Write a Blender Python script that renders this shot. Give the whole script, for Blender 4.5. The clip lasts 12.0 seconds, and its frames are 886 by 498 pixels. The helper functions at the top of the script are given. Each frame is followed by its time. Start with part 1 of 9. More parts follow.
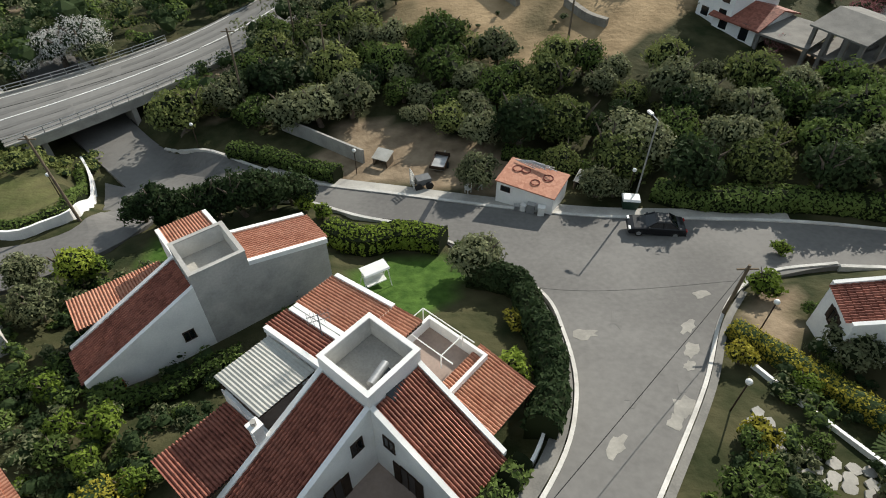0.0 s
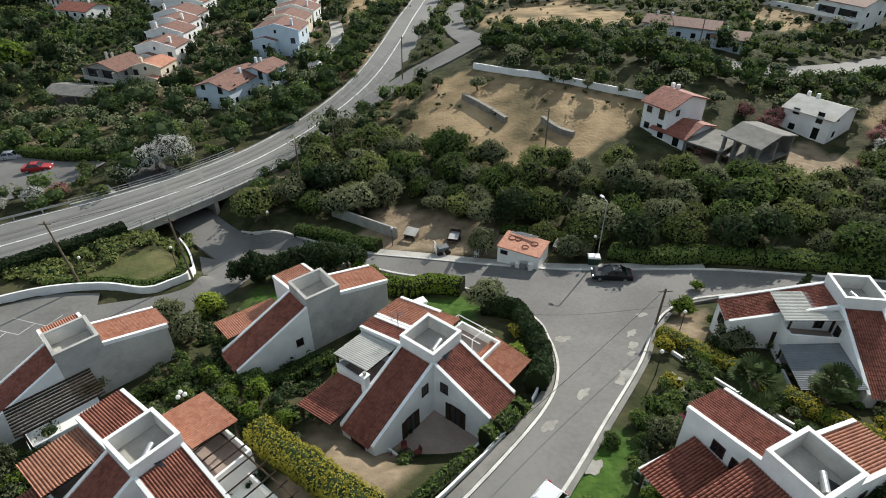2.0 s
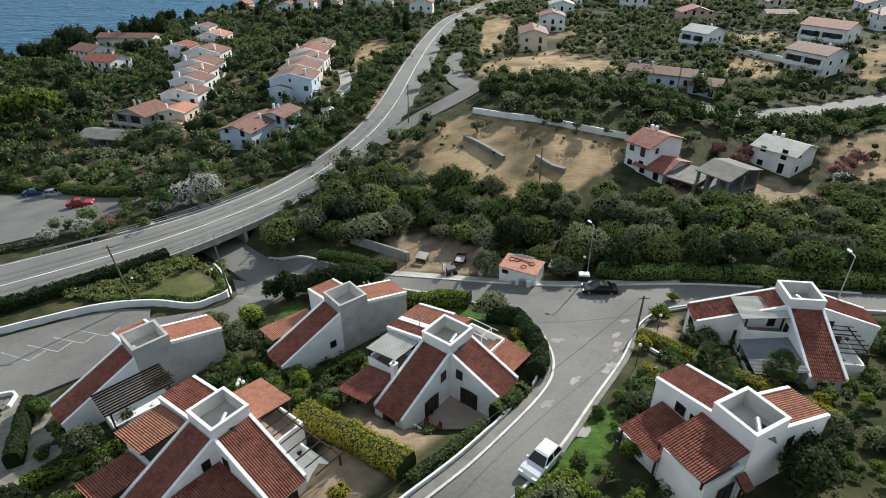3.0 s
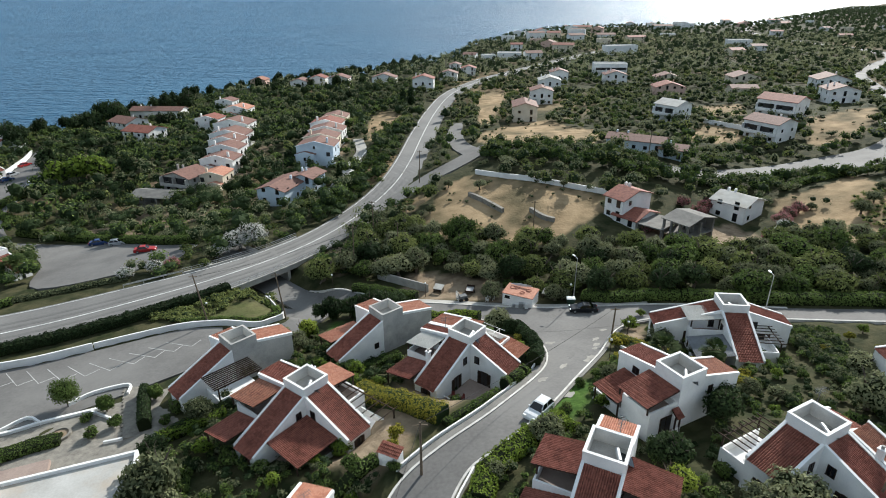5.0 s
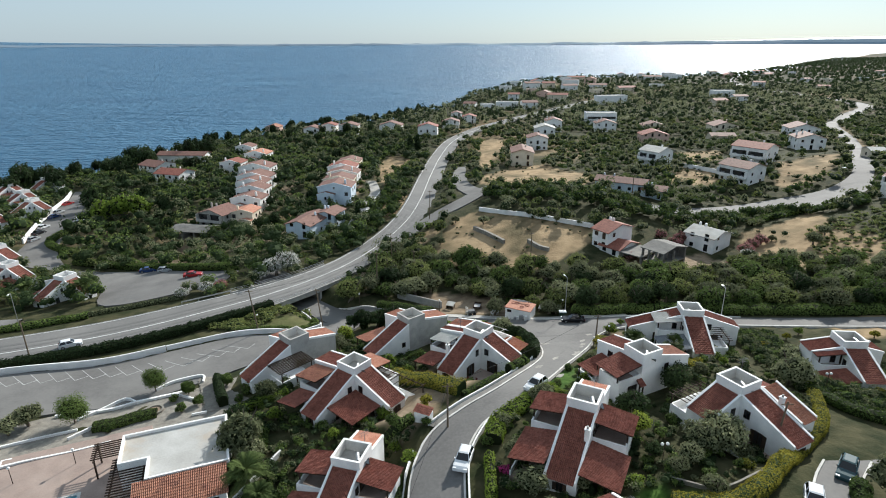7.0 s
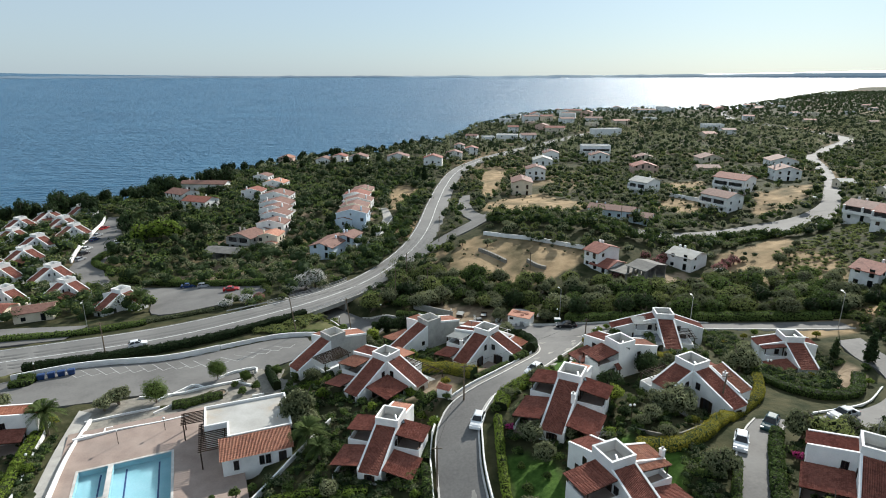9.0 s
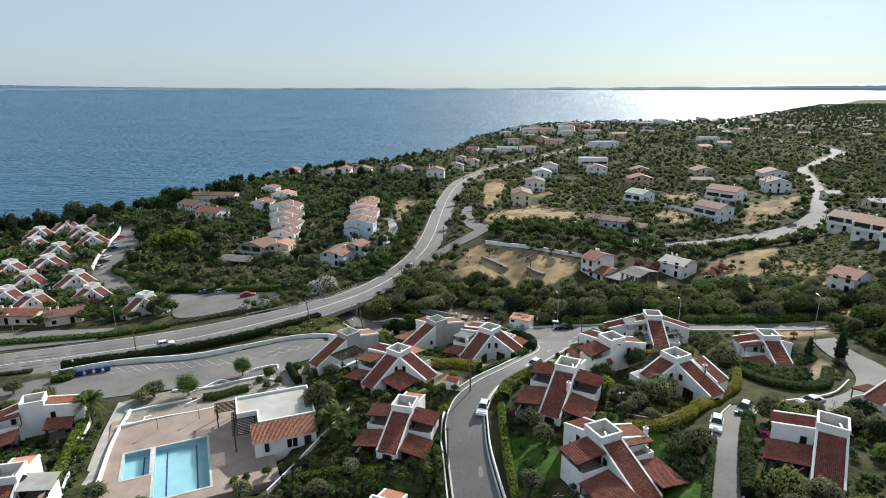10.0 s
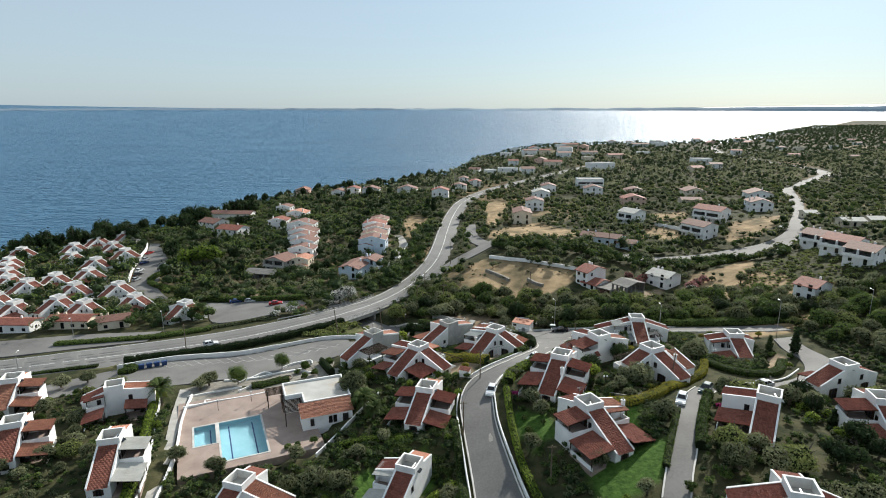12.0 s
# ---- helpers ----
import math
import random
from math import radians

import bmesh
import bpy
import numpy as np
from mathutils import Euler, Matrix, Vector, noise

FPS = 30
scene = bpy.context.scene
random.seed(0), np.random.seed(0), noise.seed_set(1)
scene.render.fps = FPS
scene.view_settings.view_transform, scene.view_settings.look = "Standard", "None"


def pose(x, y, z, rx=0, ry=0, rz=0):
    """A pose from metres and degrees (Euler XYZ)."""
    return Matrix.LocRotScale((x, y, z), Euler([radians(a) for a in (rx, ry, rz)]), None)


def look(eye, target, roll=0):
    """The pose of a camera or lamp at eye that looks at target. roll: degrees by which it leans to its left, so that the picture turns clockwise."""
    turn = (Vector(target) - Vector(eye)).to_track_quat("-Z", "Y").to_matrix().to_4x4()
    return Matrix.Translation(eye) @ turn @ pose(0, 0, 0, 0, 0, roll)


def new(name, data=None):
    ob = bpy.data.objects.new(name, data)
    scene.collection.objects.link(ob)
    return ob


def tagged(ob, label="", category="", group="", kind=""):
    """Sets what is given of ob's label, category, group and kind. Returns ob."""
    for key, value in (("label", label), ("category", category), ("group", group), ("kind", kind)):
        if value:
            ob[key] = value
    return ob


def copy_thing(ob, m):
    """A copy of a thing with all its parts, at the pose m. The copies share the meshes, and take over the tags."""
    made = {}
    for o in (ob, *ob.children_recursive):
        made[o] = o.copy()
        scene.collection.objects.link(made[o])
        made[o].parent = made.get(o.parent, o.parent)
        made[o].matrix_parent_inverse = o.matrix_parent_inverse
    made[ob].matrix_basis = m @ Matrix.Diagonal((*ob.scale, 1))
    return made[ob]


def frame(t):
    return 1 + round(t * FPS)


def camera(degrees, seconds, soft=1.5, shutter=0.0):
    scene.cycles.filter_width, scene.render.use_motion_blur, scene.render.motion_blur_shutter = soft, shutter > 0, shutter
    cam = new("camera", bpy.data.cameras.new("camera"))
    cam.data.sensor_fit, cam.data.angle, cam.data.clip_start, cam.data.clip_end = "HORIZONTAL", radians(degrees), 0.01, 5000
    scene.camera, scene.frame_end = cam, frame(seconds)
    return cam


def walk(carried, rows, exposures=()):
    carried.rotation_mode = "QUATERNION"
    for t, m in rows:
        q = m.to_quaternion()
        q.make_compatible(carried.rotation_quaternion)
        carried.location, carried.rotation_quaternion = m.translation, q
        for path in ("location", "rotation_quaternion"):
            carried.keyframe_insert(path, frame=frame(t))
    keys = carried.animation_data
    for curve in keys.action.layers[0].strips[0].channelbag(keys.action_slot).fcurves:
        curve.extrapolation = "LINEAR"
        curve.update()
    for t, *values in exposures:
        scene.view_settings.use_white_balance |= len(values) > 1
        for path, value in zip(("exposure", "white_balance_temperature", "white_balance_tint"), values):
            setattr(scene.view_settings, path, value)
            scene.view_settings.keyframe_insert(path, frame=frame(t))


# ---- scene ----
cam = camera(75.0, 12.0, soft=1.0)
PATH = [  # t, x, y, z, yaw, pitch, roll
    (0.0, 0.715, 2.619, 29.760, -1.424, -43.915, -0.005),
    (0.5, -0.095, -1.522, 32.332, -1.797, -41.343, -0.013),
    (1.0, -1.027, -5.957, 34.668, -2.140, -38.874, 0.026),
    (1.5, -2.047, -10.608, 36.779, -2.452, -36.524, 0.092),
    (2.0, -3.124, -15.410, 38.683, -2.731, -34.306, 0.169),
    (2.5, -4.237, -20.311, 40.396, -2.979, -32.226, 0.245),
    (3.0, -5.367, -25.271, 41.938, -3.194, -30.291, 0.312),
    (3.5, -6.501, -30.259, 43.331, -3.379, -28.502, 0.363),
    (4.0, -7.630, -35.254, 44.597, -3.536, -26.857, 0.395),
    (4.5, -8.749, -40.243, 45.758, -3.666, -25.355, 0.407),
    (5.0, -9.854, -45.219, 46.835, -3.771, -23.988, 0.400),
    (5.5, -10.946, -50.179, 47.851, -3.854, -22.750, 0.375),
    (6.0, -12.028, -55.127, 48.824, -3.918, -21.633, 0.337),
    (6.5, -13.101, -60.068, 49.774, -3.966, -20.626, 0.290),
    (7.0, -14.172, -65.011, 50.715, -4.000, -19.719, 0.237),
    (7.5, -15.244, -69.962, 51.660, -4.022, -18.900, 0.183),
    (8.0, -16.322, -74.929, 52.618, -4.037, -18.160, 0.133),
    (8.5, -17.410, -79.919, 53.595, -4.045, -17.486, 0.090),
    (9.0, -18.510, -84.934, 54.591, -4.050, -16.868, 0.056),
    (9.5, -19.625, -89.972, 55.602, -4.052, -16.298, 0.033),
    (10.0, -20.751, -95.027, 56.618, -4.054, -15.766, 0.018),
    (10.5, -21.886, -100.086, 57.624, -4.055, -15.265, 0.010),
    (11.0, -23.021, -105.127, 58.595, -4.057, -14.791, 0.003),
    (11.5, -24.146, -110.120, 59.503, -4.058, -14.341, -0.012),
    (12.0, -25.244, -115.026, 60.311, -4.058, -13.914, -0.048),
]
walk(cam, [(t, pose(x, y, z, 90 + pitch, 0, yaw) @ pose(0, 0, 0, 0, 0, -roll)) for t, x, y, z, yaw, pitch, roll in PATH],
     exposures=[(0.0, 0.32, 6250, 8), (3.0, 0.45, 5980, 8), (6.0, 0.5, 5860, 8), (12.0, 0.5, 6050, 8)])

# ---- world, sun, exposure ----
SUN_AZ, SUN_EL = 35.0, 29.0          # degrees clockwise from +y, and above the horizon
world = bpy.data.worlds.new("world")
scene.world = world
world.use_nodes = True
wn = world.node_tree
sky = wn.nodes.new("ShaderNodeTexSky")
sky.sky_type, sky.sun_disc = "NISHITA", False
sky.sun_elevation, sky.sun_rotation = radians(SUN_EL), radians(SUN_AZ)
sky.altitude, sky.air_density, sky.dust_density, sky.ozone_density = 50, 1.0, 1.0, 3.5
haze = wn.nodes.new("ShaderNodeMix")          # the whole sky is veiled by an even summer haze
haze.data_type = "RGBA"
haze.inputs[0].default_value, haze.inputs[7].default_value = 0.74, (4.82, 5.3, 5.4, 1)
cool = wn.nodes.new("ShaderNodeMix")          # moist sea air takes the yellow out of the horizon
cool.data_type, cool.blend_type = "RGBA", "MULTIPLY"
cool.inputs[0].default_value, cool.inputs[7].default_value = 1.0, (0.80, 0.99, 1.09, 1)
wn.links.new(sky.outputs[0], cool.inputs[6])
wn.links.new(cool.outputs[2], haze.inputs[6])
wn.links.new(haze.outputs[2], wn.nodes["Background"].inputs[0])
wn.nodes["Background"].inputs[1].default_value = 0.085
sun = new("sun", bpy.data.lights.new("sun", "SUN"))
sun.data.energy, sun.data.angle, sun.data.color = 5.0, radians(0.55), (1.0, 0.91, 0.78)
sd = Vector((math.sin(radians(SUN_AZ)) * math.cos(radians(SUN_EL)), math.cos(radians(SUN_AZ)) * math.cos(radians(SUN_EL)), math.sin(radians(SUN_EL))))
sun.matrix_world = look(sd * 300, (0, 0, 0))

# ---- materials ----
def nodes_of(name):
    m = bpy.data.materials.new(name)
    m.use_nodes = True
    return m, m.node_tree.nodes, m.node_tree.links, m.node_tree.nodes["Principled BSDF"]


def surface(name, dark, light, rough=0.8, scale=1.0, fine=12.0, bump=0.2, metal=0.0, vary=0.25, stain=None, stain_amount=0.5, spec=0.3):
    """A weathered surface: two noises at world scale between two colours, stains of a third, and fine relief."""
    m, n, l, b = nodes_of(name)
    geo = n.new("ShaderNodeNewGeometry")
    big, small = n.new("ShaderNodeTexNoise"), n.new("ShaderNodeTexNoise")
    for tex, s, d in ((big, scale, 4), (small, fine, 3)):
        tex.inputs["Scale"].default_value, tex.inputs["Detail"].default_value = s, d
        l.new(geo.outputs["Position"], tex.inputs["Vector"])
    add = n.new("ShaderNodeMath")
    add.operation = "MULTIPLY_ADD"
    l.new(small.outputs[0], add.inputs[0])
    add.inputs[1].default_value = 0.5
    l.new(big.outputs[0], add.inputs[2])
    ramp = n.new("ShaderNodeValToRGB")
    ramp.color_ramp.elements[0].position, ramp.color_ramp.elements[1].position = 0.75 - vary, 0.75 + vary
    ramp.color_ramp.elements[0].color, ramp.color_ramp.elements[1].color = (*dark, 1), (*light, 1)
    l.new(add.outputs[0], ramp.inputs[0])
    out = ramp.outputs[0]
    if stain:
        blot = n.new("ShaderNodeTexNoise")
        blot.inputs["Scale"].default_value, blot.inputs["Detail"].default_value, blot.inputs["Roughness"].default_value = scale * 0.45, 6, 0.65
        l.new(geo.outputs["Position"], blot.inputs["Vector"])
        cut = n.new("ShaderNodeMapRange")
        cut.inputs[1].default_value, cut.inputs[2].default_value, cut.inputs[4].default_value = 0.5, 0.68, stain_amount
        l.new(blot.outputs[0], cut.inputs[0])
        mix = n.new("ShaderNodeMix")
        mix.data_type = "RGBA"
        l.new(cut.outputs[0], mix.inputs[0])
        l.new(out, mix.inputs[6])
        mix.inputs[7].default_value = (*stain, 1)
        out = mix.outputs[2]
    l.new(out, b.inputs["Base Color"])
    b.inputs["Roughness"].default_value, b.inputs["Metallic"].default_value = rough, metal
    b.inputs["Specular IOR Level"].default_value = spec
    if bump:
        bp = n.new("ShaderNodeBump")
        bp.inputs["Strength"].default_value, bp.inputs["Distance"].default_value = bump, 0.05
        l.new(add.outputs[0], bp.inputs["Height"])
        l.new(bp.outputs[0], b.inputs["Normal"])
    return m


def foliage(name, dark, light, rough=0.8, through_light=0.3):
    """Leaves: each one a little different, each plant too, with some light coming through."""
    m, n, l, b = nodes_of(name)
    geo, info = n.new("ShaderNodeNewGeometry"), n.new("ShaderNodeObjectInfo")
    tex = n.new("ShaderNodeTexNoise")
    tex.inputs["Scale"].default_value = 0.35
    l.new(geo.outputs["Position"], tex.inputs["Vector"])
    a = n.new("ShaderNodeMath"); a.operation = "ADD"
    own = n.new("ShaderNodeMath"); own.operation = "MULTIPLY"; own.inputs[1].default_value = 1.4
    l.new(info.outputs["Random"], own.inputs[0])
    bit = n.new("ShaderNodeMath"); bit.operation = "MULTIPLY"; bit.inputs[1].default_value = 0.7
    l.new(geo.outputs["Random Per Island"], bit.inputs[0])
    l.new(bit.outputs[0], a.inputs[0]); l.new(own.outputs[0], a.inputs[1])
    c = n.new("ShaderNodeMath"); c.operation = "MULTIPLY_ADD"
    l.new(tex.outputs[0], c.inputs[0]); c.inputs[1].default_value = 1.0; l.new(a.outputs[0], c.inputs[2])
    ramp = n.new("ShaderNodeValToRGB")
    ramp.color_ramp.elements[0].position, ramp.color_ramp.elements[1].position = 0.15, 1.0
    ramp.color_ramp.elements[0].color, ramp.color_ramp.elements[1].color = (*dark, 1), (*light, 1)
    d = n.new("ShaderNodeMath"); d.operation = "DIVIDE"; d.inputs[1].default_value = 2.6
    l.new(c.outputs[0], d.inputs[0]); l.new(d.outputs[0], ramp.inputs[0])
    l.new(ramp.outputs[0], b.inputs["Base Color"])
    b.inputs["Roughness"].default_value, b.inputs["Specular IOR Level"].default_value = rough, 0.08
    tr, mx = n.new("ShaderNodeBsdfTranslucent"), n.new("ShaderNodeMixShader")
    l.new(ramp.outputs[0], tr.inputs[0])
    mx.inputs[0].default_value = through_light
    l.new(b.outputs[0], mx.inputs[1]); l.new(tr.outputs[0], mx.inputs[2])
    l.new(mx.outputs[0], n["Material Output"].inputs[0])
    return m


def tile_material(name, dark, light, old):
    """Fired clay roof tiles: single tiles differ, with lichen and soot blotches."""
    m, n, l, b = nodes_of(name)
    geo, info = n.new("ShaderNodeNewGeometry"), n.new("ShaderNodeObjectInfo")
    vor = n.new("ShaderNodeTexVoronoi")
    vor.inputs["Scale"].default_value = 4.0
    l.new(geo.outputs["Position"], vor.inputs["Vector"])
    sep = n.new("ShaderNodeSeparateColor")
    l.new(vor.outputs["Color"], sep.inputs[0])
    big = n.new("ShaderNodeTexNoise")
    big.inputs["Scale"].default_value, big.inputs["Detail"].default_value = 0.8, 6
    l.new(geo.outputs["Position"], big.inputs["Vector"])
    a = n.new("ShaderNodeMath"); a.operation = "MULTIPLY_ADD"; a.inputs[1].default_value = 0.45
    l.new(sep.outputs[0], a.inputs[0]); l.new(big.outputs[0], a.inputs[2])
    ramp = n.new("ShaderNodeValToRGB")
    e = ramp.color_ramp.elements
    e[0].position, e[0].color, e[1].position, e[1].color = 0.4, (*dark, 1), 0.95, (*light, 1)
    l.new(a.outputs[0], ramp.inputs[0])
    cut = n.new("ShaderNodeMapRange")
    cut.inputs[1].default_value, cut.inputs[2].default_value, cut.inputs[4].default_value = 0.52, 0.75, 0.4
    l.new(big.outputs[0], cut.inputs[0])
    mix = n.new("ShaderNodeMix"); mix.data_type = "RGBA"
    l.new(cut.outputs[0], mix.inputs[0]); l.new(ramp.outputs[0], mix.inputs[6]); mix.inputs[7].default_value = (*old, 1)
    l.new(mix.outputs[2], b.inputs["Base Color"])
    b.inputs["Roughness"].default_value, b.inputs["Specular IOR Level"].default_value = 0.75, 0.25
    return m


PLASTER = surface("white_plaster", (0.70, 0.70, 0.69), (0.88, 0.87, 0.85), 0.85, 0.5, 9, 0.1, stain=(0.58, 0.57, 0.54), stain_amount=0.4)
RAW = surface("raw_render", (0.34, 0.33, 0.31), (0.50, 0.48, 0.45), 0.9, 0.5, 7, 0.2, stain=(0.22, 0.22, 0.21), stain_amount=0.75)
CONCRETE = surface("concrete", (0.30, 0.29, 0.27), (0.46, 0.44, 0.40), 0.9, 0.6, 8, 0.2, stain=(0.2, 0.2, 0.19))
DARK_CONCRETE = surface("dark_concrete", (0.13, 0.125, 0.115), (0.23, 0.22, 0.20), 0.9, 0.6, 8, 0.2, stain=(0.10, 0.10, 0.095))
TILE_OLD = tile_material("clay_tile_dark", (0.15, 0.052, 0.037), (0.30, 0.115, 0.08), (0.15, 0.07, 0.055))
TILE_NEW = tile_material("clay_tile_orange", (0.34, 0.145, 0.092), (0.50, 0.25, 0.165), (0.30, 0.16, 0.115))
TILE_MID = tile_material("clay_tile_brown", (0.22, 0.10, 0.07), (0.40, 0.19, 0.12), (0.16, 0.10, 0.08))
TILE_FAR = tile_material("clay_tile_weathered", (0.13, 0.07, 0.055), (0.24, 0.13, 0.10), (0.11, 0.08, 0.07))
METAL_ROOF = surface("grey_sheet_metal", (0.34, 0.34, 0.315), (0.47, 0.46, 0.425), 0.75, 0.7, 6, 0.05, stain=(0.30, 0.27, 0.215), spec=0.25)
ASPHALT = surface("asphalt", (0.108, 0.104, 0.10), (0.165, 0.16, 0.152), 0.82, 0.12, 2.5, 0.15, vary=0.2, stain=(0.205, 0.20, 0.188), stain_amount=0.6)
ASPHALT_HW = surface("highway_asphalt", (0.14, 0.137, 0.131), (0.20, 0.195, 0.186), 0.85, 0.1, 2.0, 0.1, stain=(0.22, 0.214, 0.20))
KERB = surface("kerb_paint", (0.42, 0.41, 0.385), (0.64, 0.62, 0.585), 0.85, 0.8, 6, 0.2, stain=(0.33, 0.31, 0.28), stain_amount=0.6)
PAVING = surface("pink_paving", (0.25, 0.19, 0.162), (0.37, 0.29, 0.245), 0.8, 0.4, 5, 0.15, stain=(0.29, 0.24, 0.21))
STONE = surface("stone_paving", (0.15, 0.137, 0.118), (0.29, 0.27, 0.23), 0.85, 1.2, 6, 0.4, stain=(0.24, 0.23, 0.2))
LINE = surface("road_paint", (0.55, 0.55, 0.53), (0.8, 0.8, 0.78), 0.8, 0.6, 5, 0.05, stain=(0.4, 0.4, 0.39), stain_amount=0.35)
TRACK = surface("worn_wheel_track", (0.115, 0.112, 0.107), (0.16, 0.156, 0.148), 0.75, 0.1, 2.0, 0.1, stain=(0.13, 0.128, 0.12))
PATCH = surface("pale_road_patch", (0.22, 0.21, 0.19), (0.34, 0.325, 0.29), 0.9, 0.8, 5, 0.3, stain=(0.16, 0.155, 0.145))
PATCH_DARK = surface("dark_road_patch", (0.118, 0.114, 0.109), (0.165, 0.16, 0.152), 0.85, 0.8, 5, 0.3)
WOOD = surface("dark_wood", (0.028, 0.019, 0.014), (0.065, 0.045, 0.033), 0.8, 2.0, 20, 0.2, spec=0.1)
POLE_WOOD = surface("grey_pole_wood", (0.10, 0.075, 0.05), (0.18, 0.14, 0.10), 0.85, 2.0, 14, 0.2)
STEEL = surface("galvanised_steel", (0.34, 0.35, 0.36), (0.5, 0.5, 0.5), 0.45, 1.0, 8, 0.05, metal=0.7)
DULL_STEEL = surface("dull_grey_metal", (0.10, 0.105, 0.11), (0.17, 0.175, 0.18), 0.7, 1.0, 8, 0.05, spec=0.2)
# METAL_ROOF again, with the shade on the lower roof put into its colour
METAL_SHADED = surface("dark_sheet_metal", (0.13, 0.14, 0.15), (0.20, 0.21, 0.225), 0.75, 0.7, 6, 0.05, spec=0.2)
WHITE = surface("white_enamel", (0.70, 0.70, 0.68), (0.82, 0.82, 0.80), 0.4, 1.0, 10, 0.02, spec=0.5)
# Near-black: the darkness inside rooms put into the colour; the drain has it too.
DARK = surface("dark_room", (0.012, 0.012, 0.014), (0.03, 0.03, 0.03), 0.3, 1.0, 8, 0.0, spec=0.5)
BARK = surface("bark", (0.07, 0.055, 0.04), (0.16, 0.13, 0.10), 0.9, 3.0, 14, 0.5)
SOIL = surface("soil", (0.16, 0.12, 0.08), (0.30, 0.23, 0.16), 0.95, 0.5, 6, 0.4)
BLUE_WALL = surface("pale_blue_plaster", (0.50, 0.58, 0.66), (0.62, 0.70, 0.78), 0.85, 0.5, 8, 0.1)
PINK_WALL = surface("salmon_plaster", (0.55, 0.38, 0.31), (0.70, 0.50, 0.42), 0.85, 0.5, 8, 0.1)
CREAM_WALL = surface("cream_plaster", (0.60, 0.52, 0.40), (0.74, 0.66, 0.53), 0.85, 0.5, 8, 0.1)
RUBBER = surface("rubber", (0.015, 0.015, 0.015), (0.03, 0.03, 0.03), 0.8, 4, 20, 0.0)
CUSHION = surface("red_cloth", (0.12, 0.03, 0.025), (0.2, 0.05, 0.04), 0.9, 4, 20, 0.1)
ROOF_WHITE = surface("faded_roof_paint", (0.36, 0.35, 0.325), (0.49, 0.485, 0.46), 0.85, 0.4, 5, 0.1, stain=(0.40, 0.33, 0.25), stain_amount=0.7)
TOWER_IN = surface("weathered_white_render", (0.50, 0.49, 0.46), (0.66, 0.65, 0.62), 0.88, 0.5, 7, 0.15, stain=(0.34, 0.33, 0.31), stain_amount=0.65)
BAY = surface("thin_bay_paint", (0.36, 0.36, 0.35), (0.52, 0.52, 0.50), 0.85, 0.8, 5, 0.05, stain=(0.2, 0.2, 0.19), stain_amount=0.6)
POOL_TILE = surface("pool_tile", (0.22, 0.38, 0.44), (0.30, 0.46, 0.52), 0.5, 0.3, 4, 0.05)

OLIVE = foliage("olive_leaf", (0.06, 0.073, 0.034), (0.29, 0.305, 0.17))
GREEN = foliage("green_leaf", (0.032, 0.058, 0.014), (0.15, 0.205, 0.055))
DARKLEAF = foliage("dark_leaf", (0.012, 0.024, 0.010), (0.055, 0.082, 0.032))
WILDLEAF = foliage("wild_leaf", (0.046, 0.067, 0.018), (0.25, 0.28, 0.095))
BRIGHT = foliage("bright_leaf", (0.07, 0.115, 0.018), (0.23, 0.30, 0.045))
YELLOW = foliage("yellow_leaf", (0.06, 0.08, 0.014), (0.40, 0.35, 0.05))
LIME = foliage("lime_leaf", (0.11, 0.155, 0.02), (0.34, 0.40, 0.06))
# near-black green: the shade inside crowns and hedges is put into the colour
CORE = foliage("inner_crown_shade", (0.008, 0.012, 0.005), (0.02, 0.027, 0.01), through_light=0.1)
PALM = foliage("palm_leaf", (0.02, 0.036, 0.011), (0.085, 0.115, 0.034), through_light=0.15)
BLOSSOM_W = foliage("white_blossom", (0.45, 0.45, 0.42), (0.75, 0.74, 0.70), 0.7)
BLOSSOM_P = foliage("pink_blossom", (0.22, 0.08, 0.09), (0.42, 0.20, 0.20), 0.7)
MAGENTA = foliage("magenta_blossom", (0.25, 0.02, 0.10), (0.45, 0.05, 0.2), 0.7)


def paint_coat(name, colour):
    m, n, l, b = nodes_of(name)
    tex, geo, ramp = n.new("ShaderNodeTexNoise"), n.new("ShaderNodeNewGeometry"), n.new("ShaderNodeValToRGB")
    tex.inputs["Scale"].default_value = 3.0
    l.new(geo.outputs["Position"], tex.inputs["Vector"]); l.new(tex.outputs[0], ramp.inputs[0])
    ramp.color_ramp.elements[0].color = (*[c * 0.85 for c in colour], 1)
    ramp.color_ramp.elements[1].color = (*colour, 1)
    l.new(ramp.outputs[0], b.inputs["Base Color"])
    b.inputs["Roughness"].default_value, b.inputs["Coat Weight"].default_value, b.inputs["Coat Roughness"].default_value = 0.5, 0.6, 0.03
    b.inputs["Specular IOR Level"].default_value = 0.12
    return m


CAR_BLACK, CAR_WHITE = paint_coat("black_car_paint", (0.012, 0.012, 0.014)), paint_coat("white_car_paint", (0.75, 0.76, 0.77))
CAR_SILVER, CAR_RED = paint_coat("silver_car_paint", (0.42, 0.44, 0.46)), paint_coat("red_car_paint", (0.35, 0.02, 0.02))
CAR_TEAL, CAR_BLUE = paint_coat("dark_teal_car_paint", (0.02, 0.06, 0.07)), paint_coat("blue_car_paint", (0.02, 0.05, 0.15))


def window_glass():
    m, n, l, b = nodes_of("window_glass")
    b.inputs["Base Color"].default_value = (0.01, 0.012, 0.015, 1)
    b.inputs["Roughness"].default_value, b.inputs["Specular IOR Level"].default_value = 0.06, 0.6
    return m


GLASS = window_glass()


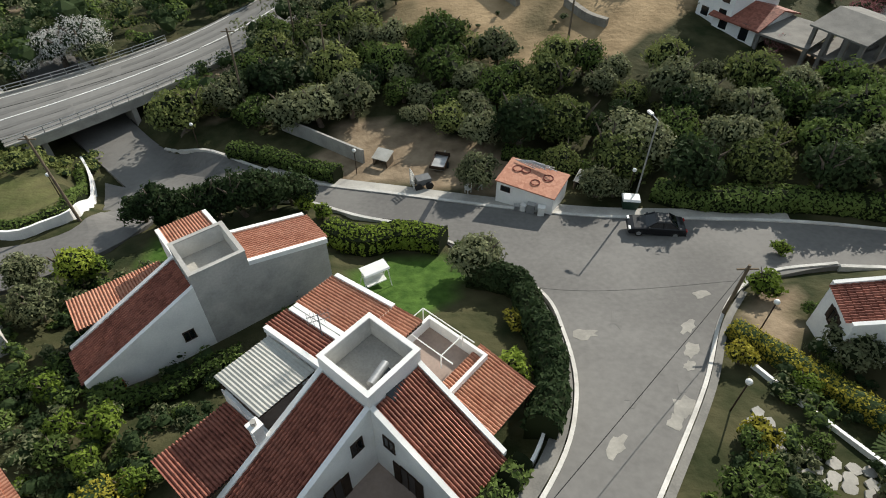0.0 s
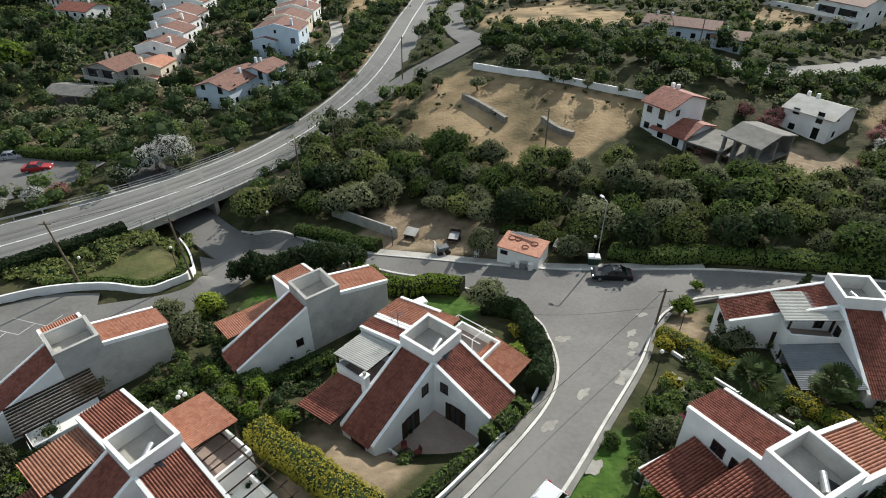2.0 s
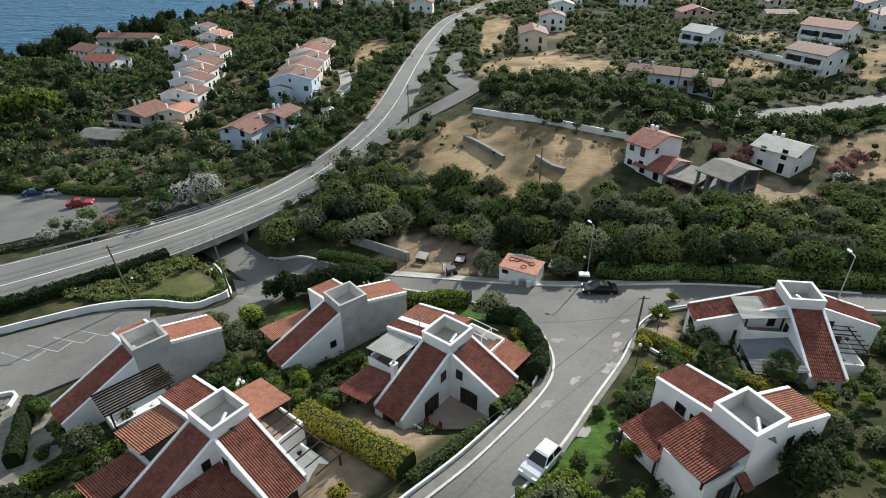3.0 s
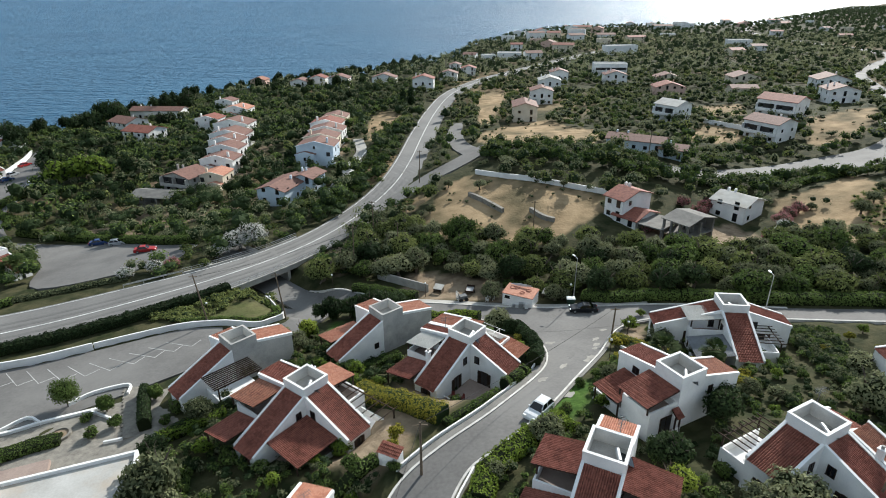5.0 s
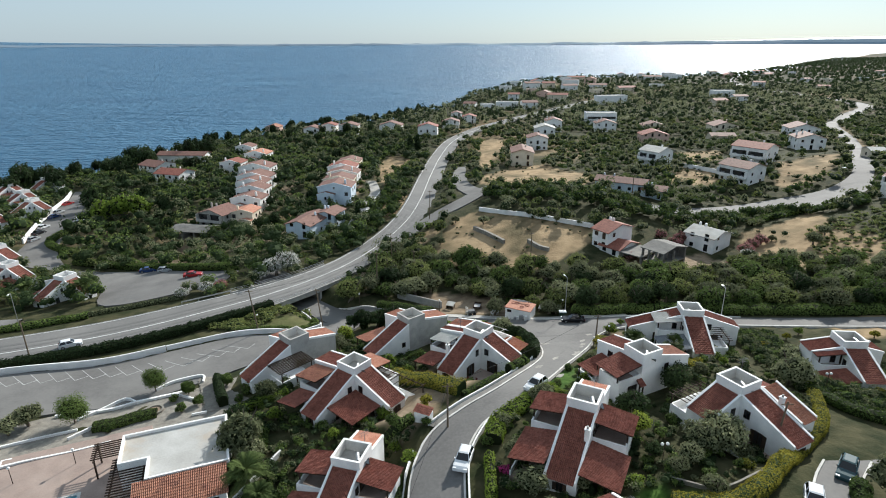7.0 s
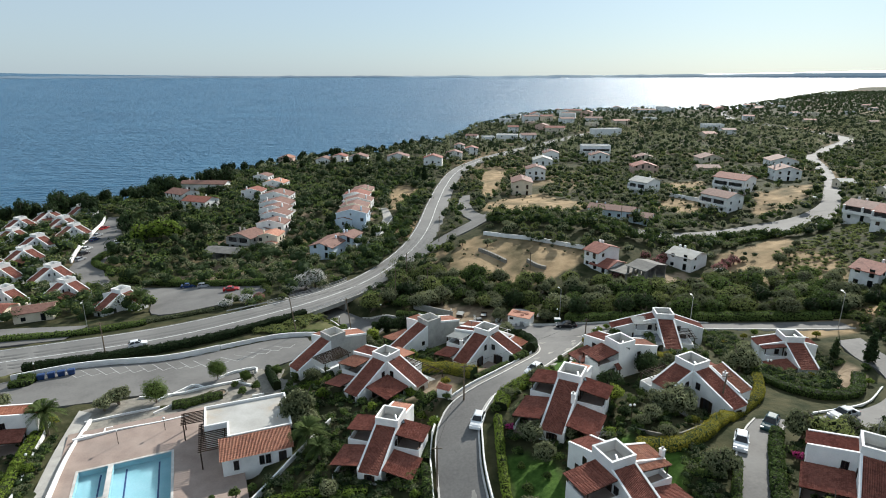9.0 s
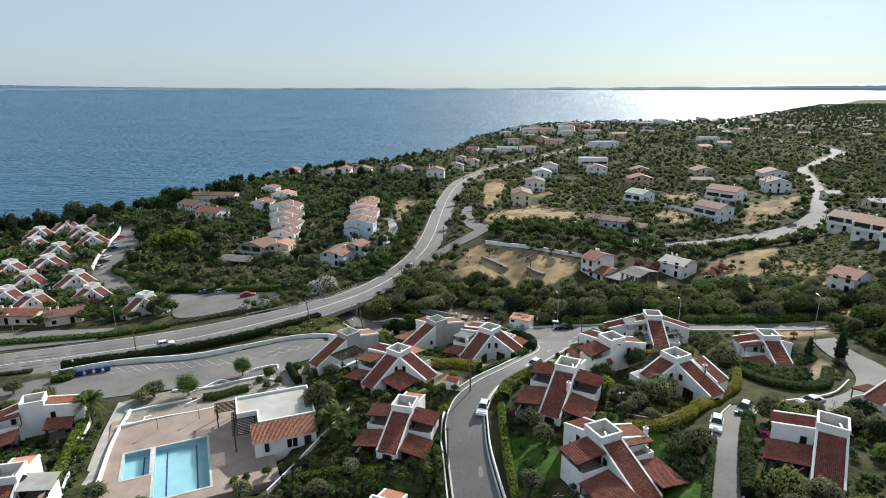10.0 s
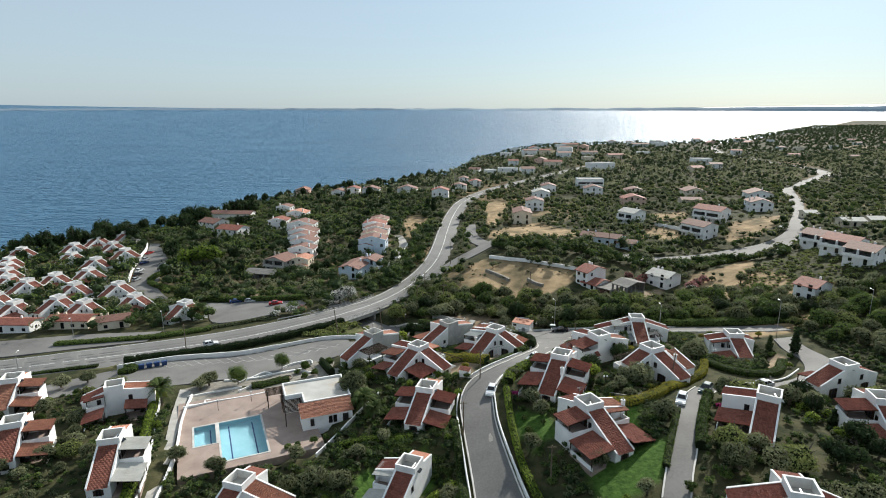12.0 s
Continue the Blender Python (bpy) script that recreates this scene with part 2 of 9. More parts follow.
def sea_water():
    m, n, l, b = nodes_of("sea_water")
    geo = n.new("ShaderNodeNewGeometry")
    mp = n.new("ShaderNodeMapping")
    mp.inputs["Rotation"].default_value, mp.inputs["Scale"].default_value = (0, 0, radians(20)), (1, 2.2, 1)
    l.new(geo.outputs["Position"], mp.inputs["Vector"])
    h = None
    for s, k in ((0.03, 5.0), (0.13, 4.6), (0.45, 1.3)):
        t = n.new("ShaderNodeTexNoise")
        t.inputs["Scale"].default_value, t.inputs["Detail"].default_value = s, 3
        l.new(mp.outputs[0], t.inputs["Vector"])
        f = n.new("ShaderNodeMath"); f.operation = "MULTIPLY_ADD"; f.inputs[1].default_value = k
        l.new(t.outputs[0], f.inputs[0])
        if h:
            l.new(h.outputs[0], f.inputs[2])
        h = f
    bp = n.new("ShaderNodeBump")
    bp.inputs["Strength"].default_value, bp.inputs["Distance"].default_value = 1.0, 1.0
    l.new(h.outputs[0], bp.inputs["Height"]); l.new(bp.outputs[0], b.inputs["Normal"])
    # the fine noise puts lighter and darker wave facets into the base colour
    wide, chop_shading = n.new("ShaderNodeTexNoise"), n.new("ShaderNodeTexNoise")
    wide.inputs["Scale"].default_value, wide.inputs["Detail"].default_value = 0.004, 3
    chop_shading.inputs["Scale"].default_value, chop_shading.inputs["Detail"].default_value, chop_shading.inputs["Roughness"].default_value = 0.16, 4, 0.7
    mix = n.new("ShaderNodeMix")
    mix.inputs[0].default_value = 0.62
    for q, slot in ((wide, 2), (chop_shading, 3)):
        l.new(mp.outputs[0], q.inputs["Vector"]); l.new(q.outputs[0], mix.inputs[slot])
    ramp = n.new("ShaderNodeValToRGB")
    ramp.color_ramp.elements[0].position, ramp.color_ramp.elements[1].position = 0.36, 0.64
    ramp.color_ramp.elements[0].color, ramp.color_ramp.elements[1].color = (0.014, 0.075, 0.15, 1), (0.06, 0.165, 0.27, 1)
    l.new(mix.outputs[0], ramp.inputs[0]); l.new(ramp.outputs[0], b.inputs["Base Color"])
    b.inputs["Roughness"].default_value, b.inputs["IOR"].default_value = 0.36, 1.33
    b.inputs["Specular IOR Level"].default_value = 0.34
    return m


SEA = sea_water()


def pool_water():
    m, n, l, b = nodes_of("pool_water")
    b.inputs["Base Color"].default_value = (0.75, 0.93, 0.97, 1)
    b.inputs["Transmission Weight"].default_value, b.inputs["IOR"].default_value, b.inputs["Roughness"].default_value = 1.0, 1.33, 0.02
    t, bp = n.new("ShaderNodeTexNoise"), n.new("ShaderNodeBump")
    t.inputs["Scale"].default_value = 2.0
    bp.inputs["Strength"].default_value, bp.inputs["Distance"].default_value = 0.12, 0.1
    l.new(t.outputs[0], bp.inputs["Height"]); l.new(bp.outputs[0], b.inputs["Normal"])
    return m


def ground_material():
    """Earth, dry grass and green, by a cover mask (red: dry field, green: lawn, blue: bare earth) and noise."""
    m, n, l, b = nodes_of("ground")
    geo, cov = n.new("ShaderNodeNewGeometry"), n.new("ShaderNodeVertexColor")
    cov.layer_name = "cover"
    sep = n.new("ShaderNodeSeparateColor")
    l.new(cov.outputs[0], sep.inputs[0])

    def noisy(scale, detail, lo, hi, c0, c1):
        t, r = n.new("ShaderNodeTexNoise"), n.new("ShaderNodeValToRGB")
        t.inputs["Scale"].default_value, t.inputs["Detail"].default_value = scale, detail
        l.new(geo.outputs["Position"], t.inputs["Vector"]); l.new(t.outputs[0], r.inputs[0])
        r.color_ramp.elements[0].position, r.color_ramp.elements[1].position = lo, hi
        r.color_ramp.elements[0].color, r.color_ramp.elements[1].color = (*c0, 1), (*c1, 1)
        return r.outputs[0], t.outputs[0]

    def mixed(f, x, y):
        q = n.new("ShaderNodeMix"); q.data_type = "RGBA"
        l.new(f, q.inputs[0]); l.new(x, q.inputs[6]); l.new(y, q.inputs[7])
        return q.outputs[2]

    scrub, sh = noisy(0.35, 6, 0.35, 0.65, (0.022, 0.029, 0.011), (0.07, 0.066, 0.033))
    dry, _ = noisy(0.25, 8, 0.3, 0.7, (0.23, 0.165, 0.092), (0.43, 0.315, 0.185))
    lawn, _ = noisy(1.2, 5, 0.3, 0.7, (0.03, 0.066, 0.011), (0.075, 0.135, 0.026))
    earth, _ = noisy(0.6, 7, 0.3, 0.7, (0.16, 0.12, 0.08), (0.30, 0.235, 0.16))
    c = mixed(sep.outputs[0], scrub, dry)
    c = mixed(sep.outputs[1], c, lawn)
    c = mixed(sep.outputs[2], c, earth)
    l.new(c, b.inputs["Base Color"])
    b.inputs["Roughness"].default_value, b.inputs["Specular IOR Level"].default_value = 0.95, 0.1
    t, bp = n.new("ShaderNodeTexNoise"), n.new("ShaderNodeBump")
    t.inputs["Scale"].default_value, t.inputs["Detail"].default_value = 1.5, 8
    l.new(geo.outputs["Position"], t.inputs["Vector"])
    bp.inputs["Strength"].default_value, bp.inputs["Distance"].default_value = 0.6, 0.25
    l.new(t.outputs[0], bp.inputs["Height"]); l.new(bp.outputs[0], b.inputs["Normal"])
    return m


GROUND = ground_material()

# ---- terrain ----
TERRAIN = (3.2, 10.42, -0.8, 0.78, 0.52, -2.82, 5.7, -3.33, -8.72, -6.09, 2.06, 1.47, 2.83, 0.23, -2.15, -4.91, -0.63, 0.29, -2.87, -1.06, 2.55,
           -1.23, -5.79, -2.18, 4.01, -3.28, -3.03, -3.15, 3.83, 3.84, 0.62, -5.89, 0.33, 2.18, 2.01, -1.91, -1.72, -0.93, -1.27, 2.29, -1.1, -1.77,
           -0.27, -4.82, -2.87, -3.27, -0.2, -0.24, -0.61, -0.77, 2.09, -6.11)
COAST_X = (-5000, -1000, -450, -262, -212, -182, -150, -118, -84, -31, 17, 34, 66, 112, 190, 300, 400, 520, 620, 840, 1150, 1900, 2600, 3300, 5000)
COAST_Y = (-1800, -60, 130, 212, 238, 268, 338, 392, 414, 432, 496, 520, 640, 730, 830, 880, 890, 900, 1000, 1230, 1560, 2330, 3000, 3600, 4500)
SEA_Z = -20.0
UNDER = (-37.5, 60.5)                 # where the lower road passes under the highway
UNDER_DIR = (-0.69, 0.724)


def smooth(a, b, x):
    t = np.clip((np.asarray(x, float) - a) / (b - a), 0, 1)
    return t * t * (3 - 2 * t)


def hills(x, y):
    """The lie of the land: a broad cubic plus a lattice of gentle rises and hollows."""
    x, y = np.asarray(x, float), np.asarray(y, float)
    u, v = np.tanh(x / 120), np.tanh(y / 150)
    terms = [1 + 0 * u, u, v, u * u, u * v, v * v, u**3, u * u * v, u * v * v, v**3]
    for a in range(-90, 121, 35):
        for b in range(-60, 116, 35):
            terms.append(np.exp(-((x - a) ** 2 + (y - b) ** 2) / 1500.0))
    hollow = 3.4 * np.exp(-(((x - 66) / 26) ** 2 + ((y - 74) / 20) ** 2))      # the far side of the gully lies lower
    return sum(k * t for k, t in zip(TERRAIN, terms)) - hollow


def cut(x, y):
    dx, dy = np.asarray(x, float) - UNDER[0], np.asarray(y, float) - UNDER[1]
    s = dx * UNDER_DIR[0] + dy * UNDER_DIR[1]
    q = np.abs(dx * UNDER_DIR[1] - dy * UNDER_DIR[0])
    return (1 - smooth(4.6, 7.5, q)) * (1 - smooth(9, 22, np.abs(s)))


def bare(x, y):
    """Ground height with the cutting under the bridge and the shore."""
    z = hills(x, y)
    k = cut(x, y)
    z = z * (1 - k) + k * -8.3
    shore = np.interp(x, COAST_X, COAST_Y) - y
    return z + (SEA_Z - 3.5 - z) * (1 - smooth(-10, 30, shore))


COVERED = []                           # outlines of paved ground, beneath which the earth is lowered


def inside(poly, x, y):
    px, py = np.array(poly).T
    r = np.zeros(np.shape(x), bool)
    for i in range(len(px)):
        j = i - 1
        c = (py[i] > y) != (py[j] > y)
        r ^= c & (x < (px[j] - px[i]) * (y - py[i]) / (py[j] - py[i] + 1e-12) + px[i])
    return r


# level building plots: place and height
PLOTS = ((-2.49, 19.46, 0.2), (-13.45, 29.0, -1.6), (-33.1, 22.4, -1.1), (-22.12, 10.34, 0.2), (18.22, 3.12, 4.5), (25.8, -7.1, 5.8), (35.0, 22.6, 1.0), (6.6, -9.1, 5.8), (-21, -9.4, -0.1), (5.6, -28.5, 5.9),
         (33.9, -33.4, 8.9), (53.0, 8.6, 1.8), (60.3, -16.7, 5.6), (-75.7, -22.9, -0.6), (-24.8, -30.8, -2.9), (-86.1, 0.1, -2.4), (-97.3, -14.3, -1.9), (-111.1, 7.2, -3.4), (22.8, -57, 9.1), (52.7, -34.3, 8.1), (-44, -3, -1.7), (-51.6, -33.4, -2.8))
PAVED = {}


def paved_near(x, y):
    """How far (0 to 5 m) a place lies from the nearest road, from a one-metre chart."""
    if PAVED.get("n") != len(COVERED):
        X1, Y1 = np.meshgrid(np.arange(-450, 650) + 0.5, np.arange(-100, 700) + 0.5)
        m = np.zeros(X1.shape, bool)
        for poly in COVERED:
            lo, hi = np.floor(poly.min(0)).astype(int) - 1, np.ceil(poly.max(0)).astype(int) + 1
            a, b = max(lo[0] + 450, 0), min(hi[0] + 450, 1100)
            c, d = max(lo[1] + 100, 0), min(hi[1] + 100, 800)
            if a < b and c < d:
                m[c:d, a:b] |= inside(poly, X1[c:d, a:b], Y1[c:d, a:b])
        dist, grown = np.where(m, 0.0, 5.0), m
        for k in range(1, 5):
            g = grown.copy()
            g[1:] |= grown[:-1]; g[:-1] |= grown[1:]; g[:, 1:] |= grown[:, :-1]; g[:, :-1] |= grown[:, 1:]
            dist[g & ~grown] = k
            grown = g
        PAVED.update(n=len(COVERED), map=m, dist=dist)
    i, j = np.clip(np.asarray(x) + 450, 0, 1099).astype(int), np.clip(np.asarray(y) + 100, 0, 799).astype(int)
    return PAVED["dist"][j, i]


def land(x, y):
    """Ground height, with the level plots that the villas stand on, which fade out towards the roads."""
    x, y = np.asarray(x, float), np.asarray(y, float)
    z = bare(x, y)
    away = smooth(0.5, 3.5, paved_near(x, y)) if COVERED else 1.0
    for px, py, pz in PLOTS:
        w = (1 - smooth(6.5, 10.5, np.hypot(x - px, y - py))) * away
        z = z + (pz - z) * w
    return z


def zof(x, y):
    return float(land(x, y))


# ---- mesh helpers ----
def mesh_object(name, verts, faces, material, parent=None, label="", smooth_shade=False):
    me = bpy.data.meshes.new(name)
    me.from_pydata([tuple(v) for v in verts], [], [tuple(f) for f in faces])
    me.materials.append(material)
    if smooth_shade:
        me.shade_smooth()
    ob = new(name, me)
    if parent is not None:
        ob.parent = parent
    if label:
        ob["label"] = label
    return ob


def quad_mesh(name, verts, material):
    """A mesh of loose small faces, each with its own verts: verts has the shape (faces, corners, 3)."""
    me = bpy.data.meshes.new(name)
    verts = np.asarray(verts, np.float32)
    c = verts.shape[1]
    verts = verts.reshape(-1, 3)
    q = len(verts) // c
    me.vertices.add(len(verts)); me.loops.add(c * q); me.polygons.add(q)
    me.vertices.foreach_set("co", verts.ravel())
    me.loops.foreach_set("vertex_index", np.arange(c * q, dtype=np.int32))
    me.polygons.foreach_set("loop_start", np.arange(0, c * q, c, dtype=np.int32))
    me.update(calc_edges=True)
    me.materials.append(material)
    return me


class Shape:
    """Collects boxes, prisms and sweeps into one mesh."""

    def __init__(self):
        self.v, self.f = [], []

    def add(self, verts, faces):
        k = len(self.v)
        self.v += [tuple(p) for p in verts]
        self.f += [tuple(k + i for i in f) for f in faces]
        return self

    def box(self, x0, y0, z0, x1, y1, z1, m=None):
        p = [(x, y, z) for z in (z0, z1) for x, y in ((x0, y0), (x1, y0), (x1, y1), (x0, y1))]
        if m is not None:
            p = [tuple(m @ Vector(q)) for q in p]
        return self.add(p, [(3, 2, 1, 0), (4, 5, 6, 7), (0, 1, 5, 4), (1, 2, 6, 5), (2, 3, 7, 6), (3, 0, 4, 7)])

    def hexa(self, low, high):
        """A solid between two quads of four points each."""
        return self.add([*low, *high], [(3, 2, 1, 0), (4, 5, 6, 7), (0, 1, 5, 4), (1, 2, 6, 5), (2, 3, 7, 6), (3, 0, 4, 7)])

    def beam(self, a, b, w, h=None):
        """A bar from a to b of width w and height h."""
        h = h or w
        a, b = Vector(a), Vector(b)
        d = (b - a).normalized()
        side = d.cross(Vector((0, 0, 1)))
        side = side.normalized() if side.length > 1e-4 else Vector((1, 0, 0))
        up = side.cross(d)
        s, u = side * w / 2, up * h / 2
        return self.hexa([a - s - u, a + s - u, a + s + u, a - s + u], [b - s - u, b + s - u, b + s + u, b - s + u])

    def tube(self, a, b, r0, r1=None, n=8):
        r1 = r0 if r1 is None else r1
        a, b = Vector(a), Vector(b)
        d = (b - a).normalized()
        x = d.orthogonal().normalized()
        y = d.cross(x)
        ring = [x * math.cos(2 * math.pi * i / n) + y * math.sin(2 * math.pi * i / n) for i in range(n)]
        return self.add([a + p * r0 for p in ring] + [b + p * r1 for p in ring],
                        [(i, (i + 1) % n, n + (i + 1) % n, n + i) for i in range(n)] + [tuple(range(n - 1, -1, -1)), tuple(range(n, 2 * n))])

    def done(self, name, material, parent=None, label="", smooth_shade=False):
        return mesh_object(name, self.v, self.f, material, parent, label, smooth_shade)


def holder(name, m, label, category, group="", kind=""):
    ob = new(name)
    ob.empty_display_size = 0.2
    ob.matrix_world = m
    return tagged(ob, label, category, group, kind)


def spline(points, step):
    """Points along a smooth line through the given ones, about step apart."""
    p = np.array(points, float)
    q = np.vstack([2 * p[0] - p[1], p, 2 * p[-1] - p[-2]])
    out = []
    for i in range(1, len(q) - 2):
        k = max(1, int(np.ceil(np.linalg.norm(q[i + 1] - q[i]) / step)))
        for t in np.arange(k) / k:
            out.append(0.5 * (2 * q[i] + (q[i + 1] - q[i - 1]) * t + (2 * q[i - 1] - 5 * q[i] + 4 * q[i + 1] - q[i + 2]) * t**2
                              + (3 * q[i] - q[i - 1] - 3 * q[i + 1] + q[i + 2]) * t**3))
    return np.array(out + [p[-1]])


def resampled(line, count):
    d = np.r_[0, np.cumsum(np.linalg.norm(np.diff(line, axis=0), axis=1))]
    t = np.linspace(0, d[-1], count)
    return np.stack([np.interp(t, d, line[:, k]) for k in range(line.shape[1])], -1)


def ribbon(name, left, right, material, label, category, lift=0.05, across=6, step=1.2, kind="structure", height=None, skirt=0.6, thick=None):
    """A paved strip between two edge lines, laid on the land."""
    a, b = spline(left, step), spline(right, step)
    n = max(len(a), len(b))
    a, b = resampled(a, n), resampled(b, n)
    rows = []
    for t in np.linspace(0, 1, across + 1):
        p = a * (1 - t) + b * t
        z = (height or bare)(p[:, 0], p[:, 1]) + lift
        rows.append(np.c_[p, z])
    rows = [rows[0] - (0, 0, skirt)] + rows + [rows[-1] - (0, 0, skirt)]
    w = len(rows)
    v = np.stack(rows, 1).reshape(-1, 3)
    f = [(i * w + j, i * w + j + 1, (i + 1) * w + j + 1, (i + 1) * w + j) for i in range(n - 1) for j in range(w - 1)]
    COVERED.append(np.vstack([a, b[::-1]]))
    return tagged(mesh_object(name, v, f, material, smooth_shade=False), label, category, kind=kind)


def strip_wall(name, line, width, height, material, label="", category="", parent=None, step=1.0, base=0.4, level=None, zfun=None, kind=""):
    """A low wall, kerb or painted line along a line on the land."""
    p = spline(line, step)
    d = np.gradient(p, axis=0)
    d /= np.linalg.norm(d, axis=1)[:, None] + 1e-9
    nrm = np.c_[-d[:, 1], d[:, 0]] * width / 2
    z = np.full(len(p), level) if level is not None else (zfun or land)(p[:, 0], p[:, 1])
    top = z + height if level is None else z
    ring = [np.c_[p - nrm, z - base], np.c_[p + nrm, z - base], np.c_[p + nrm, top], np.c_[p - nrm, top]]
    v = np.stack(ring, 1).reshape(-1, 3)
    n = len(p)
    f = [(4 * i + k, 4 * i + (k + 1) % 4, 4 * i + 4 + (k + 1) % 4, 4 * i + 4 + k) for i in range(n - 1) for k in range(4)]
    f += [(0, 1, 2, 3), (4 * n - 1, 4 * n - 2, 4 * n - 3, 4 * n - 4)]
    ob = mesh_object(name, v, f, material, parent)
    return tagged(ob, label, category, kind=kind)


# ---- roads ----
ROAD_L = [(-14.6, -75), (-14.5, -50), (-14.4, -33), (-14.5, -20), (-14.3, -12), (-13, -6.5), (-10.8, -2.6), (-7, 1), (-0.7, 6.4), (6.3, 14.6), (8.9, 20.3), (9.4, 26), (8.6, 31), (4, 36.5), (-0.5, 40.6)]
ROAD_R = [(-4, -75), (-6.5, -50), (-8, -35), (-8.8, -22), (-8.5, -15), (-7.6, -8.6), (-4.8, -3), (-1, 0), (5.1, 6), (11.1, 13.9), (16.3, 21), (19.6, 26.5), (22.5, 30), (26, 32), (31, 32.4)]
village_road = ribbon("road", ROAD_L, ROAD_R, ASPHALT, "patched grey asphalt village road between white kerbs", "road")
BACK_N = [(75, 24), (50, 31), (37, 35.9), (30.5, 38), (22.6, 39.6), (15, 41), (7.7, 43.2), (-2.8, 46.6), (-10.8, 48.9), (-16.5, 51.7), (-22.7, 55.4), (-30, 59.5), (-39, 69), (-48, 79)]
BACK_S = [(75, 19), (50, 26.5), (38, 30.5), (31, 32), (23, 31), (8, 31.5), (-0.5, 41), (-5.7, 42.8), (-11.5, 45.8), (-17, 46.5), (-25, 46), (-33, 53.5), (-43.5, 64), (-53, 74)]
back_road = ribbon("road", BACK_N, BACK_S, ASPHALT, "grey asphalt lane running down to the underpass", "road", lift=0.07)
ribbon("road", [(-23, 49), (-24, 44), (-27, 38), (-33, 33), (-42, 30)], [(-34.4, 53.2), (-33.0, 49.6), (-30.9, 44.2), (-32.6, 40.1), (-43, 37.5)], ASPHALT, "asphalt slip road beside a grass plot", "road", lift=0.09)
LANE_L = [(31, -16.5), (27.5, -19.8), (23, -25.4), (18.5, -32.6), (14.1, -40.8), (10.5, -47.3), (5, -58), (-1, -72)]
LANE_R = [(36, -16.8), (31, -21.2), (27.5, -25.6), (24.2, -30.5), (19.1, -39.4), (15.5, -45.3), (10, -56), (4, -72)]
ribbon("road", LANE_L, LANE_R, ASPHALT, "narrow grey asphalt lane with white kerbs", "road", lift=0.06)
ribbon("road", [(31, -16.5), (38, -16.2), (52, -12.3), (60, -7), (64, 0), (64.5, 6), (67, 14)], [(36, -21), (42, -20.5), (54, -16.8), (64, -11.5), (69.5, -3), (70, 6), (72, 14)], ASPHALT, "pale asphalt lane bending between gardens", "road", lift=0.08)
ribbon("parking_lot", [(-112, 16), (-98, 22.5), (-85, 27.5), (-70, 30), (-59.6, 34.6), (-48.2, 40.3), (-41.5, 40.6)], [(-112, 7), (-98, 9), (-82, 10.5), (-68.6, 14.4), (-61, 15.6), (-54, 18.5), (-38, 30)], ASPHALT, "asphalt parking lot with white zigzag bay lines", "parking lot", lift=0.06)

HIGHWAY = [(-230, 22), (-180, 30), (-150, 32), (-131, 32.5), (-117, 33), (-102.5, 34), (-89, 37), (-75.8, 42), (-62, 49.8), (-46.8, 61), (-33.5, 76), (-22.3, 95), (-13.2, 115.9), (-7.6, 139.8), (-2.3, 177), (4.5, 222), (15, 273), (30, 312), (54, 352), (110, 420), (200, 520)]
hw_line = spline(HIGHWAY, 2.0)


def hw_sides(extra=0.0):
    d = np.gradient(hw_line, axis=0)
    d /= np.linalg.norm(d, axis=1)[:, None]
    n = np.c_[-d[:, 1], d[:, 0]]
    half = 5.0 + 2.2 * (1 - smooth(-70, -25, hw_line[:, 0])) + extra
    return hw_line + n * half[:, None], hw_line - n * half[:, None], n


hw_far, hw_near, hw_n = hw_sides()
hw_profile = hills(hw_line[:, 0], hw_line[:, 1]) + 0.35
kern = np.hanning(15)
kern /= kern.sum()
hw_profile = np.convolve(np.r_[[hw_profile[0]] * 7, hw_profile, [hw_profile[-1]] * 7], kern, "valid")


def hw_height(x, y):
    x, y = np.atleast_1d(x), np.atleast_1d(y)
    k = np.argmin((x[:, None] - hw_line[None, :, 0]) ** 2 + (y[:, None] - hw_line[None, :, 1]) ** 2, axis=1)
    return hw_profile[k]


ribbon("highway", hw_far, hw_near, ASPHALT_HW, "two-lane grey asphalt highway curving across a low bridge", "highway", lift=0.06, height=hw_height, step=2.0, across=4, skirt=1.2)
strip_wall("centre_line", hw_line[1:], 0.2, 0.1, LINE, "white painted centre line", "road marking", zfun=hw_height, base=0.0, step=2, kind="structure")
for k, side in (("far", hw_far),):
    e = side - hw_n * (0.55 if k == "far" else -0.55)
    strip_wall("edge_line", e[1:], 0.12, 0.1, LINE, "worn white painted edge line", "road marking", zfun=hw_height, base=0.0, step=3, kind="structure")

for q in (-3.6, -1.9, 1.5, 3.2):          # darker bands where the wheels run
    band = hw_line + hw_n * q
    strip_wall("wheel_track", (band + np.array([[0.12 * noise.noise((0.05 * i, q, 0)), 0] for i in range(len(band))]))[2:140], 0.7, 0.08, TRACK, "dark polished wheel track on the highway", "road wear", zfun=hw_height, base=0.0, step=3, kind="structure")

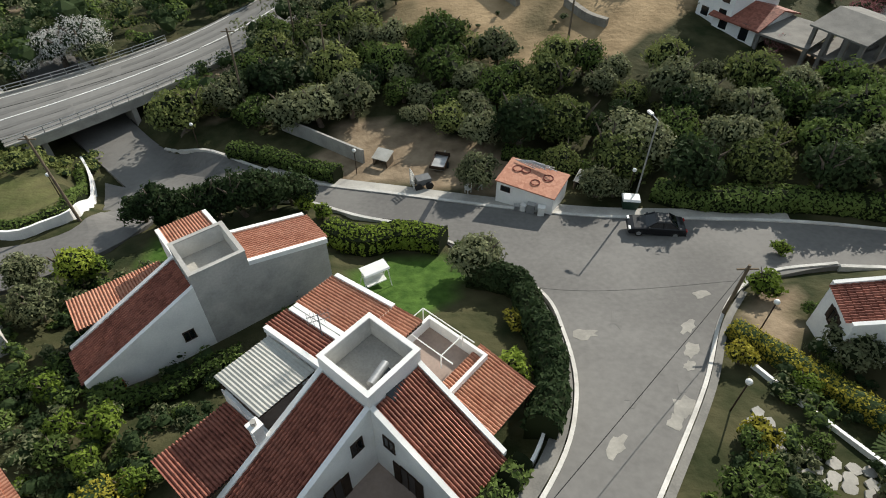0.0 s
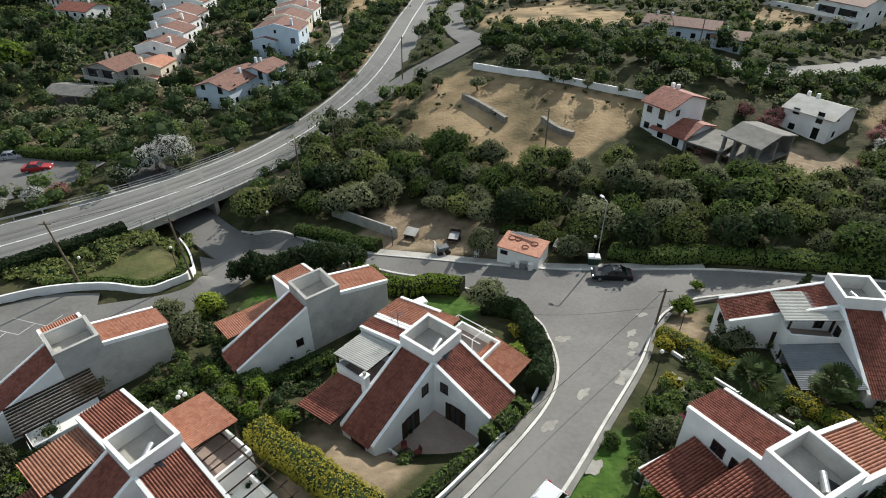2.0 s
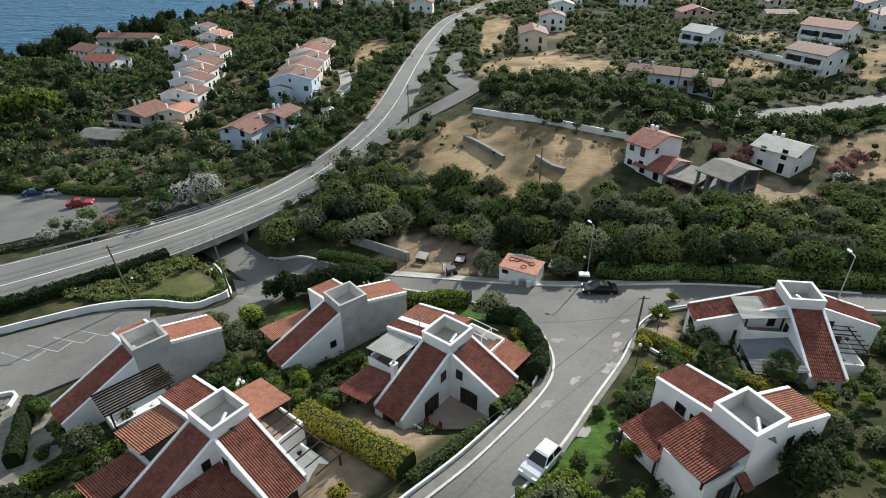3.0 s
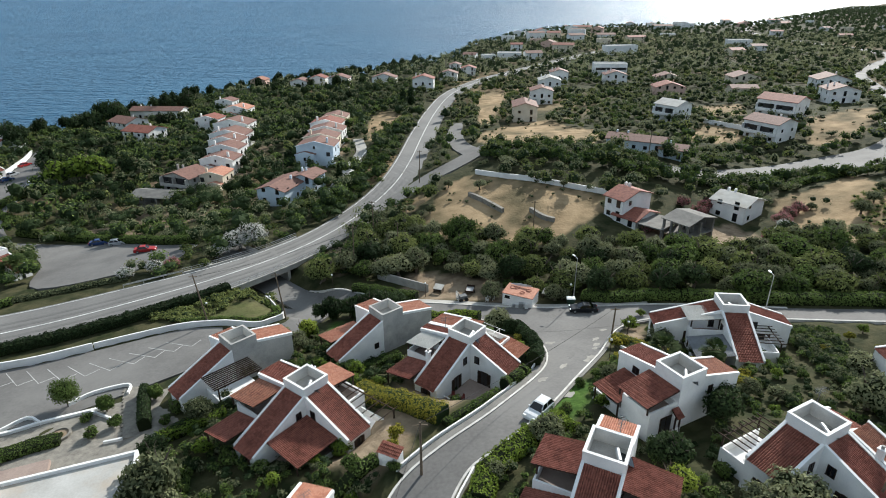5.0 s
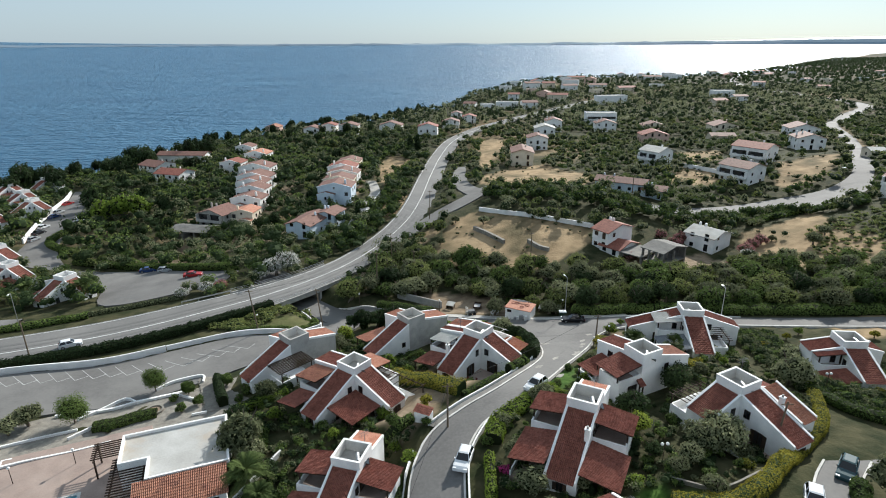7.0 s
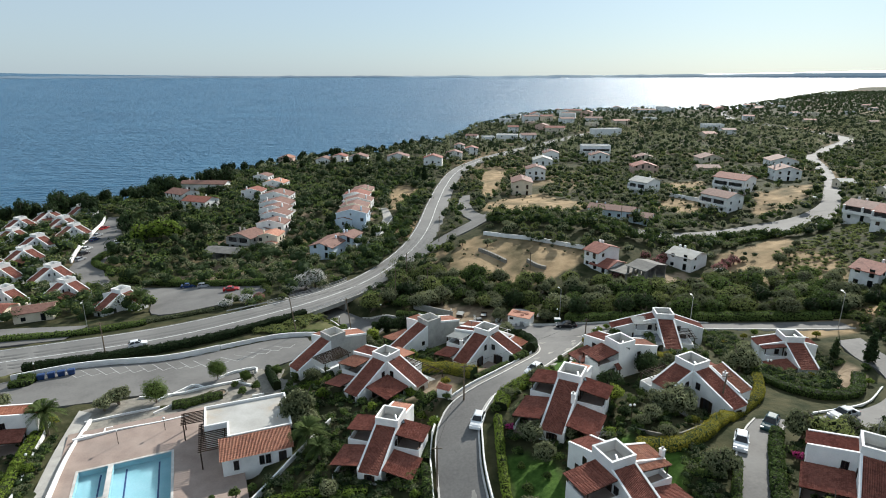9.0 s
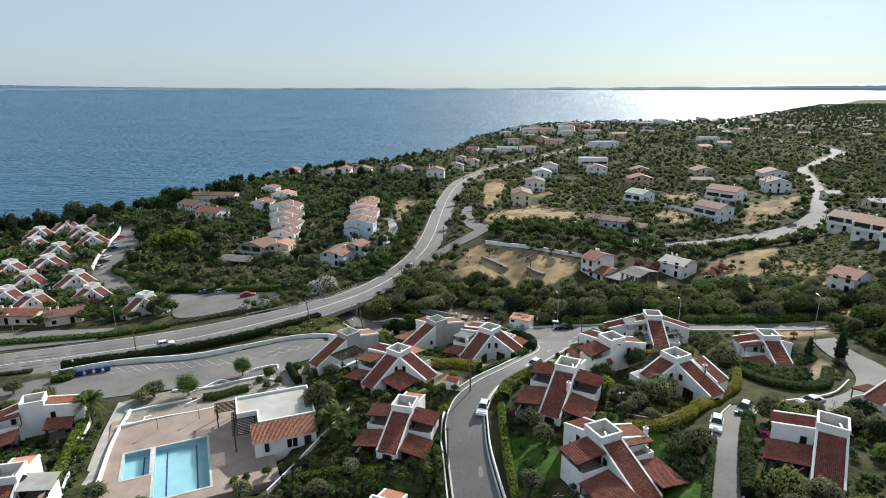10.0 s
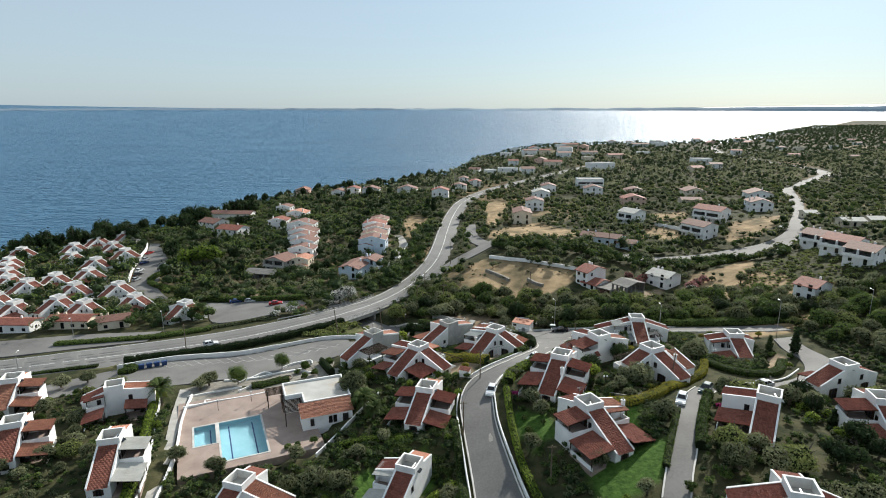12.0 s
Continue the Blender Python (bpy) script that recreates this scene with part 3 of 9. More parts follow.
# other far roads
ribbon("road", [(185.5, 178.4), (166, 153), (150, 133), (133, 122.5), (114.8, 121), (96, 116), (76, 110), (60, 111)], [(190, 177), (172, 149), (158, 131.7), (140, 112), (122, 104), (104, 106), (84, 103), (62, 104)], ASPHALT, "pale sunlit road between villas", "road", lift=0.12, step=4, across=3)
ribbon("road", [(184, 177), (218, 229), (254, 290), (272, 307), (304, 341), (332, 367), (357, 391), (371, 418), (385, 465), (382, 496)], [(190, 176), (224, 225), (262, 288), (279, 301), (311, 334), (340, 359), (368, 386), (384, 414), (395, 462), (392, 496)], ASPHALT, "straight pale road running towards the shore", "road", lift=0.15, step=6, across=2)
ribbon("road", [(382, 494), (386, 556), (390, 616), (430, 726), (500, 840)], [(392, 494), (397, 556), (401, 614), (441, 722), (510, 834)], ASPHALT, "distant road shining in the sun", "road", lift=0.4, step=10, across=1)
ribbon("parking_lot", [(-163, 202), (-157, 185), (-152, 166), (-146, 145), (-139, 125), (-130, 104), (-100, 98), (-75, 92), (-58, 80)], [(-158, 202), (-149, 183), (-136, 157), (-132, 142), (-127, 121), (-116, 104), (-95, 82), (-84, 62), (-60, 70)], ASPHALT, "sunlit asphalt parking area with parked cars", "parking lot", lift=0.1, step=4, across=4)
ribbon("road", [(-230, 60), (-160, 58), (-125, 60), (-100, 58)], [(-230, 42), (-160, 43), (-128, 45), (-100, 47)], ASPHALT, "service road beside the highway", "road", lift=0.12, step=4, across=3)
ribbon("road", [(-14.5, 106), (-9.5, 112), (-2.2, 121), (5.8, 129), (11.2, 137), (16, 142)], [(-12.5, 99), (-7.6, 106.5), (-0.6, 113.5), (7.3, 120), (14, 128), (20, 135)], ASPHALT, "pale slip lane leaving the highway", "road", lift=0.2, step=3, across=3)
ribbon("road", [(9.6, 192), (5.4, 163), (6.0, 144), (8.5, 131)], [(14.5, 194), (11.6, 165), (12, 147), (15, 134)], ASPHALT, "short pale link between the slip lane and the highway", "road", lift=0.24, step=3, across=2)
ribbon("footpath", [(-33.5, 118), (-32.3, 125.5), (-29.2, 144), (-27, 157), (-29.7, 176)], [(-30.5, 117), (-29.7, 124.6), (-26.3, 140.4), (-23.3, 156), (-25.7, 175)], CONCRETE, "pale walled lane beside the terrace houses", "footpath", lift=0.15, step=3, across=1)

# ---- ground sheet and sea ----
def graded(lo, hi, near, far_lo, far_hi):
    mid = list(np.arange(lo, hi + 0.01, near))
    a, s = [lo], near
    while a[-1] > far_lo:
        s *= 1.22
        a.append(a[-1] - s)
    b, s = [hi], near
    while b[-1] < far_hi:
        s *= 1.22 if b[-1] > 800 else 1.08
        b.append(b[-1] + s)
    return np.array(a[:0:-1] + mid + b[1:])


def coverage(x, y):
    """What grows where: dry fields, lawns, bare earth."""
    dry, lawn, earth = np.zeros(x.shape), np.zeros(x.shape), np.zeros(x.shape)
    for poly in DRY:
        dry[inside(poly, x, y)] = 1
    for poly in LAWN:
        lawn[inside(poly, x, y)] = 1
    for poly in MEADOW:
        dry[inside(poly, x, y)], lawn[inside(poly, x, y)] = 0.3, 0.35
    for poly in EARTH:
        earth[inside(poly, x, y)] = 1
    return dry, lawn, earth


DRY = [[(-4, 93.7), (2, 108), (9.4, 109.4), (16, 102.6), (29.8, 92.2), (42, 86.2), (38, 80), (33.9, 77.7), (19.8, 67.2), (9.8, 71.5), (-6.2, 79.5)], [(81, 86), (100, 91.6), (110, 96.8), (106, 76), (103, 57.6), (97, 49), (85, 36), (87, 46), (79, 57.7), (76, 69)],
       [(18, 166), (34, 186), (47.6, 187.6), (53, 170), (62.5, 158), (48, 128), (23.4, 134.5), (14.3, 154)], [(-25, 222), (-15.9, 236), (-9, 212), (-20, 166), (-26, 175)], [(-11.6, 148), (-18, 143), (-23.8, 130), (-21, 119), (-16, 128)]]
DRY += [[(114, 200), (137, 201), (127, 178), (108, 178)], [(90.5, 156), (103, 166), (112, 153), (104, 140), (87.5, 144)], [(140, 160.5), (174, 175), (167, 160), (140, 134), (122, 132)], [(32, 273), (44.8, 292), (47, 268), (27, 192), (19.5, 187)],
       [(60, 25), (64, 16), (90, 20), (88, 30)], [(-13.4, 99), (-6, 103), (-3, 102), (-9, 92)]]
LAWN = [[(-6, 30), (0, 28), (4, 33), (1, 37), (-5, 35)], [(-6, -18), (0, -20), (2, -28), (-4, -32)], [(2, -36), (18, -34), (14, -42), (2, -48)], [(8, 12), (1, 2), (5, 0), (13, 11)],
        [(9, -18), (18, -22), (14, -30), (8, -26)], [(-34, -26), (-22, -22), (-20, -30), (-34, -34)], [(-24, 36), (-18, 34), (-16, 38), (-24, 41)]]
MEADOW = [[(-48, 52), (-38, 50), (-33, 44), (-36, 41), (-48, 43)], [(-110, 24), (-88, 24), (-88, 27.5), (-110, 25)], [(-60, 50), (-52, 58), (-44, 62), (-40, 54), (-50, 46)]]
EARTH = [[(-62, 112), (-52, 108), (-50, 122), (-58, 128)], [(-68, 140), (-62, 140), (-60, 190), (-66, 200)], [(-34, 150), (-31, 150), (-30, 190), (-33, 200)], [(-90, 136), (-76, 142), (-84, 150), (-98, 146)], [(-60, 228), (-40, 232), (-44, 244), (-66, 240)]]
EARTH += [[(-12, 50), (-2, 48.5), (8, 45), (10, 52), (0, 60), (-10, 62)], [(-12, 12), (-8, 8), (-4, 14), (-10, 20)], [(-10, 18), (-20, 2), (-14, -2), (-4, 10)], [(40, 70), (66, 76), (70, 62), (50, 52), (40, 58)],
         [(-100, 106), (-79, 101), (-64, 108), (-66, 118), (-76, 124), (-90, 124)], [(-30, 68), (-22, 86), (-18, 80), (-24, 62)], [(21.4, 26.6), (22.4, 23.4), (24.6, 24.4), (26.4, 29.6), (24.2, 30.6)], [(50, -7.6), (59, -3), (62.5, 3), (60, 6), (54, -3)]]

gx, gy = graded(-112, 112, 1.6, -5000, 5000), graded(-80, 132, 1.6, -1200, 5000)
X, Y = np.meshgrid(gx, gy)
Z = land(X, Y)
low = np.zeros(X.shape, bool)
for poly in COVERED:
    low |= inside(poly, X, Y)
Z = Z - 0.45 * low
DUG = [tuple((pose(-62.9, -7.7, 0, 0, 0, 19.5) @ Vector((a, b, 0))).xy) for a, b in ((-8.5, -17.5), (19, -17.5), (19, 12.5), (-8.5, 12.5))]
Z = np.where(inside(DUG, X, Y), np.minimum(Z, -3.7), Z)
rough = np.array([noise.noise((a * 0.35, b * 0.35, 0)) for a, b in zip(X.ravel()[::1], Y.ravel()[::1])]).reshape(X.shape)
near = (np.abs(X) < 140) & (Y < 160)
Z = Z + np.where(low | ~near, 0, rough * 0.12)
ny, nx = X.shape
idx = np.arange(nx * ny).reshape(ny, nx)
faces = np.stack([idx[:-1, :-1], idx[:-1, 1:], idx[1:, 1:], idx[1:, :-1]], -1).reshape(-1, 4)
ground = mesh_object("ground", np.stack([X, Y, Z], -1).reshape(-1, 3).tolist(), faces.tolist(), GROUND, smooth_shade=True)
tagged(ground, "dry scrub ground with fields, lawns and bare earth", "ground", kind="structure")
attr = ground.data.color_attributes.new("cover", "FLOAT_COLOR", "POINT")
dry, lawn, earth = coverage(X.ravel(), Y.ravel())
patchy = np.array([noise.noise((a * 0.011, b * 0.011, 5)) + 0.5 * noise.noise((a * 0.05, b * 0.05, 9)) for a, b in zip(X.ravel(), Y.ravel())])
mottled = np.array([noise.noise((a * 0.09, b * 0.09, 11)) + 0.6 * noise.noise((a * 0.3, b * 0.3, 4)) for a, b in zip(X.ravel(), Y.ravel())])
dry = dry * np.clip(0.82 + 0.8 * mottled, 0.25, 1)
dry = np.maximum(dry, np.where(Y.ravel() > 120, smooth(0.2, 0.5, patchy) * 0.5, 0))
attr.data.foreach_set("color", np.stack([dry, lawn, earth, np.ones(dry.shape)], -1).astype(np.float32).ravel())

# the sea: flat near the shore, lifted far out to where the eye finds its horizon
sx, sy = np.linspace(-5000, 5000, 60), np.r_[np.linspace(-1500, 1000, 20), np.linspace(1100, 5000, 40)]
SX, SY = np.meshgrid(sx, sy)
dist = np.hypot(SX, SY)
SZ = SEA_Z + 50 * np.clip((dist - 1200) / 3650, 0, 2) ** 2
ny, nx = SX.shape
idx = np.arange(nx * ny).reshape(ny, nx)
faces = np.stack([idx[:-1, :-1], idx[:-1, 1:], idx[1:, 1:], idx[1:, :-1]], -1).reshape(-1, 4)
tagged(mesh_object("water", np.stack([SX, SY, SZ], -1).reshape(-1, 3).tolist(), faces.tolist(), SEA, smooth_shade=True), "blue sea with small waves, glittering towards the sun", "sea", kind="structure")

# ---- villas ----
def tiles(p0, along, down, width, length, fine=True):
    """Verts and faces of a roof of barrel tiles: columns across, overlapping courses down the slope. p0: top corner; along, down: unit vectors."""
    p0, along, down = Vector(p0), Vector(along), Vector(down)
    up = along.cross(down)
    up = up if up.z > 0 else -up
    pitch, course = (0.2, 0.4) if fine else (0.5, 0.9)
    cols, rows = max(2, round(width / pitch)), max(2, round(length / course))
    per = 4 if fine else 2
    us = [width * i / (cols * per) for i in range(cols * per + 1)]
    hs = [((0.062, 0.034, -0.066, 0.034)[i % 4] if fine else 0.06 - 0.12 * (i % 2)) for i in range(cols * per + 1)]
    lines = []
    for r in range(rows):
        lines += [(length * r / rows, 0.0), (length * (r + 1) / rows - 0.004, 0.055)]
    v = [p0 + along * u + down * d + up * (h + o + 0.06) for d, o in lines for u, h in zip(us, hs)]
    w = len(us)
    f = [(i * w + j, i * w + j + 1, (i + 1) * w + j + 1, (i + 1) * w + j) for i in range(len(lines) - 1) for j in range(w - 1)]
    return v, f


def sheet(p0, along, down, width, length):
    """A corrugated metal sheet roof with a thickness."""
    p0, along, down = Vector(p0), Vector(along), Vector(down)
    up = along.cross(down)
    up = up if up.z > 0 else -up
    n = max(4, round(width / 0.1))
    v, f = [], []
    for i in range(n + 1):
        h = 0.022 if i % 2 else -0.022
        for d in (0, length):
            for o in (0.0, -0.02):
                v.append(p0 + along * (width * i / n) + down * d + up * (h + o + 0.05))
    for i in range(n):
        a, b = 4 * i, 4 * i + 4
        f += [(a, b, b + 2, a + 2), (a + 1, a + 3, b + 3, b + 1), (a + 2, b + 2, b + 3, a + 3), (a, a + 1, b + 1, b)]
    return v, f


SIDES = {"px": (1, 0), "nx": (-1, 0), "py": (0, 1), "ny": (0, -1)}


def window(parent, place, out, w, h, shutters=True, door=False):
    """A window or door on a wall at place (its middle), looking along out: frame, pane and folded shutters."""
    out = Vector((*out, 0)).normalized()
    side = Vector((-out.y, out.x, 0))
    m = Matrix.Translation(place) @ Matrix((( side.x, out.x, 0, 0), (side.y, out.y, 0, 0), (0, 0, 1, 0), (0, 0, 0, 1)))
    pane = Shape().box(-w / 2, -0.05, -h / 2, w / 2, 0.02, h / 2, m).done("door_opening" if door else "pane", DARK if door else GLASS, parent)
    if parent.get("plain_windows"):
        return pane
    fr = Shape()
    for x0, x1, z0, z1 in ((-w / 2 - 0.07, -w / 2, -h / 2, h / 2), (w / 2, w / 2 + 0.07, -h / 2, h / 2), (-w / 2 - 0.07, w / 2 + 0.07, h / 2, h / 2 + 0.07), (-w / 2 - 0.1, w / 2 + 0.1, -h / 2 - 0.07, -h / 2), (-0.025, 0.025, -h / 2, h / 2)):
        fr.box(x0, -0.04, z0, x1, 0.05, z1, m)
    fr.done("window_frame", WOOD, pane)
    if shutters:
        for s in (-1, 1):
            x = s * (w / 2 + 0.08 + w * 0.24)
            Shape().box(x - w * 0.23, 0.0, -h / 2, x + w * 0.23, 0.05, h / 2, m).done("shutter", WOOD, pane)
    return pane


def solar_heater(m):
    """A roof water heater: a lying tank over a slanted panel."""
    ob = holder("water_heater", m, "white solar water heater tank on a flat roof", "water heater", "water heaters on the roofs")
    Shape().tube((-0.7, 0, 0.75), (0.7, 0, 0.75), 0.22, n=14).done("tank", STEEL, ob, smooth_shade=False)
    Shape().hexa([(-0.6, -0.1, 0.62), (0.6, -0.1, 0.62), (0.6, -1.3, 0.05), (-0.6, -1.3, 0.05)], [(-0.6, -0.05, 0.7), (0.6, -0.05, 0.7), (0.6, -1.25, 0.12), (-0.6, -1.25, 0.12)]).done("panel", GLASS, ob)
    for x in (-0.55, 0.55):
        Shape().beam((x, 0, 0), (x, 0, 0.6), 0.05).done("leg", STEEL, ob)
    return ob


def chimney(parent, x, y, z0, z1):
    s = Shape().box(x - 0.25, y - 0.25, z0, x + 0.25, y + 0.25, z1)
    s.box(x - 0.32, y - 0.32, z1, x + 0.32, y + 0.32, z1 + 0.1)
    s.done("chimney", PLASTER, parent)
    Shape().tube((x, y, z1 + 0.1), (x, y, z1 + 0.4), 0.13, 0.15, 8).done("chimney_pot", CONCRETE, parent)


FOOTPRINTS = []


def villa(ctr, ztop, head, spec, label, fine=True, tall=6.4, group="holiday villas"):
    """A white holiday villa: a square open-topped roof tower, tiled wings that fall away from its sides, and roofed balconies and verandas in the corners."""
    cx, cy = ctr
    base = ztop - tall
    m = pose(cx, cy, base, 0, 0, head)
    house = holder("villa", m, label, "house", group)
    if not fine:
        house["plain_windows"] = 1
    h = 1.78
    top = tall
    foot = -2.2
    FOOTPRINTS.append((cx, cy, 7.2))
    wall_mat = spec.get("wall", PLASTER)
    # the tower: four walls round a sunken roof terrace
    t = Shape().box(-h, -h, foot, h, h, top - 1.35)
    th = 0.22
    for x0, y0, x1, y1 in ((-h, -h, h, -h + th), (-h, h - th, h, h), (-h, -h + th, -h + th, h - th), (h - th, -h + th, h, h - th)):
        t.box(x0, y0, top - 1.35, x1, y1, top)
    t.done("tower", spec.get("tower", PLASTER), house)
    cap = Shape()
    for x0, y0, x1, y1 in ((-h - 0.03, -h - 0.03, h + 0.03, -h + th + 0.03), (-h - 0.03, h - th - 0.03, h + 0.03, h + 0.03), (-h - 0.03, -h + th + 0.03, -h + th + 0.03, h - th - 0.03), (h - th - 0.03, -h + th + 0.03, h + 0.03, h - th - 0.03)):
        cap.box(x0, y0, top + 0.002, x1, y1, top + 0.06)
    cap.done("coping", spec.get("tower", PLASTER), house)
    Shape().box(-h + th + 0.003, -h + th + 0.003, top - 1.345, h - th - 0.003, h - th - 0.003, top - 1.32).done("roof_terrace", spec.get("floor", CONCRETE), house, "grey sunken roof terrace floor")
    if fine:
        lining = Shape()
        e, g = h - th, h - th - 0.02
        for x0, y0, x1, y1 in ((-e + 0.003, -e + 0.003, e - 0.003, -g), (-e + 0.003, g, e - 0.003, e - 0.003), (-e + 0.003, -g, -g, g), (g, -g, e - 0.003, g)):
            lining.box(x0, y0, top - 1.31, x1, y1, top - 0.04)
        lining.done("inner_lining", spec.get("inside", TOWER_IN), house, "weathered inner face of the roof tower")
    reach = {}
    for side, (length, drop, mat, *rest) in spec["wings"].items():
        off = 0.0
        if isinstance(side, tuple):              # a wing set off to one side
            side, off = side
        l = Vector((*SIDES[side], 0))
        s = Vector((-l.y, l.x, 0))
        w = rest[0] if rest else h
        z1 = top - (rest[1] if len(rest) > 1 else 1.15)
        z2 = z1 - drop
        if not off:
            reach[side] = (length, z1, z2)
        a, b = h, h + length
        P = lambda t, q, z: l * t + s * (q + off) + Vector((0, 0, z))
        wing_wall = spec.get("raw", {}).get(side, wall_mat)
        # walls with a sloping top; the parapets stand above the tiles on both sides
        body = Shape().hexa([P(a, -w, foot), P(b, -w, foot), P(b, w, foot), P(a, w, foot)], [P(a, -w, z1), P(b, -w, z2), P(b, w, z2), P(a, w, z1)])
        body.done("wing", wing_wall, house)
        for q in (-w, w - 0.24):
            par = Shape()
            par.hexa([P(a, q - 0.02, z1 - 0.1), P(b + 0.12, q - 0.02, z2 - 0.15), P(b + 0.12, q + 0.26, z2 - 0.15), P(a, q + 0.26, z1 - 0.1)],
                     [P(a, q - 0.02, z1 + 0.26), P(b + 0.12, q - 0.02, z2 + 0.24), P(b + 0.12, q + 0.26, z2 + 0.24), P(a, q + 0.26, z1 + 0.26)])
            par.done("parapet", wall_mat, house)
        down = (P(b, 0, z2) - P(a, 0, z1))
        ln = down.length + 0.3
        v, f = tiles(P(a + 0.02, -w + 0.27, z1), s, down.normalized(), 2 * w - 0.54, ln, fine)
        sh = Shape(); sh.v, sh.f = [tuple(x) for x in v], f
        sh.done("tiled_roof", mat, house, "ribbed clay tile roof")
        if z2 > 1.2 and not spec.get("blind"):
            window(house, P(b + 0.01, 0, min(z2 - 0.9, 1.4)), tuple(l.xy), 0.7, 1.0)
        if length > 4.0 and side not in spec.get("raw", {}) and not spec.get("blind"):
            for q in (-1, 1):
                window(house, P(a + 1.1, q * (w + 0.012), 3.45), tuple((s * q).xy), 0.62, 0.95, shutters=False)
                window(house, P(a + 0.42 * length, q * (w + 0.012), 1.05), tuple((s * q).xy), 0.95, 2.0, shutters=True, door=True)
    for (ld, sd_), kind in spec.get("corners", {}).items():
        l, s = Vector((*SIDES[ld], 0)), Vector((*SIDES[sd_], 0))
        P = lambda t, q, z: l * t + s * q + Vector((0, 0, z))
        what, mat = kind[0], kind[1]
        depth = kind[2] if len(kind) > 2 else 3.2
        run = reach.get(ld, (6.5,))[0]
        lower = kind[3] if what == "stack" and len(kind) > 3 else mat

        def lean_to(t0, t1, z_in, z_out, q0, q1, name="veranda_roof", mat=mat):
            down = P(0, q1, z_out) - P(0, q0, z_in)
            if mat in (METAL_ROOF, METAL_SHADED):
                v, f = sheet(P(t0, q0, z_in), l, down.normalized(), t1 - t0, down.length)
            else:
                v, f = tiles(P(t0, q0, z_in), l, down.normalized(), t1 - t0, down.length, fine)
            sh = Shape(); sh.v, sh.f = [tuple(x) for x in v], f
            sh.done(name, mat, house)
            deck = Shape().hexa([P(t0 + 0.05, q0, z_in - 0.06), P(t1 - 0.05, q0, z_in - 0.06), P(t1 - 0.05, q1 - 0.1, z_out - 0.06), P(t0 + 0.05, q1 - 0.1, z_out - 0.06)],
                                [P(t0 + 0.05, q0, z_in - 0.02), P(t1 - 0.05, q0, z_in - 0.02), P(t1 - 0.05, q1 - 0.1, z_out - 0.02), P(t0 + 0.05, q1 - 0.1, z_out - 0.02)])
            deck.done("roof_deck", WOOD, house)

        def posts(t0, t1, q, za, zb):
            for t in (t0 + 0.15, t1 - 0.15):
                Shape().beam(P(t, q, za), P(t, q, zb), 0.14).done("post", WOOD, house)

        if what == "stack":
            t0, t1 = h - 2.6, h + 1.9
            q0, q1 = h, h + depth
            Shape().hexa([P(t0, q0, foot), P(t1, q0, foot), P(t1, q1, foot), P(t0, q1, foot)], [P(t0, q0, 2.6), P(t1, q0, 2.6), P(t1, q1, 2.6), P(t0, q1, 2.6)]).done("lower_room", wall_mat, house)
            Shape().hexa([P(t0 + .1, q0, 2.601), P(t1 - .1, q0, 2.601), P(t1 - .1, q1 - .1, 2.601), P(t0 + .1, q1 - .1, 2.601)], [P(t0 + .1, q0, 2.63), P(t1 - .1, q0, 2.63), P(t1 - .1, q1 - .1, 2.63), P(t0 + .1, q1 - .1, 2.63)]).done("balcony_floor", PAVING, house)
            rail = Shape()
            rail.hexa([P(t1 - 0.18, q0, 2.6), P(t1, q0, 2.6), P(t1, q1, 2.6), P(t1 - 0.18, q1, 2.6)], [P(t1 - 0.18, q0, 3.45), P(t1, q0, 3.45), P(t1, q1, 3.45), P(t1 - 0.18, q1, 3.45)])
            rail.hexa([P(t0, q1 - 0.18, 2.6), P(t1 - 0.18, q1 - 0.18, 2.6), P(t1 - 0.18, q1, 2.6), P(t0, q1, 2.6)], [P(t0, q1 - 0.18, 3.45), P(t1 - 0.18, q1 - 0.18, 3.45), P(t1 - 0.18, q1, 3.45), P(t0, q1, 3.45)])
            rail.hexa([P(t0, q0, 2.6), P(t0 + 0.18, q0, 2.6), P(t0 + 0.18, q1 - .18, 2.6), P(t0, q1 - .18, 2.6)], [P(t0, q0, 4.6), P(t0 + 0.18, q0, 4.6), P(t0 + 0.18, q1 - .18, 4.3), P(t0, q1 - .18, 4.3)])
            rail.done("balcony_wall", wall_mat, house)
            window(house, P(t0 + 1.6, q0 + 0.012, 3.65), tuple(s.xy), 1.3, 1.9, shutters=True, door=True)
            lean_to(t0 - 0.15, t1 - 0.6, 4.95, 4.45, q0 + 0.02, q1 + 0.45, "canopy")
            posts(t0, t1 - 0.6, q1 - 0.1, 3.4, 4.45)
        if what in ("stack", "veranda"):
            t0, t1 = (h + 1.9, h + max(run, 5.4)) if what == "stack" else (h + 0.02, h + kind[3] if len(kind) > 3 else h + 3.6)
            q0, q1 = h, h + depth + 0.3
            lean_to(t0 + 0.02, t1, 2.95, 2.25, q0 + 0.02, q1 + 0.3, mat=lower)
            posts(t0, t1, q1 - 0.05, -0.2, 2.25)
            Shape().hexa([P(t0, q0, foot), P(t1, q0, foot), P(t1, q1, foot), P(t0, q1, foot)], [P(t0, q0, 0.12), P(t1, q0, 0.12), P(t1, q1, 0.12), P(t0, q1, 0.12)]).done("veranda_floor", PAVING, house)
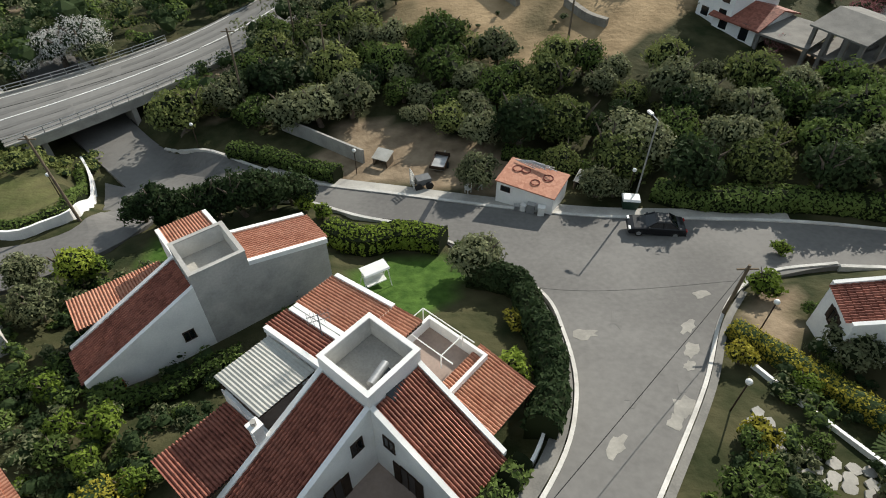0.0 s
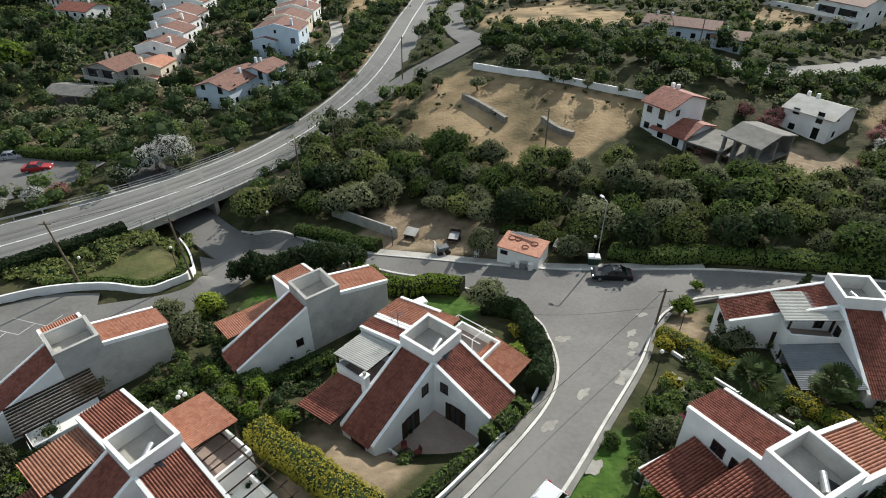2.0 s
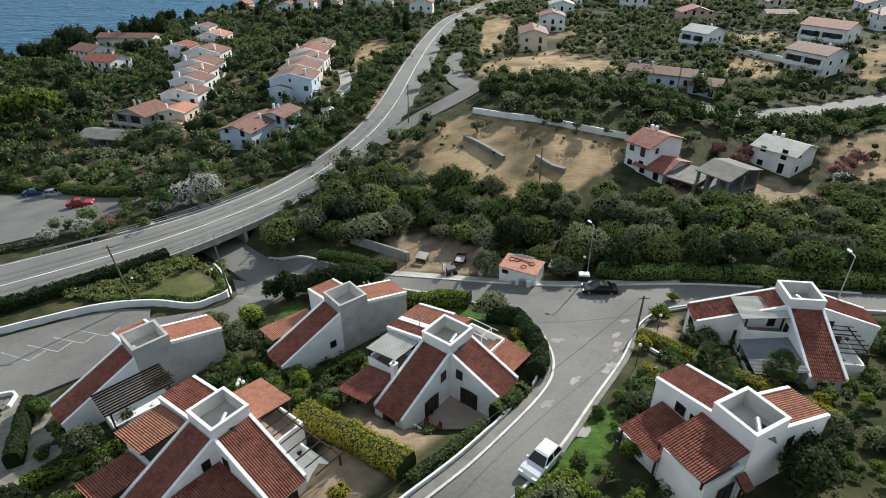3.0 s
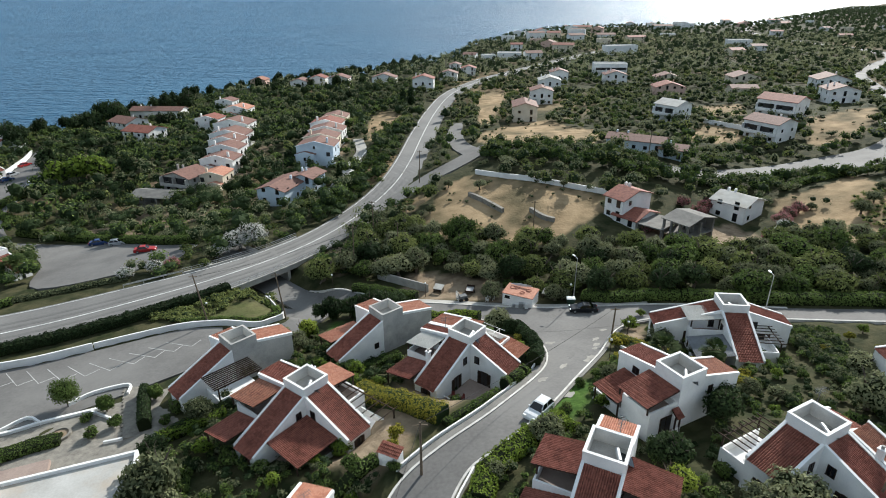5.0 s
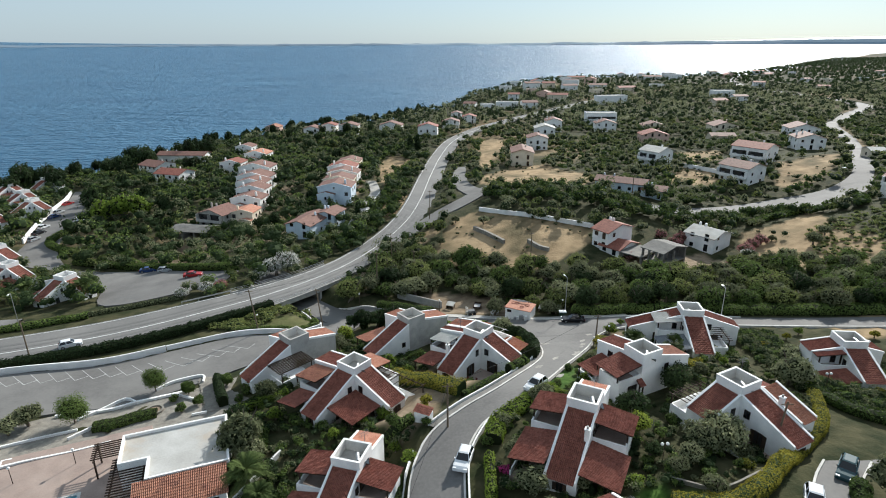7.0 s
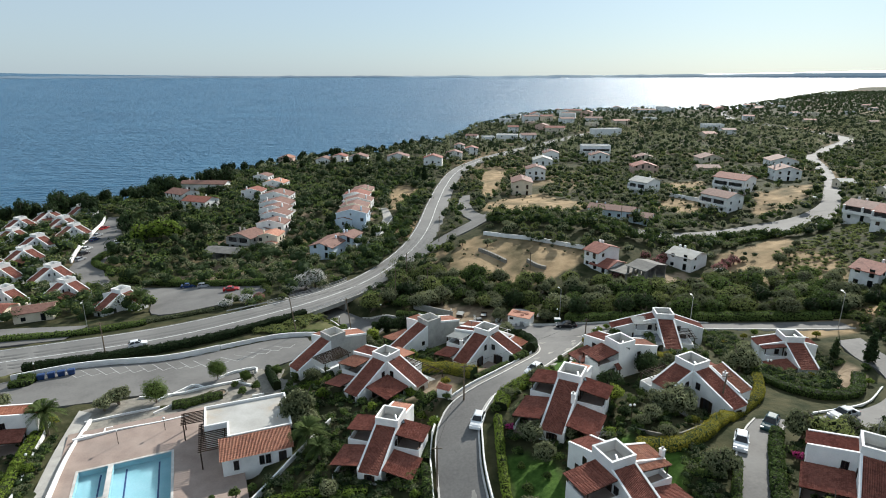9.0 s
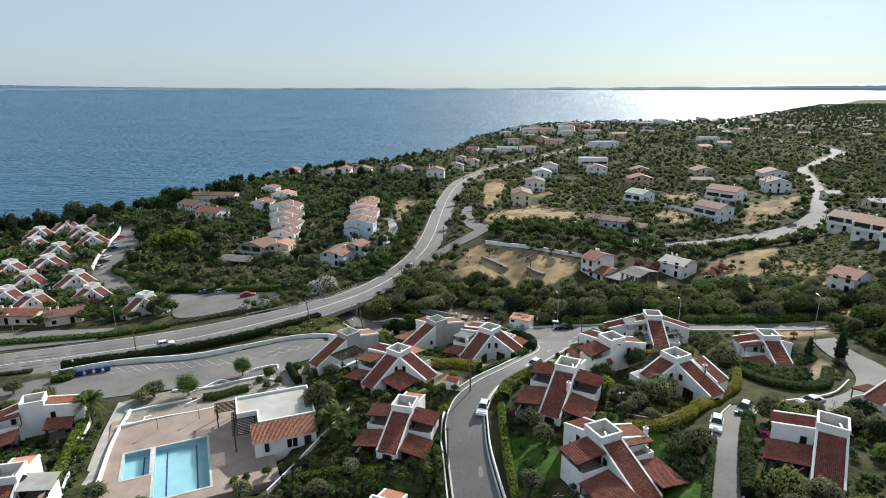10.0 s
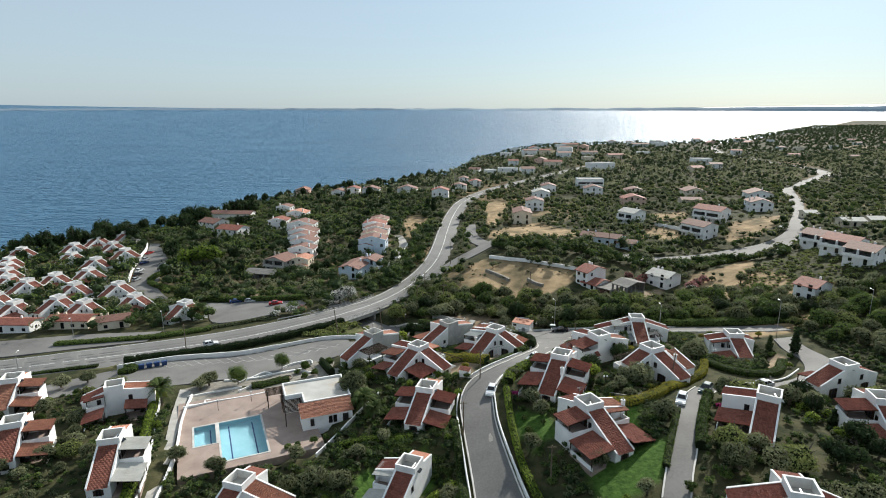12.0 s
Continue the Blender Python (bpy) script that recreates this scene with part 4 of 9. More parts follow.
            Shape().hexa([P(t0, q1 - 0.15, 0.12), P(t1, q1 - 0.15, 0.12), P(t1, q1, 0.12), P(t0, q1, 0.12)], [P(t0, q1 - 0.15, 0.8), P(t1, q1 - 0.15, 0.8), P(t1, q1, 0.8), P(t0, q1, 0.8)]).done("veranda_wall", wall_mat, house)
            window(house, P(t0 + 1.5, q0 + 0.014, 1.15), tuple(s.xy), 1.4, 2.0, shutters=False, door=True)
        if what == "terrace":
            a1, b1 = h + kind[3], h + depth
            Shape().hexa([P(h, h, foot), P(a1, h, foot), P(a1, b1, foot), P(h, b1, foot)], [P(h, h, 0.1), P(a1, h, 0.1), P(a1, b1, 0.1), P(h, b1, 0.1)]).done("terrace_floor", PAVING, house)
            rim = Shape()
            rim.hexa([P(a1 - 0.2, h, 0.1), P(a1, h, 0.1), P(a1, b1, 0.1), P(a1 - 0.2, b1, 0.1)], [P(a1 - 0.2, h, 0.75), P(a1, h, 0.75), P(a1, b1, 0.75), P(a1 - 0.2, b1, 0.75)])
            rim.hexa([P(h, b1 - 0.2, 0.1), P(a1 - 0.2, b1 - 0.2, 0.1), P(a1 - 0.2, b1, 0.1), P(h, b1, 0.1)], [P(h, b1 - 0.2, 0.75), P(a1 - 0.2, b1 - 0.2, 0.75), P(a1 - 0.2, b1, 0.75), P(h, b1, 0.75)])
            rim.done("terrace_wall", PLASTER, house)
        if what == "pergola":
            t0, t1, q0, q1 = h - 1.5, h + kind[3], h, h + depth
            for k in range(0 if len(kind) < 7 else 10):        # slats along the house
                q = q0 + 0.1 + (q1 - q0) * k / 9
                Shape().beam(P(t0 - 0.4, q, kind[4] + 0.06), P(t1 + 0.4, q, kind[4] + 0.06), 0.11, 0.14).done("slat", WOOD, house)
            for k in range(9 if len(kind) < 7 else 0):
                t = t0 + (t1 - t0) * k / 8
                Shape().beam(P(t, q0 - 0.1, kind[4] + 0.1), P(t, q1 + 0.5, kind[4] + 0.02), 0.07, 0.1).done("rafter", WOOD, house)
            Shape().beam(P(t0, q1, kind[4] - 0.08), P(t1, q1, kind[4] - 0.08), 0.1, 0.12).done("beam", WOOD, house)
            posts(t0, t1, q1, 0, kind[4] - 0.1)
            Shape().hexa([P(t0, q0, foot), P(t1, q0, foot), P(t1, q1, foot), P(t0, q1, foot)], [P(t0, q0, kind[5]), P(t1, q0, kind[5]), P(t1, q1, kind[5]), P(t0, q1, kind[5])]).done("lower_room", wall_mat, house)
            rim = Shape()
            rim.hexa([P(t1 - 0.18, q0, kind[5]), P(t1, q0, kind[5]), P(t1, q1, kind[5]), P(t1 - 0.18, q1, kind[5])], [P(t1 - 0.18, q0, kind[5] + 0.85), P(t1, q0, kind[5] + 0.85), P(t1, q1, kind[5] + 0.85), P(t1 - 0.18, q1, kind[5] + 0.85)])
            rim.hexa([P(t0, q1 - 0.18, kind[5]), P(t1 - 0.18, q1 - 0.18, kind[5]), P(t1 - 0.18, q1, kind[5]), P(t0, q1, kind[5])], [P(t0, q1 - 0.18, kind[5] + 0.85), P(t1 - 0.18, q1 - 0.18, kind[5] + 0.85), P(t1 - 0.18, q1, kind[5] + 0.85), P(t0, q1, kind[5] + 0.85)])
            rim.done("balcony_wall", wall_mat, house)
    for x0, x1, y0, y1, zf, rim_h in spec.get("rooms", ()):          # rooms with a walled terrace on top
        Shape().box(x0, y0, foot, x1, y1, zf).done("lower_room", wall_mat, house)
        Shape().box(x0 + 0.18, y0 + 0.18, zf + 0.002, x1 - 0.18, y1 - 0.18, zf + 0.03).done("balcony_floor", PAVING, house)
        if rim_h:
            rim = Shape()
            for a0, b0, a1, b1 in ((x0, y0, x1, y0 + 0.18), (x0, y1 - 0.18, x1, y1), (x0, y0 + 0.18, x0 + 0.18, y1 - 0.18), (x1 - 0.18, y0 + 0.18, x1, y1 - 0.18)):
                rim.box(a0, b0, zf, a1, b1, zf + rim_h)
            rim.done("balcony_wall", wall_mat, house)
    for mat, x0, x1, y0, y1, z_in, z_out, to, stand in spec.get("roofs", ()):   # lean-to roofs that fall towards one side, on posts
        c = {"nx": ((x1, y0), (0, 1), (x0 - x1, 0)), "px": ((x0, y0), (0, 1), (x1 - x0, 0)), "ny": ((x0, y1), (1, 0), (0, y0 - y1)), "py": ((x0, y0), (1, 0), (0, y1 - y0))}[to]
        along, fall = Vector((*c[1], 0)), Vector((*c[2], z_out - z_in))
        wide = (y1 - y0) if to[1] == "x" else (x1 - x0)
        p0 = Vector((*c[0], z_in))
        v, f = sheet(p0, along, fall.normalized(), wide, fall.length) if mat is METAL_ROOF else tiles(p0, along, fall.normalized(), wide, fall.length, fine)
        sh = Shape(); sh.v, sh.f = [tuple(q) for q in v], f
        sh.done("canopy", mat, house)
        low4 = [p0 + along * 0.05, p0 + along * (wide - 0.05), p0 + along * (wide - 0.05) + fall * 0.97, p0 + along * 0.05 + fall * 0.97]
        Shape().hexa([q - Vector((0, 0, 0.09)) for q in low4], [q - Vector((0, 0, 0.04)) for q in low4]).done("roof_deck", WOOD, house)
        if stand is not None:
            for k in (0.04, 0.96):
                q = p0 + along * wide * k + fall * 0.93
                Shape().beam((q.x, q.y, stand), (q.x, q.y, q.z - 0.05), 0.14).done("post", WOOD, house)
    for x, y, z, w, hh, out, mat in spec.get("holes", ()):            # small windows and boxes on blind walls
        if mat is None:
            window(house, (x, y, z), SIDES[out], w, hh, shutters=False)
        else:
            Shape().box(x - 0.02, y - w / 2, z - hh / 2, x + 0.16, y + w / 2, z + hh / 2).done("hose_box", mat, house, "red fire hose box")
    if "chimney" in spec:
        chimney(house, *spec["chimney"])
    if spec.get("heater", True):
        solar_heater(m @ pose(0.9, -0.3, tall - 1.3, 0, 0, 60 - head + (hash_of(cx) % 40)))
    return house


def tv_aerial(ctr, z, head):
    """A rooftop aerial: a thin mast with two combs of rods."""
    ob = holder("tv_aerial", pose(*ctr, z, 0, 0, head), "thin metal television aerial on a tiled roof", "aerial", "rooftop aerials")
    Shape().tube((0, 0, -0.4), (0, 0, 1.7), 0.03, n=6).done("mast", DULL_STEEL, ob)
    for zz, n in ((1.65, 7), (1.25, 5)):
        Shape().tube((-0.6, 0, zz), (0.6, 0, zz), 0.02, n=5).done("boom", DULL_STEEL, ob)
        for k in range(n):
            Shape().tube((-0.55 + 1.1 * k / (n - 1), -0.3, zz), (-0.55 + 1.1 * k / (n - 1), 0.3, zz), 0.012, n=4).done("rod", DULL_STEEL, ob)


def sun_frame(house, x0, x1, y0, y1, z0, z1):
    """A white tube frame for an awning over a balcony."""
    for x in (x0, x1):
        for y in (y0, y1):
            Shape().tube((x, y, z0), (x, y, z1), 0.035, n=6).done("frame_post", WHITE, house)
    for a, b in (((x0, y0), (x1 + 0.8, y0)), ((x0, y1), (x1 + 0.8, y1)), ((x0, y0), (x0, y1)), ((x1, y0), (x1, y1))):
        Shape().tube((*a, z1), (*b, z1), 0.035, n=6).done("frame_bar", WHITE, house)


def hash_of(x):
    return int(abs(x) * 97) % 1000


O, N, B_ = TILE_OLD, TILE_NEW, TILE_MID
NYPX, NYNX, PXNY, PXPY = ("ny", "px"), ("ny", "nx"), ("px", "ny"), ("px", "py")
# One nx roof: orange tiles stand for sun, dark tiles for the tower's shadow.
villa_red = villa((-2.49, 19.46), 6.6, -42, {"wings": {"ny": (6.9, 3.1, O), "px": (5.4, 2.3, O), ("nx", 0.79): (4.7, 0.8, O, 0.99), ("nx", -1.95): (4.7, 0.8, N, 1.65)},
      "corners": {NYPX: ("terrace", PAVING, 5.2, 5.6)},
      "rooms": [(-5.9, -1.79, -5.3, -1.9, 2.6, 0.85), (-1.0, 3.3, 1.79, 5.5, 2.6, 0.85)],
      "roofs": [(METAL_ROOF, -6.1, -2.1, -5.3, -1.85, 4.95, 4.4, "nx", 3.3), (O, -5.8, -1.8, -9.7, -5.35, 2.95, 2.3, "nx", -0.2), (N, 2.4, 6.2, 1.9, 6.0, 3.05, 2.5, "px", -0.2), (N, -1.77, 0.3, 1.8, 3.6, 5.6, 5.25, "nx", None)], "chimney": (-1.95, -5.7, 2.4, 4.9)}, "white two-storey villa, dark red tiles and grey metal canopy")
sun_frame(villa_red, -1.0, 1.9, 3.2, 5.0, 3.4, 4.5)
villa((-13.45, 29.0), 4.8, -53, {"wings": {"ny": (7.4, 3.4, O), "py": (5.4, 1.2, N), "nx": (3.8, 0.6, N)}, "raw": {"py": RAW}, "tower": RAW, "corners": {}, "heater": False, "blind": True,
      "roofs": [(N, -5.4, -1.8, -8.5, -2.4, 2.9, 2.4, "nx", -0.3)], "holes": [(1.79, -3.1, 1.9, 0.6, 0.75, "px", None), (1.79, -7.9, 0.75, 0.75, 0.75, "px", CAR_RED)]}, "white villa with an unfinished grey side wall and red tiles")
villa((-33.1, 22.5), 5.1, -48, {"wings": {"ny": (7.4, 3.4, O), "py": (5.2, 1.2, N), "nx": (3.4, 0.8, N)}, "raw": {"py": RAW}, "tower": RAW, "corners": {NYPX: ("pergola", WOOD, 3.6, 4.2, 3.6, 1.0, "long")}, "heater": False, "blind": True}, "white villa with a grey side wall and a dark timber pergola")
villa((-22.12, 10.34), 6.6, -41, {"wings": {"ny": (7.2, 3.3, O), "px": (6.4, 2.7, O), "nx": (4.9, 0.5, O)},
      "corners": {NYPX: ("veranda", O, 4.4, 5.6), PXPY: ("pergola", WOOD, 2.6, 7.8, 3.6, 0.5)},
      "rooms": [(-5.9, -1.79, -5.6, -1.9, 2.6, 0.85), (-1.7, 4.2, 1.795, 5.0, 2.4, 0.85)],
      "roofs": [(TILE_MID, -6.4, -1.9, -6.0, -1.9, 4.95, 4.35, "nx", 3.3), (O, -5.8, -1.8, -10.0, -5.7, 2.95, 2.3, "nx", -0.2), (N, -2.2, 2.2, 2.0, 5.6, 4.75, 4.25, "py", 2.4)]}, "white villa with red tiled verandas and a rooftop tower")
villa((18.22, 3.12), 11.14, -66, {"wings": {"nx": (5.1, 0.9, O), "py": (5.6, 1.5, B_)}, "corners": {("ny", "px"): ("veranda", O, 0.4, 1.0)},
      "rooms": [(-2.1, 1.7, -5.7, -1.79, 2.6, 0.85), (-6.6, -2.4, -5.4, -1.79, 0.3, 0.7)],
      "roofs": [(O, -2.4, 1.75, -6.3, -1.8, 4.85, 4.2, "ny", 3.3), (O, -5.8, -2.0, -6.4, -1.85, 2.95, 2.3, "ny", 0.2)], "holes": [(-4.2, -1.79, 3.6, 0.8, 0.8, "ny", None)]}, "white villa with a brown tiled canopy over its balcony")
villa((25.8, -7.1), 12.35, -66, {"wings": {"ny": (4.6, 1.9, O), "px": (6.8, 2.6, O), "py": (3.4, 1.2, O), ("px", 3.35): (5.2, 1.8, B_, 1.5)}, "corners": {PXNY: ("terrace", PAVING, 3.6, 7.0), ("ny", "nx"): ("pergola", WOOD, 2.8, 4.0, 3.2, 1.0)},
      "chimney": (4.4, 1.95, 3.4, 5.5)}, "large white villa with long red tiled roofs and pergola")
villa((35.0, 22.6), 7.4, -100, {"wings": {"px": (7.2, 2.9, O), "ny": (8.4, 2.6, O), "py": (6.0, 1.9, O)}, "corners": {PXNY: ("stack", METAL_ROOF, 4.2, METAL_SHADED), PXPY: ("pergola", WOOD, 3.0, 4.5, 3.4, 1.2)}}, "white villa with long tiled wings and a sheet-metal canopy")
villa((6.4, -8.7), 12.1, -31, {"wings": {"ny": (8.0, 3.6, O), "py": (3.8, 0.8, N)}, "corners": {NYNX: ("stack", O, 3.5), NYPX: ("stack", O, 3.8)}, "chimney": (1.5, -5.0, 3.0, 5.3)}, "white villa with tiled canopies on both sides of its roof")
villa((-21.0, -9.4), 6.3, -20, {"wings": {"ny": (6.8, 2.9, O), "py": (3.6, 0.6, N)}, "corners": {NYNX: ("stack", O, 3.6), NYPX: ("stack", O, 3.8)}}, "white villa with stepped brown tiled canopies")
villa((5.6, -28.5), 12.3, -70, {"wings": {"px": (7.6, 3.3, O), "nx": (4.4, 1.4, O), "py": (4.6, 1.0, B_)}, "corners": {PXNY: ("stack", O, 4.2), PXPY: ("stack", B_, 4.0, O)}, "chimney": (1.2, 6.4, 3.0, 5.4)}, "white villa with four red tiled roofs and a lawn")
villa((33.9, -33.4), 15.3, -37, {"wings": {"ny": (7.2, 2.9, O), "nx": (4.8, 0.7, O)}, "corners": {NYNX: ("veranda", O, 4.6, 5.2)}}, "white villa with a broad dark red veranda roof")
villa((53.0, 8.6), 8.3, -8, {"wings": {"ny": (5.8, 2.2, O), "nx": (4.2, 0.8, O), "px": (2.4, 0.6, O)}, "corners": {NYNX: ("stack", O, 3.8)}}, "white two-storey villa with tiled balcony canopy")
villa((60.3, -16.7), 12.0, -76, {"wings": {"ny": (5.6, 2.4, O), "py": (5.4, 1.8, O)}, "corners": {("ny", "nx"): ("veranda", O, 2.6, 4.0)}}, "white villa with tiled awning beside a lane")
villa((-75.7, -22.9), 5.8, 10, {"wings": {"ny": (7.2, 3.1, O), "py": (3.6, 0.6, N)}, "corners": {NYPX: ("stack", METAL_ROOF, 3.8)}}, "white villa with grey sheet roofs over balcony and veranda")
villa((-24.8, -30.8), 3.5, -25, {"wings": {"ny": (6.8, 2.9, O), "nx": (3.6, 0.9, O), "py": (3.6, 0.8, N)}, "corners": {NYNX: ("stack", METAL_ROOF, 3.2)}}, "white villa with a grey patched canopy")
villa((-86.1, 0.1), 4.0, 20, {"wings": {"px": (5.6, 0.9, N), "nx": (4.2, 1.4, O)}, "corners": {("ny", "nx"): ("stack", O, 3.2), ("ny", "px"): ("veranda", O, 3.6, 4.2)}}, "white villa with orange and red tiled roofs")
villa((-97.3, -14.3), 4.5, 18, {"wings": {"ny": (6.4, 2.8, O), "py": (3.0, 0.6, B_)}, "corners": {NYPX: ("stack", B_, 4.2)}}, "white villa with faded red tiled canopies")
villa((-111.1, 7.2), 3.0, 12, {"wings": {"ny": (6.4, 2.8, B_), "py": (3.0, 0.6, N)}, "corners": {NYPX: ("stack", B_, 4.0)}}, "white villa with brown tiled balcony canopy")
villa((22.8, -57.0), 15.5, -109, {"wings": {"ny": (6.0, 2.0, O), "py": (7.0, 2.4, O), "nx": (4.2, 1.2, O)}, "corners": {PXNY: ("pergola", WOOD, 3.4, 3.6, 3.6, 1.0)}}, "white villa with red tiled wings and a timber pergola")
villa((52.7, -34.3), 14.5, -15, {"wings": {"ny": (6.4, 2.6, O), "py": (3.6, 0.8, O)}, "corners": {NYNX: ("stack", O, 4.4), NYPX: ("stack", O, 3.6)}}, "white villa with tiled balcony roofs on two levels")
villa((-51.6, -33.4), 3.6, -22, {"wings": {"ny": (6.4, 2.6, O), "py": (3.0, 0.6, O), "px": (7.0, 1.6, B_)}, "corners": {NYPX: ("veranda", B_, 4.0, 4.6), NYNX: ("veranda", O, 3.4, 4.2)}, "heater": False}, "white villa with red tiled roofs below the pool")
for c_, z_, h_ in (((-5.2, 21.6), 5.3, 20), ((8.0, -7.0), 11.5, 60), ((28, -4), 11.3, 10), ((-19.6, -7.4), 5.6, 40), ((35.6, -31), 14.8, 80), ((4.6, -26.4), 11.7, 15)):
    tv_aerial(c_, z_, h_)

# ---- plants ----
rng = np.random.default_rng(7)


def leaf_quads(points, normals, size, rg):
    """Loose leaf or leaf-clump quads at the points, turned mostly along the normals."""
    n = len(points)
    nr = normals + rg.normal(0, 0.55, (n, 3))
    nr /= np.linalg.norm(nr, axis=1)[:, None] + 1e-9
    a = np.cross(nr, rg.normal(0, 1, (n, 3)))
    a /= np.linalg.norm(a, axis=1)[:, None] + 1e-9
    b = np.cross(nr, a)
    s = size * rg.uniform(0.6, 1.35, n)[:, None]
    a, b = a * s * 0.5, b * s * 0.8
    return np.stack([points - a * 0.8 - b * 0.9, points + a * 1.2 - b * 0.15, points - a * 0.3 + b * 1.1], 1)


def crown_points(rg, count, blobs):
    """Points and normals over the skins of several lumpy blobs (x, y, z, rx, rz), thinned inside one another."""
    out, nor = [], []
    area = np.array([b[3] * b[3] for b in blobs])
    for b, k in zip(blobs, (count * area / area.sum()).astype(int) + 4):
        d = rg.normal(0, 1, (k, 3))
        d /= np.linalg.norm(d, axis=1)[:, None]
        d = d[d[:, 2] > -0.75]
        lump = 1 + 0.22 * np.sin(5 * d[:, 0] + b[0]) * np.sin(4 * d[:, 1] + b[1]) + 0.15 * np.sin(9 * d[:, 2] + 7 * d[:, 0])
        r = (lump * rg.uniform(0.72, 1.06, len(d)))[:, None]
        out.append(np.array(b[:3]) + d * r * np.array([b[3], b[3], b[4]]))
        nor.append(d)
    p, n = np.vstack(out), np.vstack(nor)
    keep = np.ones(len(p), bool)
    for b in blobs:
        q = (p - np.array(b[:3])) / np.array([b[3], b[3], b[4]])
        keep &= (q * q).sum(1) > 0.42
    return p[keep], n[keep]


def core_mesh(blobs, name, material):
    """A lumpy inner mass that closes the crown, its dark colour standing for the shade inside."""
    v, f = [], []
    for b in blobs:
        bm = bmesh.new()
        bmesh.ops.create_icosphere(bm, subdivisions=1, radius=1)
        k = len(v)
        for p in bm.verts:
            w = 0.74 + 0.14 * noise.noise(p.co * 2.3 + Vector(b[:3]))
            v.append((b[0] + p.co.x * b[3] * w, b[1] + p.co.y * b[3] * w, b[2] + p.co.z * b[4] * w))
        f += [tuple(k + q.index for q in t.verts) for t in bm.faces]
        bm.free()
    return v, f


def trunk_shape(rg, height, radius, limbs, spread):
    s = Shape()
    lean = Vector((rg.normal(0, 0.12), rg.normal(0, 0.12), 0))
    fork = height * 0.45
    a = Vector((0, 0, -0.6))
    b = lean * height + Vector((0, 0, fork))
    s.tube(a, b, radius * 1.3, radius * 0.85, 6)
    for i in range(limbs):
        an = 2 * math.pi * i / limbs + rg.uniform(-0.4, 0.4)
        e = b + Vector((math.cos(an) * spread, math.sin(an) * spread, height * rg.uniform(0.35, 0.6)))
        mid = b.lerp(e, 0.5) + Vector((0, 0, height * 0.08))
        s.tube(b - Vector((0, 0, 0.1)), mid, radius * 0.6, radius * 0.4, 5)
        s.tube(mid, e, radius * 0.4, radius * 0.12, 4)
    return s


def tree_proto(name, seed, radius, height, leaf, bark, label, count=1500, size=0.30, blobs=7, flat=0.8, core=None, lean_blobs=1.0, category="tree", stem=0.16):
    """A tree: trunk with limbs, and a crown of leaf clumps over several masses. Built once at the origin, then copied."""
    rg = np.random.default_rng(seed)
    ob = new(name)
    tagged(ob, label, category)
    rz = radius * flat * 0.6
    zc = height - rz
    bl = [(0, 0, zc, radius * 0.62, rz)]
    for i in range(blobs):
        an = 2 * math.pi * i / blobs + rg.uniform(-0.4, 0.4)
        d = radius * rg.uniform(0.4, 0.66) * lean_blobs
        bl.append((math.cos(an) * d, math.sin(an) * d, zc + rg.uniform(-0.45, 0.25) * rz, radius * rg.uniform(0.34, 0.52), rz * rg.uniform(0.5, 0.75)))
    p, n = crown_points(rg, int(count * 1.3), bl)
    crown = new("crown", quad_mesh("crown", leaf_quads(p, n, size, rg), leaf))
    crown.parent = ob
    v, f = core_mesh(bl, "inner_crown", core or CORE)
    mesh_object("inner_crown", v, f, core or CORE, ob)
    trunk_shape(rg, height, radius * stem * 0.5 + 0.05, 4, radius * 0.45).done("trunk", bark, ob)
    return ob


